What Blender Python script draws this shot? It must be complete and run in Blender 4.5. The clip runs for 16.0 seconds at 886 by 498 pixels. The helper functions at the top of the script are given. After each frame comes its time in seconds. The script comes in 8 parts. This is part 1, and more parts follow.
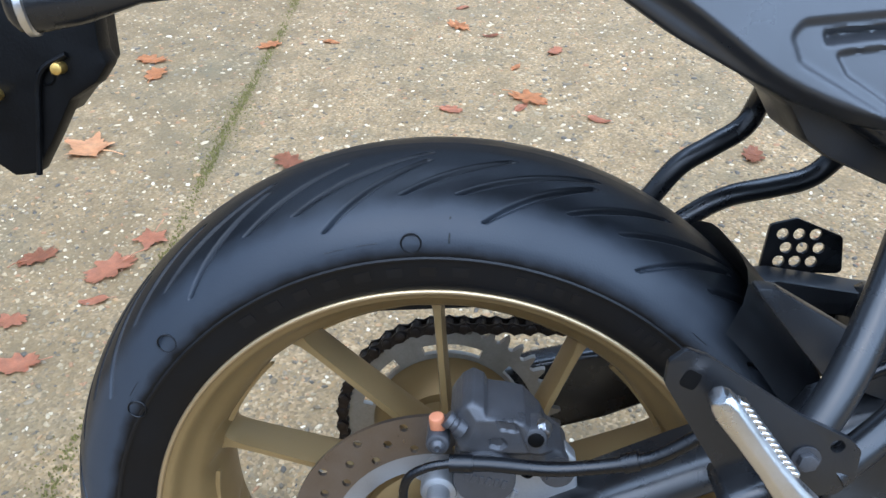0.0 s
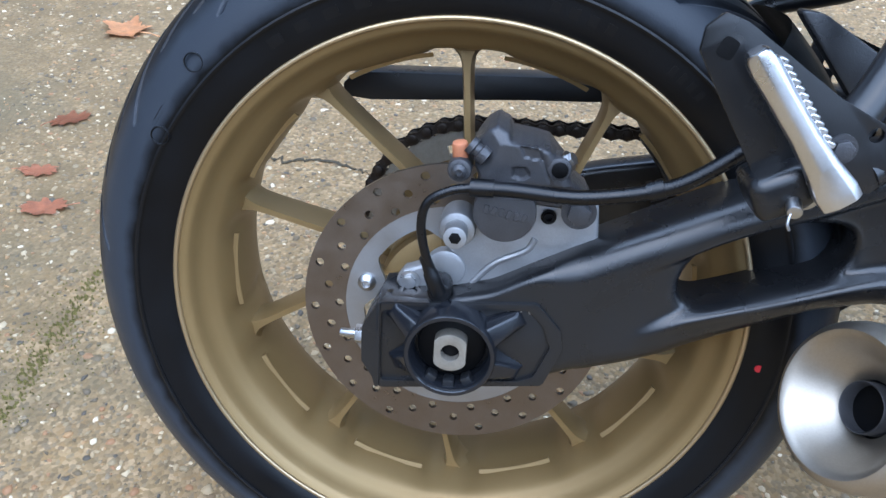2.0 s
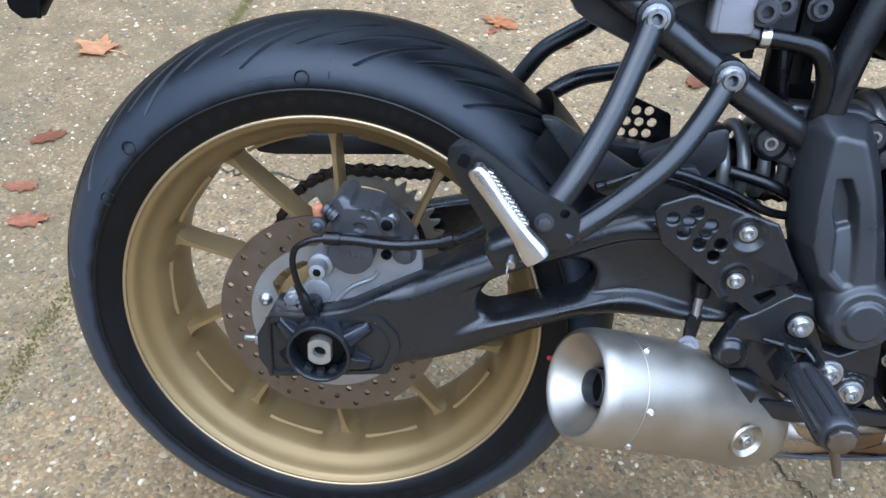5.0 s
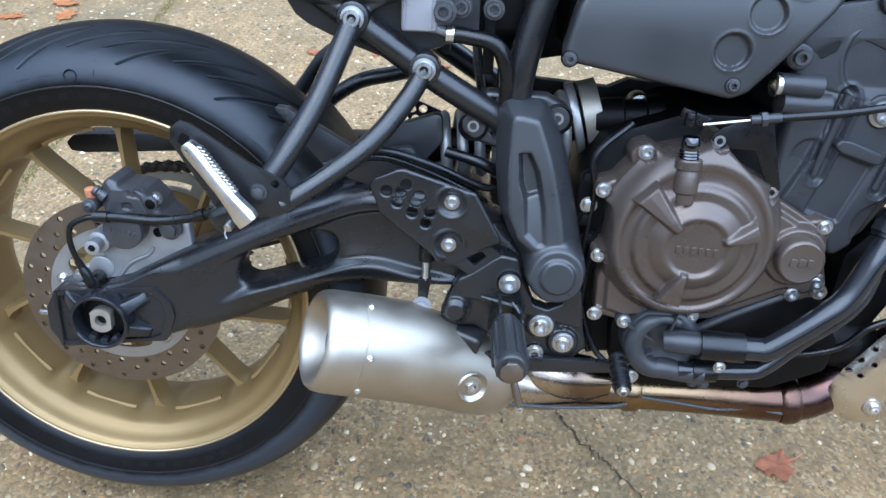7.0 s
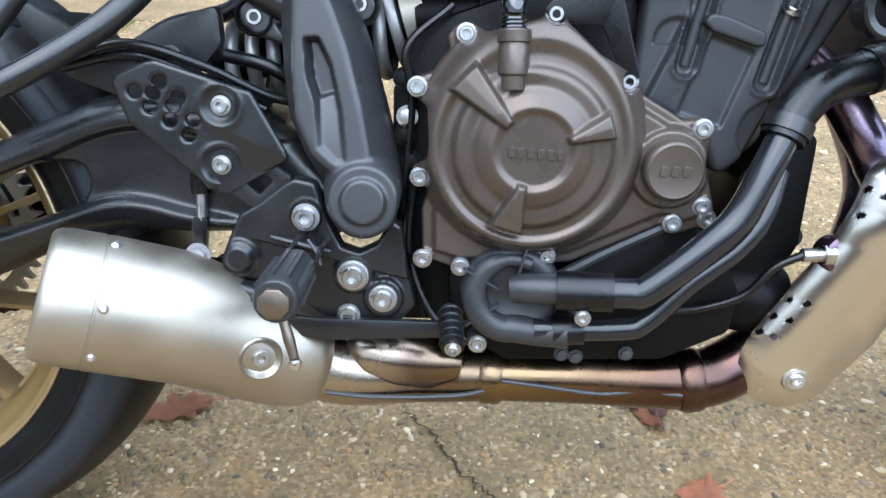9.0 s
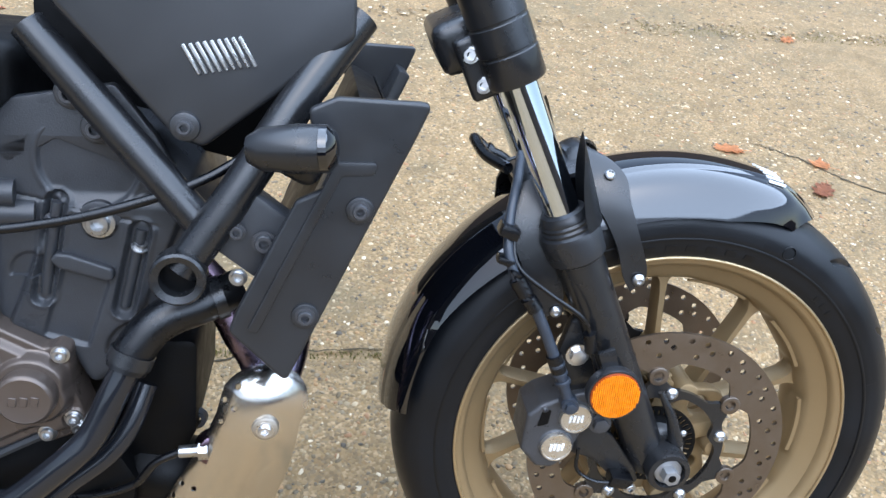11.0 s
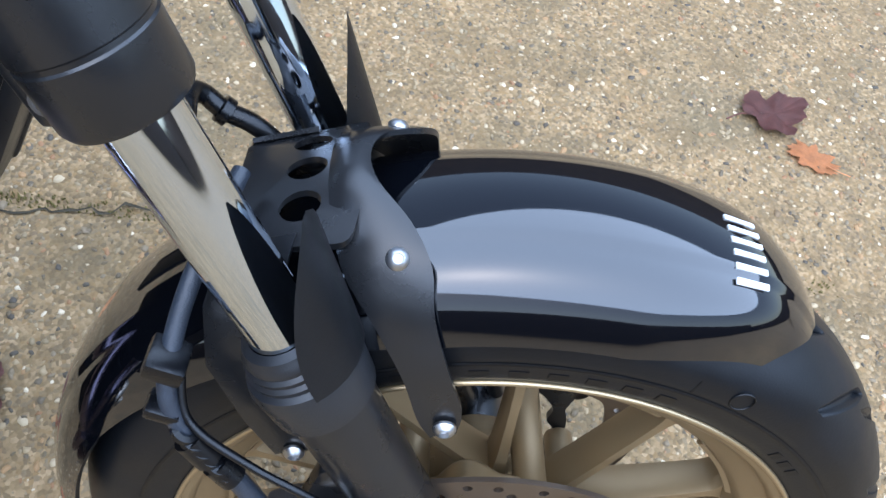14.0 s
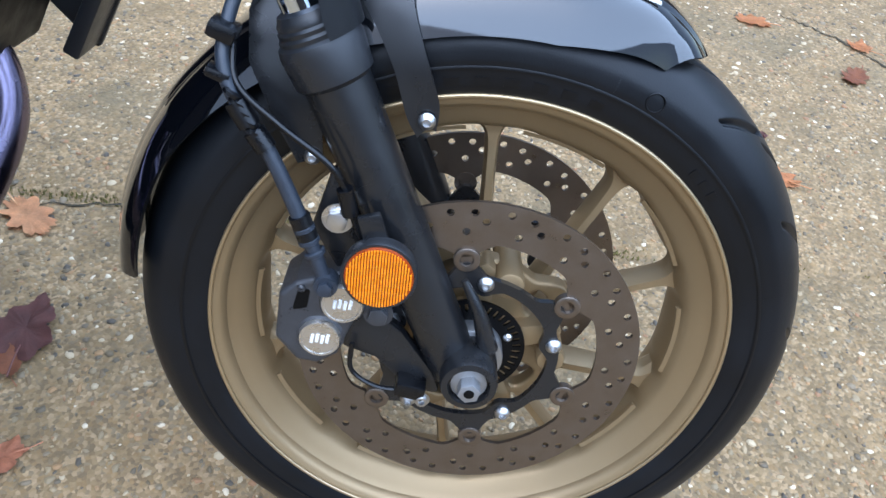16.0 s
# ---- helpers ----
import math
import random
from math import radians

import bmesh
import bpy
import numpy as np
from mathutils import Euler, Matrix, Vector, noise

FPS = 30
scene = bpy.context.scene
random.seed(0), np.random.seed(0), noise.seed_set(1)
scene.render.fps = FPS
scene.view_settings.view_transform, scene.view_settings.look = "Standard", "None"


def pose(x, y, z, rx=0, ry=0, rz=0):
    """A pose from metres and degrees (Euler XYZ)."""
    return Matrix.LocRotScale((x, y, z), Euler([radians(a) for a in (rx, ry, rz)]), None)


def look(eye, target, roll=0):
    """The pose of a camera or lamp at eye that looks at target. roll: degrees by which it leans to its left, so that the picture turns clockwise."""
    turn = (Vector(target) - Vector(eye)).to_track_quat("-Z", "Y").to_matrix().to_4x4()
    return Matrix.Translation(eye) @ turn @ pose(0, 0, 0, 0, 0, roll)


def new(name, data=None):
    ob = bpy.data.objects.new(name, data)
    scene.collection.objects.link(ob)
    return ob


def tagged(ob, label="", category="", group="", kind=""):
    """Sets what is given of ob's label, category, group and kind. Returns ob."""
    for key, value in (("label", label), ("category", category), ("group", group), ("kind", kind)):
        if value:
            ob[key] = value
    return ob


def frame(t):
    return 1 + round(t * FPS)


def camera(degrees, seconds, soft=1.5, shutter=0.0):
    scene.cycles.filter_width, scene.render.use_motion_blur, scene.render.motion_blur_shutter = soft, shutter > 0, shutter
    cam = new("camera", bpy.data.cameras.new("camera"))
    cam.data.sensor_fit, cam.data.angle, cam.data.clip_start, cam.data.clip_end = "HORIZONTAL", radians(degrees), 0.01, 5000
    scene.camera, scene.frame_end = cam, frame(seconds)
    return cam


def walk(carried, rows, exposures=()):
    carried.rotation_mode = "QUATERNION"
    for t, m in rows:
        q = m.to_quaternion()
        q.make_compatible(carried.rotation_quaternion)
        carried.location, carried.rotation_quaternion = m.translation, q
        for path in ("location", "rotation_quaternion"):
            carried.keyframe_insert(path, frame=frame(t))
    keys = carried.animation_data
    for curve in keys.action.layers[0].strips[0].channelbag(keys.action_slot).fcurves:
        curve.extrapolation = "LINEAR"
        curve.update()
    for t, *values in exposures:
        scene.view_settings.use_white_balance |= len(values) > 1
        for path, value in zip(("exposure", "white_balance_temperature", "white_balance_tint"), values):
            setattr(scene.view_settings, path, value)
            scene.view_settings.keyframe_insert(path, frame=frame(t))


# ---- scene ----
cam = camera(57.93, 16.0)
PATH = [
    (0, (0.0270, -0.4601, 0.9113), (-0.0617, 1.1575, -0.2614), -0.73),
    (0.5, (0.0382, -0.4904, 0.8601), (-0.0757, 1.1226, -0.3168), -0.29),
    (1, (0.0400, -0.5162, 0.8297), (-0.1043, 1.0891, -0.3544), 0.06),
    (1.5, (0.0362, -0.5368, 0.7996), (-0.1233, 1.0556, -0.3999), 0.62),
    (2, (0.0361, -0.5549, 0.7661), (-0.1153, 1.0230, -0.4534), 1.66),
    (2.5, (0.0408, -0.5636, 0.7347), (-0.0944, 0.9910, -0.5162), 2.38),
    (3, (0.0406, -0.5712, 0.7132), (-0.0820, 0.9650, -0.5616), 2.81),
    (3.5, (0.0466, -0.5716, 0.7359), (-0.0726, 0.9594, -0.5455), 2.78),
    (4, (0.0746, -0.5888, 0.8263), (-0.0544, 0.9438, -0.4522), 2.10),
    (4.2, (0.0962, -0.6003, 0.8595), (-0.0383, 0.9303, -0.4208), 1.66),
    (6.3, (0.2922, -0.8132, 1.0154), (0.2211, 0.7356, -0.2480), 1.22),
    (6.5, (0.3188, -0.8139, 1.0119), (0.2686, 0.7436, -0.2417), 1.67),
    (7, (0.4171, -0.7970, 0.9820), (0.3595, 0.7910, -0.2325), 1.68),
    (7.5, (0.4871, -0.7618, 0.8968), (0.4179, 0.8695, -0.2582), 1.53),
    (8, (0.5034, -0.7187, 0.7856), (0.4145, 0.9660, -0.2887), 1.10),
    (8.5, (0.5341, -0.7141, 0.7234), (0.4602, 1.0135, -0.2814), 0.84),
    (9, (0.5870, -0.7187, 0.7288), (0.5700, 1.0279, -0.2453), 1.06),
    (9.5, (0.6537, -0.7296, 0.7909), (0.7405, 1.0156, -0.1821), 2.08),
    (10, (0.7402, -0.7331, 0.8765), (0.9333, 0.9896, -0.1210), 3.21),
    (10.2, (0.7931, -0.7315, 0.9230), (1.0324, 0.9795, -0.0846), 3.72),
    (12.3, (1.2497, -0.3850, 1.0357), (1.5880, 0.9208, -0.4409), 11.14),
    (12.5, (1.2605, -0.3416, 1.0265), (1.5877, 0.9112, -0.4978), 12.23),
    (13, (1.2681, -0.2405, 0.9911), (1.5658, 0.8941, -0.6288), 14.41),
    (13.5, (1.2762, -0.1967, 0.9709), (1.5567, 0.8737, -0.6950), 15.89),
    (14, (1.2757, -0.1840, 0.9614), (1.5373, 0.8845, -0.7089), 16.19),
    (14.5, (1.2542, -0.2234, 0.9513), (1.4950, 0.9679, -0.6371), 14.51),
    (15, (1.2762, -0.3084, 0.9211), (1.5042, 1.0006, -0.5738), 12.56),
    (15.5, (1.3078, -0.4253, 0.8823), (1.5088, 0.9711, -0.5354), 10.32),
    (16, (1.3098, -0.5176, 0.8719), (1.4871, 0.9279, -0.4989), 9.31),
]
walk(cam, [(t, look(eye, target, roll)) for t, eye, target, roll in PATH], ((0.0, 1.12, 6150, 7), (2.5, 1.00, 6050, 9), (4.0, 1.02, 6100, 9), (6.5, 1.18, 6100, 7), (8.0, 1.35, 6650, 6), (10.0, 1.40, 7000, 7), (12.5, 0.95, 6150, 10), (14.5, 1.06, 6350, 10), (16.0, 0.98, 6100, 9)))

# ---- light ----
world = bpy.data.worlds.new("overcast")
scene.world = world
world.use_nodes = True
wn = world.node_tree
wn.nodes.clear()
sky = wn.nodes.new("ShaderNodeTexSky")
sky.sky_type, sky.sun_disc = "NISHITA", False
sky.sun_elevation, sky.sun_rotation = radians(60), radians(200)
sky.air_density, sky.dust_density, sky.ozone_density = 1.0, 1.5, 1.5
grey = wn.nodes.new("ShaderNodeHueSaturation")
grey.inputs["Saturation"].default_value = 0.85
back = wn.nodes.new("ShaderNodeBackground")
back.inputs["Strength"].default_value = 0.125
wout = wn.nodes.new("ShaderNodeOutputWorld")
wn.links.new(sky.outputs[0], grey.inputs["Color"])
wn.links.new(grey.outputs[0], back.inputs["Color"])
wn.links.new(back.outputs[0], wout.inputs["Surface"])
sun = new("sun", bpy.data.lights.new("sun", "SUN"))
sun.data.energy, sun.data.angle, sun.data.color = 5.3, radians(112), (0.555, 0.715, 1.0)
sun.matrix_world = look((1.5, -0.5, 5.0), (0.4, 0.2, 0.0))


# ---- materials ----
def material(name, color, rough=0.5, metal=0.0, vary=0.12, scale=25.0, bump=0.05, fine=400.0, coat=0.0, rough_vary=0.12, spec=0.5, random=0.0, trans=0.0):
    """A surface with grain at two scales, wear in its gloss and a fine relief."""
    m = bpy.data.materials.new(name)
    m.use_nodes = True
    t = m.node_tree
    n, l = t.nodes, t.links
    b = n["Principled BSDF"]
    co = n.new("ShaderNodeTexCoord")
    big = n.new("ShaderNodeTexNoise")
    big.inputs["Scale"].default_value, big.inputs["Detail"].default_value, big.inputs["Roughness"].default_value = scale, 6.0, 0.6
    small = n.new("ShaderNodeTexNoise")
    small.inputs["Scale"].default_value, small.inputs["Detail"].default_value = fine, 3.0
    l.new(co.outputs["Object"], big.inputs["Vector"])
    l.new(co.outputs["Object"], small.inputs["Vector"])
    mix = n.new("ShaderNodeMath")
    mix.operation = "MULTIPLY_ADD"
    l.new(small.outputs["Fac"], mix.inputs[0])
    mix.inputs[1].default_value = 0.4
    l.new(big.outputs["Fac"], mix.inputs[2])
    ramp = n.new("ShaderNodeValToRGB")
    ramp.color_ramp.elements[0].position, ramp.color_ramp.elements[1].position = 0.35, 1.05
    lo = [c * (1 - vary) for c in color]
    hi = [min(1.0, c * (1 + vary)) for c in color]
    ramp.color_ramp.elements[0].color, ramp.color_ramp.elements[1].color = (*lo, 1), (*hi, 1)
    l.new(mix.outputs[0], ramp.inputs["Fac"])
    l.new(ramp.outputs["Color"], b.inputs["Base Color"])
    rr = n.new("ShaderNodeMapRange")
    rr.inputs["From Min"].default_value, rr.inputs["From Max"].default_value = 0.3, 0.8
    rr.inputs["To Min"].default_value, rr.inputs["To Max"].default_value = max(0.02, rough - rough_vary), min(1.0, rough + rough_vary)
    l.new(big.outputs["Fac"], rr.inputs["Value"])
    l.new(rr.outputs["Result"], b.inputs["Roughness"])
    b.inputs["Metallic"].default_value = metal
    b.inputs["Specular IOR Level"].default_value = spec
    b.inputs["Coat Weight"].default_value = coat
    b.inputs["Coat Roughness"].default_value = 0.04
    b.inputs["Transmission Weight"].default_value = trans
    if bump:
        bp = n.new("ShaderNodeBump")
        bp.inputs["Strength"].default_value, bp.inputs["Distance"].default_value = bump, 0.001
        l.new(small.outputs["Fac"], bp.inputs["Height"])
        l.new(bp.outputs["Normal"], b.inputs["Normal"])
    return m


M = {
    "gold": material("gold_paint", (0.258, 0.170, 0.070), 0.42, metal=0.45, rough_vary=0.04, vary=0.04, scale=30, bump=0.03, fine=900),
    # paler than the rim's gold: the edge's highlight is put into the colour
    "gold_lip": material("gold_edge_highlight", (0.44, 0.33, 0.19), 0.33, metal=0.8, rough_vary=0.04, vary=0.04, scale=30, bump=0.02, fine=900),
    "gold_front": material("bronze_gold_paint", (0.285, 0.198, 0.102), 0.41, metal=0.50, rough_vary=0.04, vary=0.04, scale=30, bump=0.03, fine=900),
    "satin": material("satin_black_paint", (0.0092, 0.0095, 0.0104), 0.31, vary=0.18, scale=18, bump=0.06, fine=900, spec=0.55),
    "plastic": material("black_plastic", (0.0140, 0.0148, 0.0165), 0.38, vary=0.18, scale=22, bump=0.15, fine=1100, spec=0.50),
    "covergrey": material("satin_grey_cover", (0.023, 0.0238, 0.0258), 0.37, vary=0.10, scale=14, bump=0.05, fine=1200, spec=0.6),
    # brighter copy of the lens amber: light on the ribs put into colour
    "amber_lit_rib": material("amber_rib_as_lit", (0.95, 0.23, 0.004), 0.3, vary=0.25, scale=160, bump=0.0, coat=0.1),
    "greyplastic": material("dark_grey_painted_panel", (0.022, 0.0225, 0.024), 0.40, vary=0.10, scale=12, bump=0.05, fine=1200, metal=0.1, spec=0.6),
    # for dark parts; near-black and dull so the shade of gaps is in the colour
    "dark": material("dark_parts_and_gap_shade", (0.0014, 0.0014, 0.0016), 0.50, vary=0.3, scale=40, bump=0.2, fine=500, spec=0.16),
    "castblack": material("black_cast_alloy", (0.0260, 0.0272, 0.0300), 0.37, vary=0.2, scale=30, bump=0.25, fine=800, spec=0.43),
    "caliper": material("dark_grey_cast_caliper", (0.050, 0.050, 0.053), 0.38, vary=0.25, scale=60, bump=0.35, fine=900, metal=0.3),
    "bronze": material("bronze_engine_paint", (0.098, 0.076, 0.063), 0.34, vary=0.12, scale=16, bump=0.06, fine=1200, metal=0.55),
    "steel": material("brushed_stainless_steel", (0.40, 0.355, 0.295), 0.46, metal=0.97, vary=0.14, scale=14, bump=0.08, fine=600),
    "shield": material("bright_heat_shield_steel", (0.62, 0.585, 0.54), 0.26, metal=1.0, vary=0.08, scale=8, bump=0.05, fine=500),
    "disc": material("brake_disc_steel", (0.185, 0.150, 0.120), 0.38, metal=0.9, vary=0.12, scale=60, bump=0.06, fine=900),
    "discface": material("bare_disc_steel", (0.34, 0.34, 0.34), 0.42, metal=0.85, vary=0.10, scale=60, bump=0.05, fine=900),
    "alloy": material("cast_aluminium", (0.31, 0.31, 0.31), 0.48, metal=0.75, vary=0.14, scale=45, bump=0.25, fine=900),
    "bolt": material("zinc_bolt", (0.46, 0.46, 0.46), 0.34, metal=1.0, vary=0.12, scale=80, bump=0.03),
    "chrome": material("chrome", (0.66, 0.74, 0.84), 0.07, metal=1.0, vary=0.03, scale=30, bump=0.0, rough_vary=0.03),
    "polished": material("polished_aluminium", (0.62, 0.61, 0.60), 0.32, metal=1.0, vary=0.08, scale=35, bump=0.08, fine=500),
    "gloss": material("gloss_black_paint", (0.0016, 0.0020, 0.0032), 0.06, vary=0.1, scale=12, bump=0.0, coat=1.0, rough_vary=0.03),
    "amber": material("amber_reflector", (0.26, 0.036, 0.001), 0.3, vary=0.12, scale=60, bump=0.0, coat=0.12, rough_vary=0.05),
    "milky": material("milky_plastic", (0.20, 0.195, 0.205), 0.35, vary=0.06, scale=40, bump=0.05),
    "chain": material("oily_chain_steel", (0.045, 0.036, 0.030), 0.42, metal=0.8, vary=0.35, scale=90, bump=0.2),
    "sprocket": material("worn_sprocket_steel", (0.30, 0.275, 0.23), 0.45, metal=0.6, vary=0.2, scale=50, bump=0.1),
    "rust": material("rusty_orange_rubber", (0.42, 0.15, 0.07), 0.6, vary=0.2, scale=120, bump=0.2),
    "brass": material("brass", (0.65, 0.42, 0.12), 0.35, metal=0.9, vary=0.1, scale=60),
    "pipe": material("gloss_black_pipe", (0.0090, 0.0100, 0.0125), 0.20, vary=0.15, scale=20, bump=0.03, fine=700, spec=0.55),
    "hose": material("black_rubber_hose", (0.0026, 0.0028, 0.0036), 0.32, vary=0.2, scale=50, bump=0.1, fine=600, spec=0.40),
    "bluehose": material("grey_blue_braided_hose", (0.022, 0.028, 0.038), 0.4, vary=0.2, scale=90, bump=0.4, fine=900),
    "white": material("white_sticker", (0.75, 0.75, 0.73), 0.45, vary=0.05, scale=60, bump=0.05),
    "lettering": material("raised_rubber_lettering", (0.0022, 0.0025, 0.0032), 0.42, vary=0.15, scale=60, bump=0.05, spec=0.3),
    "red": material("red_paint_dot", (0.5, 0.02, 0.03), 0.5, vary=0.1, scale=90),
    "piston": material("champagne_caliper_cap", (0.60, 0.56, 0.50), 0.32, metal=0.9, vary=0.05, scale=60, bump=0.03),
}


def nodes_of(m):
    return m.node_tree.nodes, m.node_tree.links, m.node_tree.nodes["Principled BSDF"]


def heat_tint(m):
    """Straw, bronze and violet tempering colours along a hot pipe."""
    n, l, b = nodes_of(m)
    co = n.new("ShaderNodeTexCoord")
    sep = n.new("ShaderNodeSeparateXYZ")
    l.new(co.outputs["Object"], sep.inputs[0])
    no = n.new("ShaderNodeTexNoise")
    no.inputs["Scale"].default_value = 14
    l.new(co.outputs["Object"], no.inputs["Vector"])
    ad = n.new("ShaderNodeMath")
    ad.operation = "MULTIPLY_ADD"
    ad.inputs[1].default_value = 0.10
    l.new(no.outputs["Fac"], ad.inputs[0])
    l.new(sep.outputs["X"], ad.inputs[2])
    mr = n.new("ShaderNodeMapRange")
    mr.inputs["From Min"].default_value, mr.inputs["From Max"].default_value = 0.50, 1.03
    l.new(ad.outputs[0], mr.inputs["Value"])
    ramp = n.new("ShaderNodeValToRGB")
    stops = [(0.0, (0.44, 0.38, 0.31)), (0.14, (0.36, 0.30, 0.24)), (0.22, (0.16, 0.115, 0.09)), (0.36, (0.22, 0.15, 0.08)), (0.48, (0.18, 0.115, 0.068)),
             (0.60, (0.11, 0.064, 0.045)), (0.75, (0.085, 0.050, 0.043)), (0.88, (0.17, 0.115, 0.145)), (1.0, (0.18, 0.155, 0.215))]
    e = ramp.color_ramp.elements
    e[0].position, e[0].color = stops[0][0], (*stops[0][1], 1)
    e[1].position, e[1].color = stops[-1][0], (*stops[-1][1], 1)
    for p, c in stops[1:-1]:
        s = e.new(p)
        s.color = (*c, 1)
    l.new(mr.outputs["Result"], ramp.inputs["Fac"])
    l.new(ramp.outputs["Color"], b.inputs["Base Color"])
    return m


M["hot"] = heat_tint(material("heat_tinted_steel", (0.4, 0.3, 0.2), 0.27, metal=1.0, bump=0.05))


def dust_and_sheen_shoulder(m, r0, r1):
    """Grey road film with ragged edges on the tyre's shoulder, its bluish tone also painting the sky's sheen, by
    distance from the axle.
    """
    n, l, b = nodes_of(m)
    co = n.new("ShaderNodeTexCoord")
    sep = n.new("ShaderNodeSeparateXYZ")
    l.new(co.outputs["Object"], sep.inputs[0])
    v = n.new("ShaderNodeCombineXYZ")
    l.new(sep.outputs["X"], v.inputs[0])
    l.new(sep.outputs["Z"], v.inputs[2])
    ln = n.new("ShaderNodeVectorMath")
    ln.operation = "LENGTH"
    l.new(v.outputs[0], ln.inputs[0])
    no = n.new("ShaderNodeTexNoise")
    no.inputs["Scale"].default_value, no.inputs["Detail"].default_value = 55, 5
    l.new(co.outputs["Object"], no.inputs["Vector"])
    wob = n.new("ShaderNodeMath")
    wob.operation = "MULTIPLY_ADD"
    wob.inputs[1].default_value = 0.010
    l.new(no.outputs["Fac"], wob.inputs[0])
    l.new(ln.outputs["Value"], wob.inputs[2])
    ramp = n.new("ShaderNodeValToRGB")
    e = ramp.color_ramp.elements
    e[0].position, e[0].color = 0.0, (0, 0, 0, 1)
    e[1].position, e[1].color = 1.0, (0, 0, 0, 1)
    for p, c in ((0.06, 0.0), (0.20, 0.85), (0.58, 0.75), (0.78, 0.08)):
        s = e.new(p)
        s.color = (c, c, c, 1)
    mr = n.new("ShaderNodeMapRange")
    mr.inputs["From Min"].default_value, mr.inputs["From Max"].default_value = r0, r1
    l.new(wob.outputs[0], mr.inputs["Value"])
    l.new(mr.outputs["Result"], ramp.inputs["Fac"])
    mix = n.new("ShaderNodeMix")
    mix.data_type = "RGBA"
    old = b.inputs["Base Color"].links[0].from_socket
    l.new(ramp.outputs["Color"], mix.inputs["Factor"])
    l.new(old, mix.inputs["A"])
    mix.inputs["B"].default_value = (0.031, 0.037, 0.046, 1)
    l.new(mix.outputs["Result"], b.inputs["Base Color"])
    return m


M["rear_tyre"] = dust_and_sheen_shoulder(material("rear_tyre_rubber", (0.0020, 0.0023, 0.0030), 0.42, vary=0.3, scale=14, bump=0.12, fine=700, spec=0.24), 0.262, 0.318)
M["front_tyre"] = material("front_tyre_rubber", (0.0040, 0.0048, 0.0062), 0.40, vary=0.35, scale=14, bump=0.12, fine=700, spec=0.28)


# ---- building helpers ----
def ring_pts(c, r, n, a0=0.0):
    return [(c[0] + r * math.cos(a0 + 2 * math.pi * k / n), c[1] + r * math.sin(a0 + 2 * math.pi * k / n)) for k in range(n)]


def fillet(pts, r, n=4):
    """A closed outline with its corners rounded; r is one radius or one for each corner."""
    out = []
    k = len(pts)
    for i in range(k):
        p, a, c = Vector(pts[i]), Vector(pts[i - 1]), Vector(pts[(i + 1) % k])
        rad = r[i] if isinstance(r, (list, tuple)) else r
        u, v = (a - p), (c - p)
        lu, lv = u.length, v.length
        if lu < 1e-6 or lv < 1e-6:
            continue
        u, v = u / lu, v / lv
        ang = u.angle(v, math.pi)
        if rad <= 0 or ang > 3.1 or ang < 0.05:
            out.append((p.x, p.y))
            continue
        d = min(rad / math.tan(ang / 2), 0.45 * lu, 0.45 * lv)
        p0, p1 = p + u * d, p + v * d
        for j in range(n + 1):
            s = j / n
            q = p0 * (1 - s) ** 2 + p * 2 * s * (1 - s) + p1 * s * s
            out.append((q.x, q.y))
    return out


def smooth_closed(pts, n=6):
    """A closed spline through the points."""
    out = []
    k = len(pts)
    for i in range(k):
        p0, p1, p2, p3 = (Vector(pts[(i + j) % k]) for j in (-1, 0, 1, 2))
        for j in range(n):
            t = j / n
            q = 0.5 * ((2 * p1) + (p2 - p0) * t + (2 * p0 - 5 * p1 + 4 * p2 - p3) * t * t + (3 * p1 - p0 - 3 * p2 + p3) * t ** 3)
            out.append(tuple(q))
    return out


def smooth_open(pts, n=8):
    """An open spline through points in space."""
    p = [Vector(q) for q in pts]
    p = [2 * p[0] - p[1], *p, 2 * p[-1] - p[-2]]
    out = []
    for i in range(1, len(p) - 2):
        for j in range(n):
            t = j / n
            a, b, c, d = p[i - 1], p[i], p[i + 1], p[i + 2]
            out.append(0.5 * ((2 * b) + (c - a) * t + (2 * a - 5 * b + 4 * c - d) * t * t + (3 * b - a - 3 * c + d) * t ** 3))
    out.append(p[-2])
    return out


def soften_edges(bm, width, segments=2, angle=35):
    if width > 0:
        sharp = [e for e in bm.edges if len(e.link_faces) == 2 and e.calc_face_angle(0) > radians(angle)]
        if sharp:
            bmesh.ops.bevel(bm, geom=sharp, offset=width, segments=segments, profile=0.6, affect="EDGES", clamp_overlap=True)
    return bm


def plate(outline, y0, y1, bevel=0.002, holes=(), segments=2):
    """A plate in the xz plane from y0 (the outer face) to y1, with through holes and softened edges."""
    bm = bmesh.new()
    loops = [outline, *holes]
    if holes:
        edges = []
        for lp in loops:
            vs = [bm.verts.new((p[0], y0, p[1])) for p in lp]
            edges += [bm.edges.new((vs[i], vs[(i + 1) % len(vs)])) for i in range(len(vs))]
        bmesh.ops.triangle_fill(bm, use_beauty=True, use_dissolve=False, edges=edges)
    else:
        bm.faces.new([bm.verts.new((p[0], y0, p[1])) for p in outline])
    faces = bm.faces[:]
    r = bmesh.ops.extrude_face_region(bm, geom=faces, use_keep_orig=True)
    for v in r["geom"]:
        if isinstance(v, bmesh.types.BMVert):
            v.co.y += y1 - y0
    bmesh.ops.recalc_face_normals(bm, faces=bm.faces[:])
    return soften_edges(bm, bevel, segments, 50)


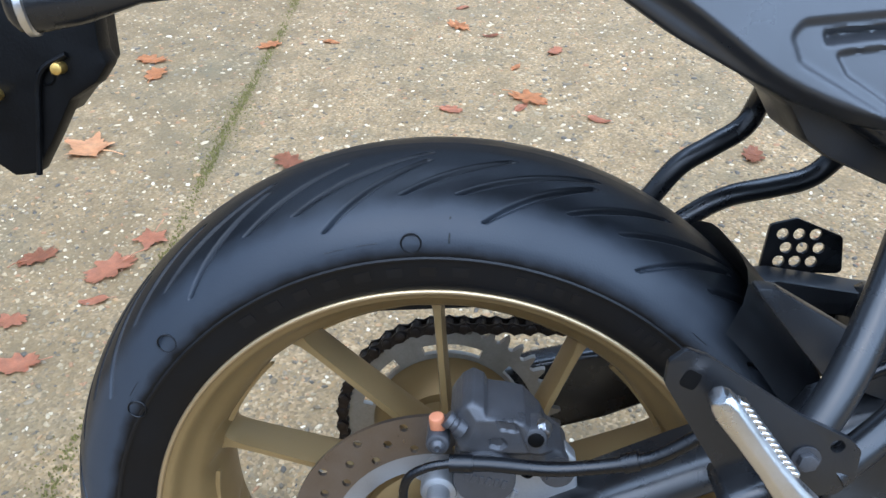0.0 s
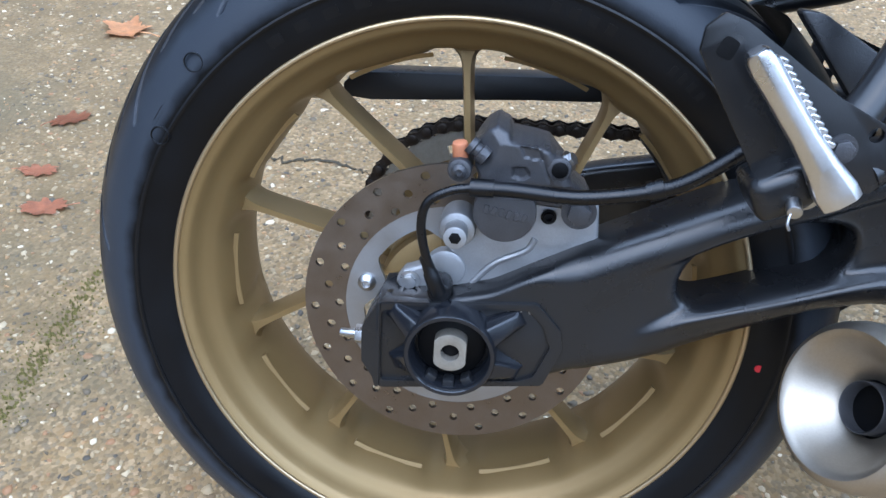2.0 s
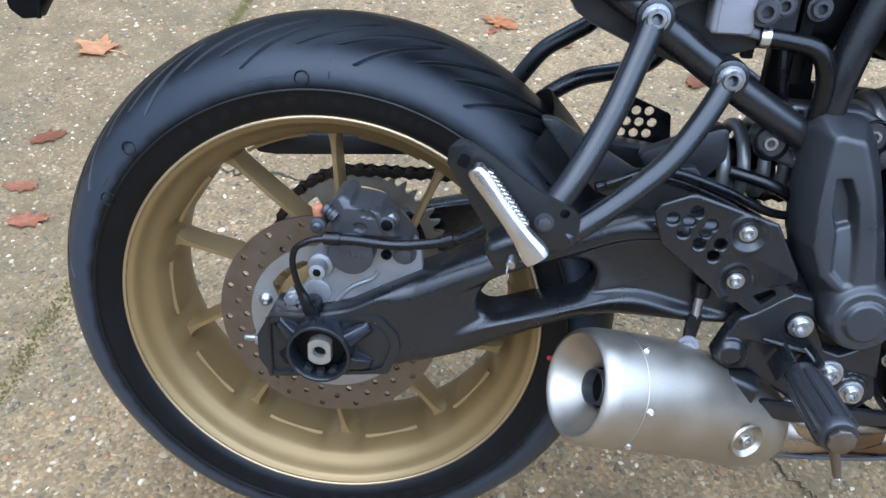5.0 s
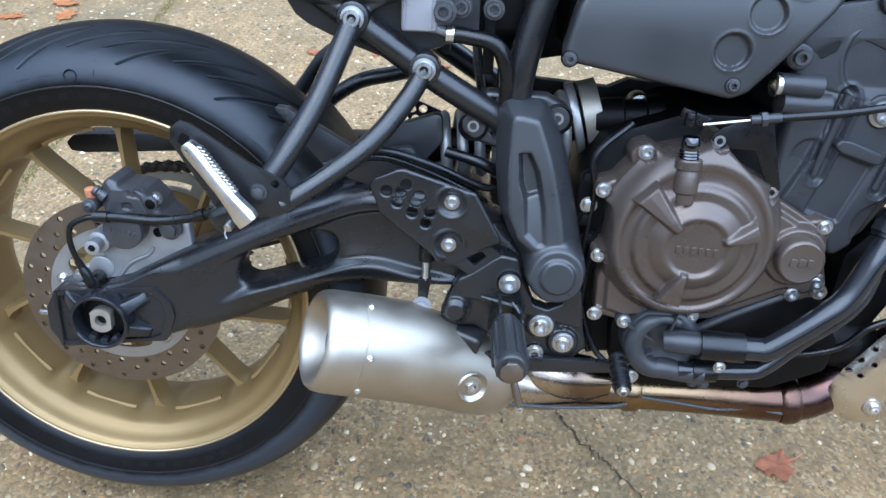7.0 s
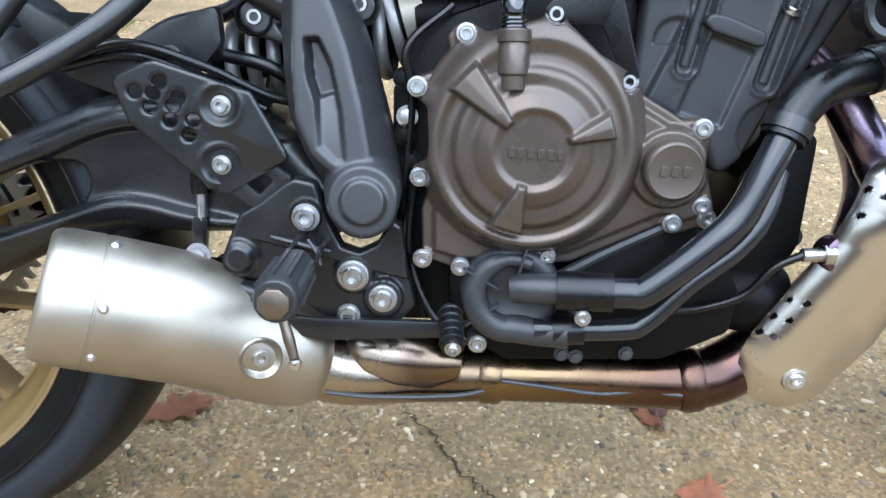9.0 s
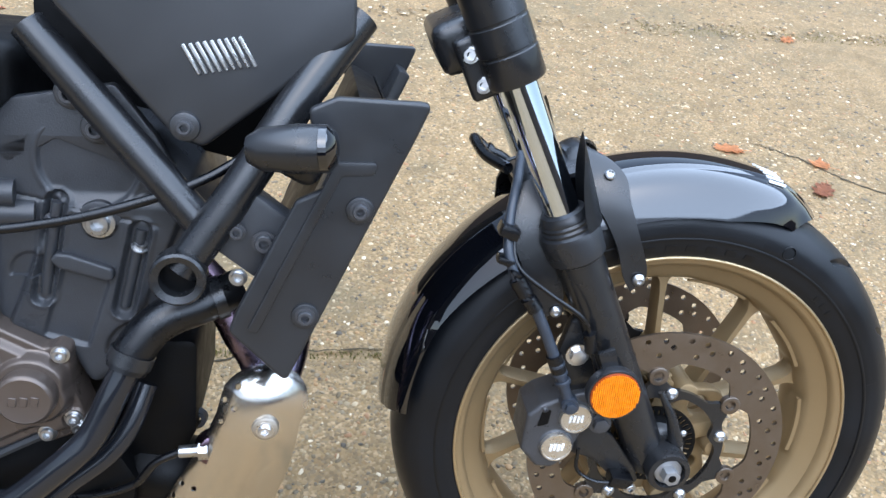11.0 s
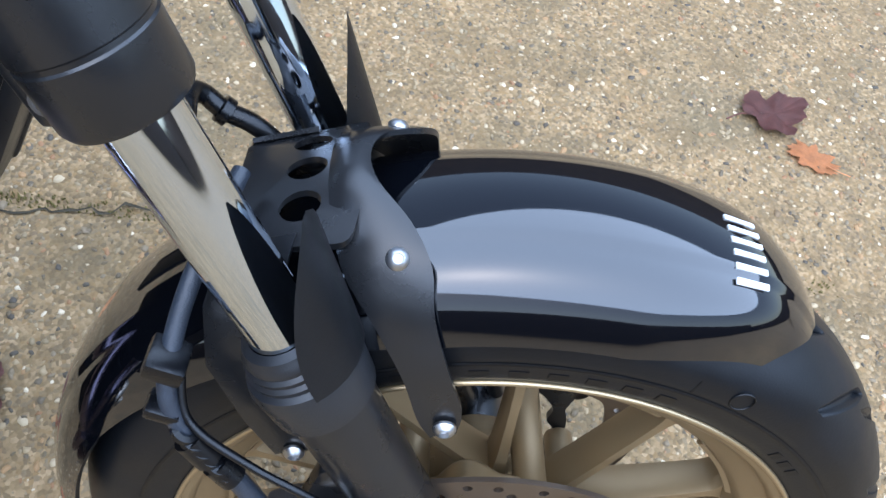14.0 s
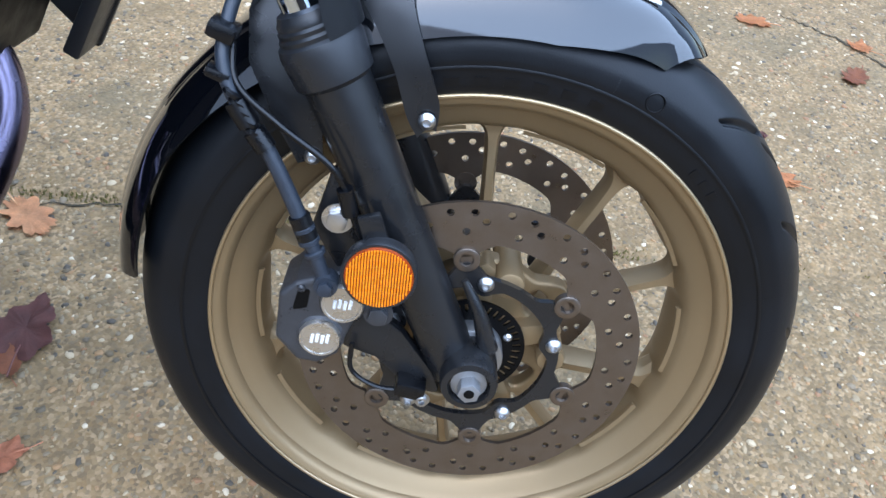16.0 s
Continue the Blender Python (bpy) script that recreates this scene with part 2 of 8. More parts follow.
def lathe(profile, n=64, a0=0.0, a1=360.0, closed=False):
    """Turns a profile of (y, r) round the y axis through the origin; closed joins its ends."""
    bm = bmesh.new()
    full = abs(a1 - a0) >= 359.9
    cols = []
    m = n if full else n + 1
    for k in range(m):
        a = radians(a0 + (a1 - a0) * k / n)
        cols.append([bm.verts.new((r * math.cos(a), y, r * math.sin(a))) for y, r in profile])
    pairs = [(i, i + 1) for i in range(len(profile) - 1)] + ([(len(profile) - 1, 0)] if closed else [])
    for k in range(n):
        c, d = cols[k], cols[(k + 1) % m]
        for i, j in pairs:
            bm.faces.new((c[i], d[i], d[j], c[j]))
    if closed and not full:
        bm.faces.new(cols[0])
        bm.faces.new(cols[-1])
    bmesh.ops.remove_doubles(bm, verts=bm.verts[:], dist=1e-6)
    bmesh.ops.recalc_face_normals(bm, faces=bm.faces[:])
    return bm


def tube(pts, r, n=14, caps=True, inner=0.0, smooth=8):
    """A round tube along a spline; r is one radius or one for each point given."""
    path = smooth_open(pts, smooth) if smooth else [Vector(p) for p in pts]
    k = len(path)
    if isinstance(r, (list, tuple)):
        rad = [float(np.interp(i / (k - 1) * (len(pts) - 1), range(len(pts)), r)) for i in range(k)]
    else:
        rad = [r] * k
    bm = bmesh.new()
    side = None
    loops = []
    for i, p in enumerate(path):
        d = (path[min(i + 1, k - 1)] - path[max(i - 1, 0)]).normalized()
        if side is None:
            side = d.orthogonal().normalized()
        side = (side - d * side.dot(d)).normalized()
        up = d.cross(side)
        loops.append([bm.verts.new(p + rad[i] * (math.cos(2 * math.pi * j / n) * side + math.sin(2 * math.pi * j / n) * up)) for j in range(n)])
    for a, b in zip(loops, loops[1:]):
        for j in range(n):
            bm.faces.new((a[j], a[(j + 1) % n], b[(j + 1) % n], b[j]))
    if caps:
        bm.faces.new(loops[0])
        bm.faces.new(loops[-1])
    bmesh.ops.recalc_face_normals(bm, faces=bm.faces[:])
    return bm


def ease(x, a, b):
    """A smooth step from 0 at a to 1 at b."""
    t = np.clip((x - a) / (b - a), 0, 1)
    return t * t * (3 - 2 * t)


def edge_near(x, z, loop):
    """Distance from points to a closed outline, and the nearest points on it."""
    best = np.full(x.shape, 1e9)
    nx, nz = x.copy(), z.copy()
    for (ax_, az), (bx_, bz) in zip(loop, [*loop[1:], loop[0]]):
        dx, dz = bx_ - ax_, bz - az
        ll = dx * dx + dz * dz
        if ll < 1e-14:
            continue
        t = np.clip(((x - ax_) * dx + (z - az) * dz) / ll, 0, 1)
        cx, cz = ax_ + t * dx, az + t * dz
        r = np.hypot(x - cx, z - cz)
        m = r < best
        best[m], nx[m], nz[m] = r[m], cx[m], cz[m]
    return best, nx, nz


def within(x, z, loop):
    """Which points lie inside a closed outline."""
    out = np.zeros(x.shape, bool)
    for (ax_, az), (bx_, bz) in zip(loop, [*loop[1:], loop[0]]):
        if az != bz:
            out ^= ((az > z) != (bz > z)) & (x < (bx_ - ax_) * (z - az) / (bz - az) + ax_)
    return out


def depth_in(x, z, loop):
    """Signed distance to an outline, positive inside."""
    d = edge_near(x, z, loop)[0]
    return np.where(within(x, z, loop), d, -d)


def relief(outline, height, y_back, step=0.0016, holes=()):
    """A cast or pressed part in the xz plane whose outer face is shaped by height(x, z, distance to the edge)."""
    lo, hi = np.min(outline, 0) - step, np.max(outline, 0) + step
    gx, gz = np.arange(lo[0], hi[0] + step, step), np.arange(lo[1], hi[1] + step, step)
    cx, cz = np.meshgrid((gx[:-1] + gx[1:]) / 2, (gz[:-1] + gz[1:]) / 2, indexing="ij")
    use = within(cx, cz, outline)
    for h in holes:
        use &= ~within(cx, cz, h)
    nx, nz = len(gx), len(gz)
    count = np.zeros((nx, nz), int)
    for a in (0, 1):
        for b in (0, 1):
            count[a:nx - 1 + a, b:nz - 1 + b] += use
    X, Z = np.meshgrid(gx, gz, indexing="ij")
    keep = count > 0
    rim = keep & (count < 4)
    x, z = X[keep], Z[keep]
    d, px, pz = edge_near(x, z, outline)
    for h in holes:
        d2, qx, qz = edge_near(x, z, h)
        m = d2 < d
        d[m], px[m], pz[m] = d2[m], qx[m], qz[m]
    m = rim[keep]
    x[m], z[m], d[m] = px[m], pz[m], 0.0
    y = height(x, z, d)
    idx = np.full((nx, nz), -1)
    idx[keep] = np.arange(len(x))
    i, j = np.nonzero(use)
    quads = np.stack([idx[i, j], idx[i + 1, j], idx[i + 1, j + 1], idx[i, j + 1]], -1)
    e = np.concatenate([quads[:, [k, (k + 1) % 4]] for k in range(4)])
    key = np.sort(e, 1)
    _, inv, cnt = np.unique(key, axis=0, return_inverse=True, return_counts=True)
    wall = e[cnt[inv.ravel()] == 1]
    n = len(x)
    co = np.concatenate([np.stack([x, y, z], -1), np.stack([x, np.full(n, y_back), z], -1)])
    walls = np.stack([wall[:, 1], wall[:, 0], wall[:, 0] + n, wall[:, 1] + n], -1)
    me = bpy.data.meshes.new("shell")
    me.from_pydata(co.tolist(), [], np.concatenate([quads, quads[:, ::-1] + n, walls]).tolist())
    bm = bmesh.new()
    bm.from_mesh(me)
    bpy.data.meshes.remove(me)
    return bm


def soft_line(x, xs, zs, w=0.014):
    """A line through points with its corners eased over a width."""
    return sum(np.interp(x + k * w / 3, xs, zs) for k in range(-3, 4)) / 7


def rounded(d, r, depth=None):
    """How far an edge of radius r falls back at distance d from it."""
    q = np.clip(1 - d / r, 0, 1)
    return (r if depth is None else depth) * (1 - np.sqrt(1 - q * q * 0.98))


def cyl(c, r, y0, y1, bevel=0.001, n=32, r1=None):
    """A turned boss along y with softened rims."""
    r1 = r if r1 is None else r1
    b = min(bevel, 0.3 * r, 0.3 * abs(y1 - y0))
    s = 1 if y1 > y0 else -1
    bm = lathe([(y0, 0.0), (y0, r - b), (y0 + s * b * 0.3, r - b * 0.3), (y0 + s * b, r), (y1 - s * b, r1), (y1 - s * b * 0.3, r1 - b * 0.3), (y1, r1 - b), (y1, 0.0)], n)
    bmesh.ops.translate(bm, verts=bm.verts[:], vec=(c[0], 0, c[1]))
    return bm


def turned(profile, c, n=96):
    b = lathe(profile, n)
    b.transform(Matrix.Translation((c[0], 0, c[1])))
    return b


def box(c, size, bevel=0.002, turn=(0, 0, 0), segments=2):
    bm = bmesh.new()
    bmesh.ops.create_cube(bm, size=1.0, matrix=Matrix.Diagonal((*size, 1)))
    soften_edges(bm, bevel, segments)
    bm.transform(pose(*c, *turn))
    return bm


def hexa(c, r, y0, y1):
    return plate(ring_pts(c, r, 6, 0.3), y0, y1, r * 0.08)


def join(*bms):
    """Several shells of one part in one mesh."""
    out = bmesh.new()
    for b in bms:
        me = bpy.data.meshes.new("shell")
        b.to_mesh(me)
        b.free()
        out.from_mesh(me)
        bpy.data.meshes.remove(me)
    return out


def finish(bm, name, mat, angle=40):
    me = bpy.data.meshes.new(name)
    bm.to_mesh(me)
    bm.free()
    me.materials.append(mat)
    me.polygons.foreach_set("use_smooth", [True] * len(me.polygons))
    me.set_sharp_from_angle(angle=radians(angle))
    return me


def part(name, bm, mat, parent, label="", m=None, angle=40):
    """Links a bmesh as one mesh object under a thing or under a part."""
    if m is not None:
        bm.transform(m)
    ob = new(name, finish(bm, name, M[mat] if isinstance(mat, str) else mat, angle))
    ob.parent = parent
    if label:
        ob["label"] = label
    return ob


BOLTS = {}


def bolt(parent, c, r=0.006, kind="socket", mat="bolt", axis=(0, -1, 0), name="bolt", label="", m=None):
    """A screw head that shares its mesh with its like, its head facing along the axis."""
    key = (kind, round(r, 4), mat)
    if key not in BOLTS:
        if kind == "hex":
            b = join(lathe([(0.0, 0.0), (0.0, r * 1.45), (-r * 0.2, r * 1.45), (-r * 0.2, 0.0)], 20), hexa((0, 0), r, -r * 0.9, -r * 0.15))
        elif kind == "button":
            b = lathe([(0.0, r), (-r * 0.25, r), (-r * 0.6, r * 0.75), (-r * 0.75, r * 0.45), (-r * 0.35, r * 0.40), (-r * 0.3, 0.0)], 16)
        else:
            b = join(lathe([(0.0, r), (-r * 0.75, r), (-r * 0.9, r * 0.9), (-r * 0.9, r * 0.55), (-r * 0.1, r * 0.50), (-r * 0.1, 0.0)], 18),
                     lathe([(0.0, r * 1.35), (-r * 0.2, r * 1.35), (-r * 0.25, r * 0.8)], 18))
        BOLTS[key] = finish(b, name, M[mat], 30)
    ob = new(name, BOLTS[key])
    ob.parent = parent
    q = Vector((0, -1, 0)).rotation_difference(Vector(axis).normalized())
    mat4 = Matrix.Translation(c) @ q.to_matrix().to_4x4()
    ob.matrix_basis = (m @ mat4) if m is not None else mat4
    if label:
        ob["label"] = label
    return ob


def bars(outline_pts, y, h, parent, name, mat, label, m=None):
    """Raised plain bars in place of lettering: a list of (x, z, half width, half height)."""
    bms = [box((x, y, z), (2 * w, h, 2 * hh), 0.0004, (0, a, 0), 1) for x, z, w, hh, a in outline_pts]
    return part(name, join(*bms), mat, parent, label, m)


def empty(name, m, label, category, group="", kind=""):
    ob = new(name)
    ob.matrix_world = m
    ob.empty_display_size = 0.05
    return tagged(ob, label, category, group, kind)


# ---- the motorcycle's own frame: x ahead, y to its left, z up its middle plane, origin at the rear axle ----
LEAN, AXLE_HEIGHT = 14.18, 0.3144
BIKE = pose(0, 0, AXLE_HEIGHT, -LEAN, 0, 0)
motorcycle = empty("motorcycle", BIKE, "black naked motorcycle with gold wheels and a bronze engine cover", "motorcycle")
# the steered front end: x ahead, z up, origin at the front axle
RAKE = 24.83
FRONT = Matrix.Translation((1.40494, -0.00235, -0.0033)) @ Matrix.Rotation(-0.0589, 4, Vector((-math.sin(radians(RAKE)), 0, math.cos(radians(RAKE)))))


# ---- wheels ----
def groove_depth(th, s, tread, crown, pitch, shift, sets):
    """How deep the swept tread grooves lie at angle th and distance s from the tread's middle (0 to 1)."""
    out = np.zeros_like(th)
    for s0, s1, off, sweep, half in sets:
        u = np.clip((s - s0) / (s1 - s0), 0, 1)
        centre = shift + off * pitch + sweep * u
        slope = crown * sweep / ((s1 - s0) * tread)
        d = np.abs((th - centre + pitch / 2) % pitch - pitch / 2) * crown / np.sqrt(1 + slope ** 2)
        w = half * (0.45 + 0.8 * np.sin(np.pi * np.clip(0.12 + 0.80 * u, 0, 1)))
        out = np.maximum(out, np.where((s > s0) & (s < s1), np.clip(1.35 - d / w, 0, 1), 0))
    return out


def tyre_mesh(name, half, crown, bead_r, bead_y, rows, mat, n, pitch, sets, fine):
    """A tyre turned from its section, with real tread grooves pressed in."""
    prof = smooth_open([(y, r, 0) for y, r in rows], 11)
    ys = np.array([p.x for p in prof])
    rs = np.array([p.y for p in prof])
    run = np.concatenate([[0], np.cumsum(np.hypot(np.diff(ys), np.diff(rs)))])
    at_ = np.concatenate([np.arange(0, half * 1.1, 0.00095), np.linspace(half * 1.1, run[-1], 26)])
    ys, rs = np.interp(at_, run, ys), np.interp(at_, run, rs)
    ys, rs = np.concatenate([-ys[::-1], ys[1:]]), np.concatenate([rs[::-1], rs[1:]])
    m = len(ys)
    # finer columns over the upper arc, which is passed close
    a0, a1 = radians(fine[0]), radians(fine[1])
    n1 = int(n * 0.8)
    ang = np.concatenate([np.linspace(a0, a1, n1, endpoint=False), np.linspace(a1, a0 + 2 * np.pi, n - n1, endpoint=False)])
    th = ang[:, None] + np.zeros((1, m))
    arc = np.concatenate([[0], np.cumsum(np.hypot(np.diff(ys), np.diff(rs)))])
    mid = arc[m // 2]
    tread = half * 1.14
    s = np.abs(arc - mid)[None, :] / tread + np.zeros((n, 1))
    p = radians(pitch)
    sgn = np.where(ys < 0, -1.0, 1.0)[None, :]
    g = np.where(sgn < 0, groove_depth(th, s, tread, crown, p, 0.0, sets), groove_depth(th, s, tread, crown, p, p / 2, sets))
    turn_ = (th - a0) % (2 * np.pi)
    depth = 0.0045 * g * np.where(turn_ < a1 - a0, 1.0, 0.0)
    dy, dr = np.gradient(ys), np.gradient(rs)
    ln = np.hypot(dy, dr)
    ny, nr = (-dr / ln)[None, :], (dy / ln)[None, :]
    R = rs[None, :] - depth * nr
    Y = ys[None, :] - depth * ny
    co = np.stack([R * np.cos(th), Y, R * np.sin(th)], -1).reshape(-1, 3)
    i, j = np.meshgrid(np.arange(n), np.arange(m - 1), indexing="ij")
    i2 = (i + 1) % n
    faces = np.stack([i * m + j, i * m + j + 1, i2 * m + j + 1, i2 * m + j], -1).reshape(-1, 4)
    me = bpy.data.meshes.new(name)
    me.from_pydata(co.tolist(), [], faces.tolist())
    me.materials.append(mat)
    me.polygons.foreach_set("use_smooth", [True] * len(me.polygons))
    me.set_sharp_from_angle(angle=radians(80))
    me.update()
    return me


def spoke(p, q, y0, y1, d0, d1, w0, w1):
    """A cast spoke from the hub point p to the rim point q (both x, z): a blade that flares into both with fillets."""
    p, q = Vector(p), Vector(q)
    ax = (q - p).normalized()
    across = Vector((-ax.y, ax.x))
    bm = bmesh.new()
    loops = []
    span = [-0.04, 0.06, 0.16, 0.32, 0.5, 0.68, 0.80, 0.88, 0.935, 0.97, 1.0, 1.03]
    flare = [1.9, 1.45, 1.15, 1.0, 0.95, 0.97, 1.03, 1.15, 1.4, 1.9, 2.9, 4.4]
    for u, f in zip(span, flare):
        c = p.lerp(q, u) if 0 <= u <= 1 else p + (q - p) * u
        w = (w0 + (w1 - w0) * u) * f
        d = d0 + (d1 - d0) * u
        yy = y0 + (y1 - y0) * u
        sec = [(-w, -d * 0.45), (-w * 0.60, -d), (w * 0.60, -d), (w, -d * 0.45), (w * 0.90, 0.0), (w, d * 0.45), (w * 0.60, d), (-w * 0.60, d), (-w, d * 0.45), (-w * 0.90, 0.0)]
        loops.append([bm.verts.new((c.x + across.x * a, yy + b, c.y + across.y * a)) for a, b in sec])
    k = len(loops[0])
    for a, b in zip(loops, loops[1:]):
        for i in range(k):
            bm.faces.new((a[i], a[(i + 1) % k], b[(i + 1) % k], b[i]))
    bm.faces.new(loops[0])
    bm.faces.new(loops[-1])
    bmesh.ops.recalc_face_normals(bm, faces=bm.faces[:])
    return bm


def polar(r, a):
    return (r * math.cos(radians(a)), r * math.sin(radians(a)))


def spread(parent, name, me, n, a0, label="", m=None):
    """n alike parts round the axle, sharing one mesh."""
    for k in range(n):
        ob = new(name, me)
        ob.parent = parent
        t = Matrix.Rotation(-radians(a0 + 360 / n * k), 4, "Y")
        ob.matrix_basis = t if m is None else m @ t
        if label:
            ob["label"] = label


def text_mesh(body, size):
    """The letters of a text as a flat mesh in its own xy plane, centred."""
    cu = bpy.data.curves.new("letters", "FONT")
    cu.body, cu.size, cu.align_x, cu.resolution_u = body, size, "CENTER", 2
    ob = new("letters", cu)
    bpy.context.view_layer.update()
    me = ob.to_mesh()
    vs = [tuple(v.co) for v in me.vertices]
    fs = [tuple(p.vertices) for p in me.polygons]
    ob.to_mesh_clear()
    bpy.data.objects.remove(ob)
    bpy.data.curves.remove(cu)
    return vs, fs


def ring_text(body, size, r, angle, y_of_r, rise=0.0008):
    """Raised letters bent round the sidewall, their heads outwards; angle in degrees is the middle of the text."""
    vs, fs = text_mesh(body, size)
    bm = bmesh.new()
    out = []
    for x, z, _ in vs:
        rr = r + z - size * 0.35
        a = radians(angle) - x / r
        out.append(bm.verts.new((rr * math.cos(a), y_of_r(rr) - rise, rr * math.sin(a))))
    for f in fs:
        try:
            bm.faces.new([out[i] for i in f])
        except ValueError:
            pass
    g = bmesh.ops.extrude_face_region(bm, geom=bm.faces[:], use_keep_orig=True)
    for v in g["geom"]:
        if isinstance(v, bmesh.types.BMVert):
            v.co.y += rise + 0.0006
    bmesh.ops.recalc_face_normals(bm, faces=bm.faces[:])
    return bm


def ring_bars(spans, r0, r1, y_of_r, rise=0.0009):
    """Plain raised bars round the sidewall: (start, end) in degrees, from radius r0 to r1."""
    bms = []
    for a0, a1 in spans:
        bms.append(lathe([(y_of_r(r0) - rise, r0), (y_of_r((r0 + r1) / 2) - rise * 1.3, (r0 + r1) / 2), (y_of_r(r1) - rise, r1), (y_of_r(r1) + 0.002, r1), (y_of_r(r0) + 0.002, r0)], 4, a0, a1, True))
    return join(*bms)


def letter_spans(a0, a1, n, gap=0.3):
    """n bars with gaps between two angles."""
    step = (a1 - a0) / n
    return [(a0 + step * k, a0 + step * (k + 1 - gap)) for k in range(n)]


def drilled_disc(r_in, r_out, y0, y1, holes, hole_r, scallop=None, n=144):
    inner = [((r_in + (scallop(2 * math.pi * k / n) if scallop else 0)) * math.cos(2 * math.pi * k / n), (r_in + (scallop(2 * math.pi * k / n) if scallop else 0)) * math.sin(2 * math.pi * k / n)) for k in range(n)]
    hl = [ring_pts((r * math.cos(radians(a)), r * math.sin(radians(a))), hole_r, 10) for r, a in holes]
    return plate(ring_pts((0, 0), r_out, n), y0, y1, 0.0, [inner, *hl])


def scooped(bm, ends, r_max, depth):
    """The rim's well, scooped out on both sides of each spoke and thicker between them."""
    for v in bm.verts:
        r, a = math.hypot(v.co.x, v.co.z), math.degrees(math.atan2(v.co.z, v.co.x))
        if r < r_max:
            off = min(abs((a - e + 36) % 72 - 36) for e in ends)
            r2 = r + depth * (math.exp(-((off - 6.0) / 3.2) ** 2) - 0.38 * math.exp(-((off - 18) / 7) ** 2)) * min(1.0, (r_max - r) / 0.004)
            v.co.x, v.co.z = v.co.x * r2 / r, v.co.z * r2 / r
    return bm


# ---- rear wheel ----
REAR_ROWS = [(0.0, 0.3165), (0.022, 0.3150), (0.045, 0.3098), (0.065, 0.3005), (0.080, 0.2875), (0.0885, 0.2730), (0.0895, 0.2610), (0.0880, 0.2560), (0.0872, 0.2500), (0.0850, 0.2390), (0.0800, 0.2300), (0.0720, 0.2220)]


def rear_side(r):
    return -float(np.interp(r, [0.222, 0.230, 0.239, 0.250, 0.256, 0.261, 0.273, 0.2875], [0.072, 0.080, 0.085, 0.0872, 0.088, 0.0895, 0.0885, 0.080]))


rim_prof = [(-0.0800, 0.2300), (-0.0812, 0.2312), (-0.0795, 0.2290), (-0.0775, 0.2235), (-0.0735, 0.2200), (-0.0680, 0.2185), (-0.0600, 0.2130), (-0.0540, 0.2075), (-0.0480, 0.2032),
            (-0.0300, 0.1985), (-0.0200, 0.1966), (-0.0100, 0.1954), (0.0, 0.1950)]
rim_in = rim_prof + [(-y, r) for y, r in rim_prof[-2::-1]]
rim_out = [(0.074, 0.2225), (0.050, 0.2150), (0.020, 0.2050), (-0.020, 0.2050), (-0.050, 0.2150), (-0.074, 0.2225)]
SPOKE_ENDS = (19.5, 54.5)
rim = scooped(lathe(rim_in + rim_out, 360, closed=True), SPOKE_ENDS, 0.2036, 0.0042)
rear_wheel = part("rear_wheel", rim, "gold", motorcycle, "satin gold cast alloy wheel rim", angle=32)
part("rim_lip", lathe([(-0.0805 + 0.0021 * math.cos(t), 0.2292 + 0.0021 * math.sin(t)) for t in np.linspace(0, 2 * math.pi, 12, endpoint=False)], 160, closed=True), "gold_lip", rear_wheel, "gold rim edge with its highlight in a paler colour", angle=60)
ob = new("tyre", tyre_mesh("tyre", 0.09, 0.3165, 0.222, 0.072, REAR_ROWS, M["rear_tyre"], 1150, 22.5, ((0.34, 0.90, 0.0756, 0.255, 0.0019), (0.22, 0.71, 0.067, 0.325, 0.0019), (0.26, 0.71, 0.570, 0.260, 0.0019)), (25, 190)))
ob.parent, ob["label"] = rear_wheel, "black road tyre with swept grooves and a greyed shoulder"
# five pairs of spokes, each pair meeting at the hub
for rim_a in SPOKE_ENDS:
    foot, end = Vector(polar(0.050, 12)), Vector(polar(0.187, rim_a))
    me = finish(spoke(foot, foot + (end - foot) * 1.072, -0.006, -0.004, 0.022, 0.0185, 0.0050, 0.0036), "spoke", M["gold"], 30)
    spread(rear_wheel, "spoke", me, 5, 0)
part("hub", join(cyl((0, 0), 0.052, -0.055, 0.06, 0.004, 40), cyl((0, 0), 0.066, -0.050, -0.030, 0.004, 40)), "gold", rear_wheel)
# shallow raised ribs between the spokes on the rim's inner slope
rib = lathe([(-0.0255, 0.1960), (-0.0270, 0.1944), (-0.0300, 0.1948), (-0.0315, 0.1985)], 10, -10, 10, True)
spread(rear_wheel, "rim_rib", finish(rib, "rim_rib", M["gold"], 40), 10, 109.0)
for a0, a1 in ((66.3, 76.0), (30.5, 43.0)):
    part("wheel_weight", lathe([(-0.009, 0.1995), (-0.009, 0.1925), (-0.006, 0.1912), (0.009, 0.1912), (0.012, 0.1925), (0.012, 0.1995)], 12, a0, a1, True), "greyplastic", rear_wheel, "grey adhesive balance weight inside the rim")
for a0, a1, k in ((125, 82.5, 8), (-96, -53.5, 8), (77.5, 65, 4), (56, 48, 4)):
    part("tyre_lettering", ring_bars(letter_spans(a0, a1, k, 0.5), 0.2435, 0.2510, rear_side, 0.0004), "lettering", rear_wheel, "raised plain bars on the tyre sidewall")
part("size_lettering", ring_text("180/55 ZR 17", 0.0125, 0.2445, -115.5, rear_side), "lettering", rear_wheel, "raised tyre size lettering reading 180/55 ZR 17")
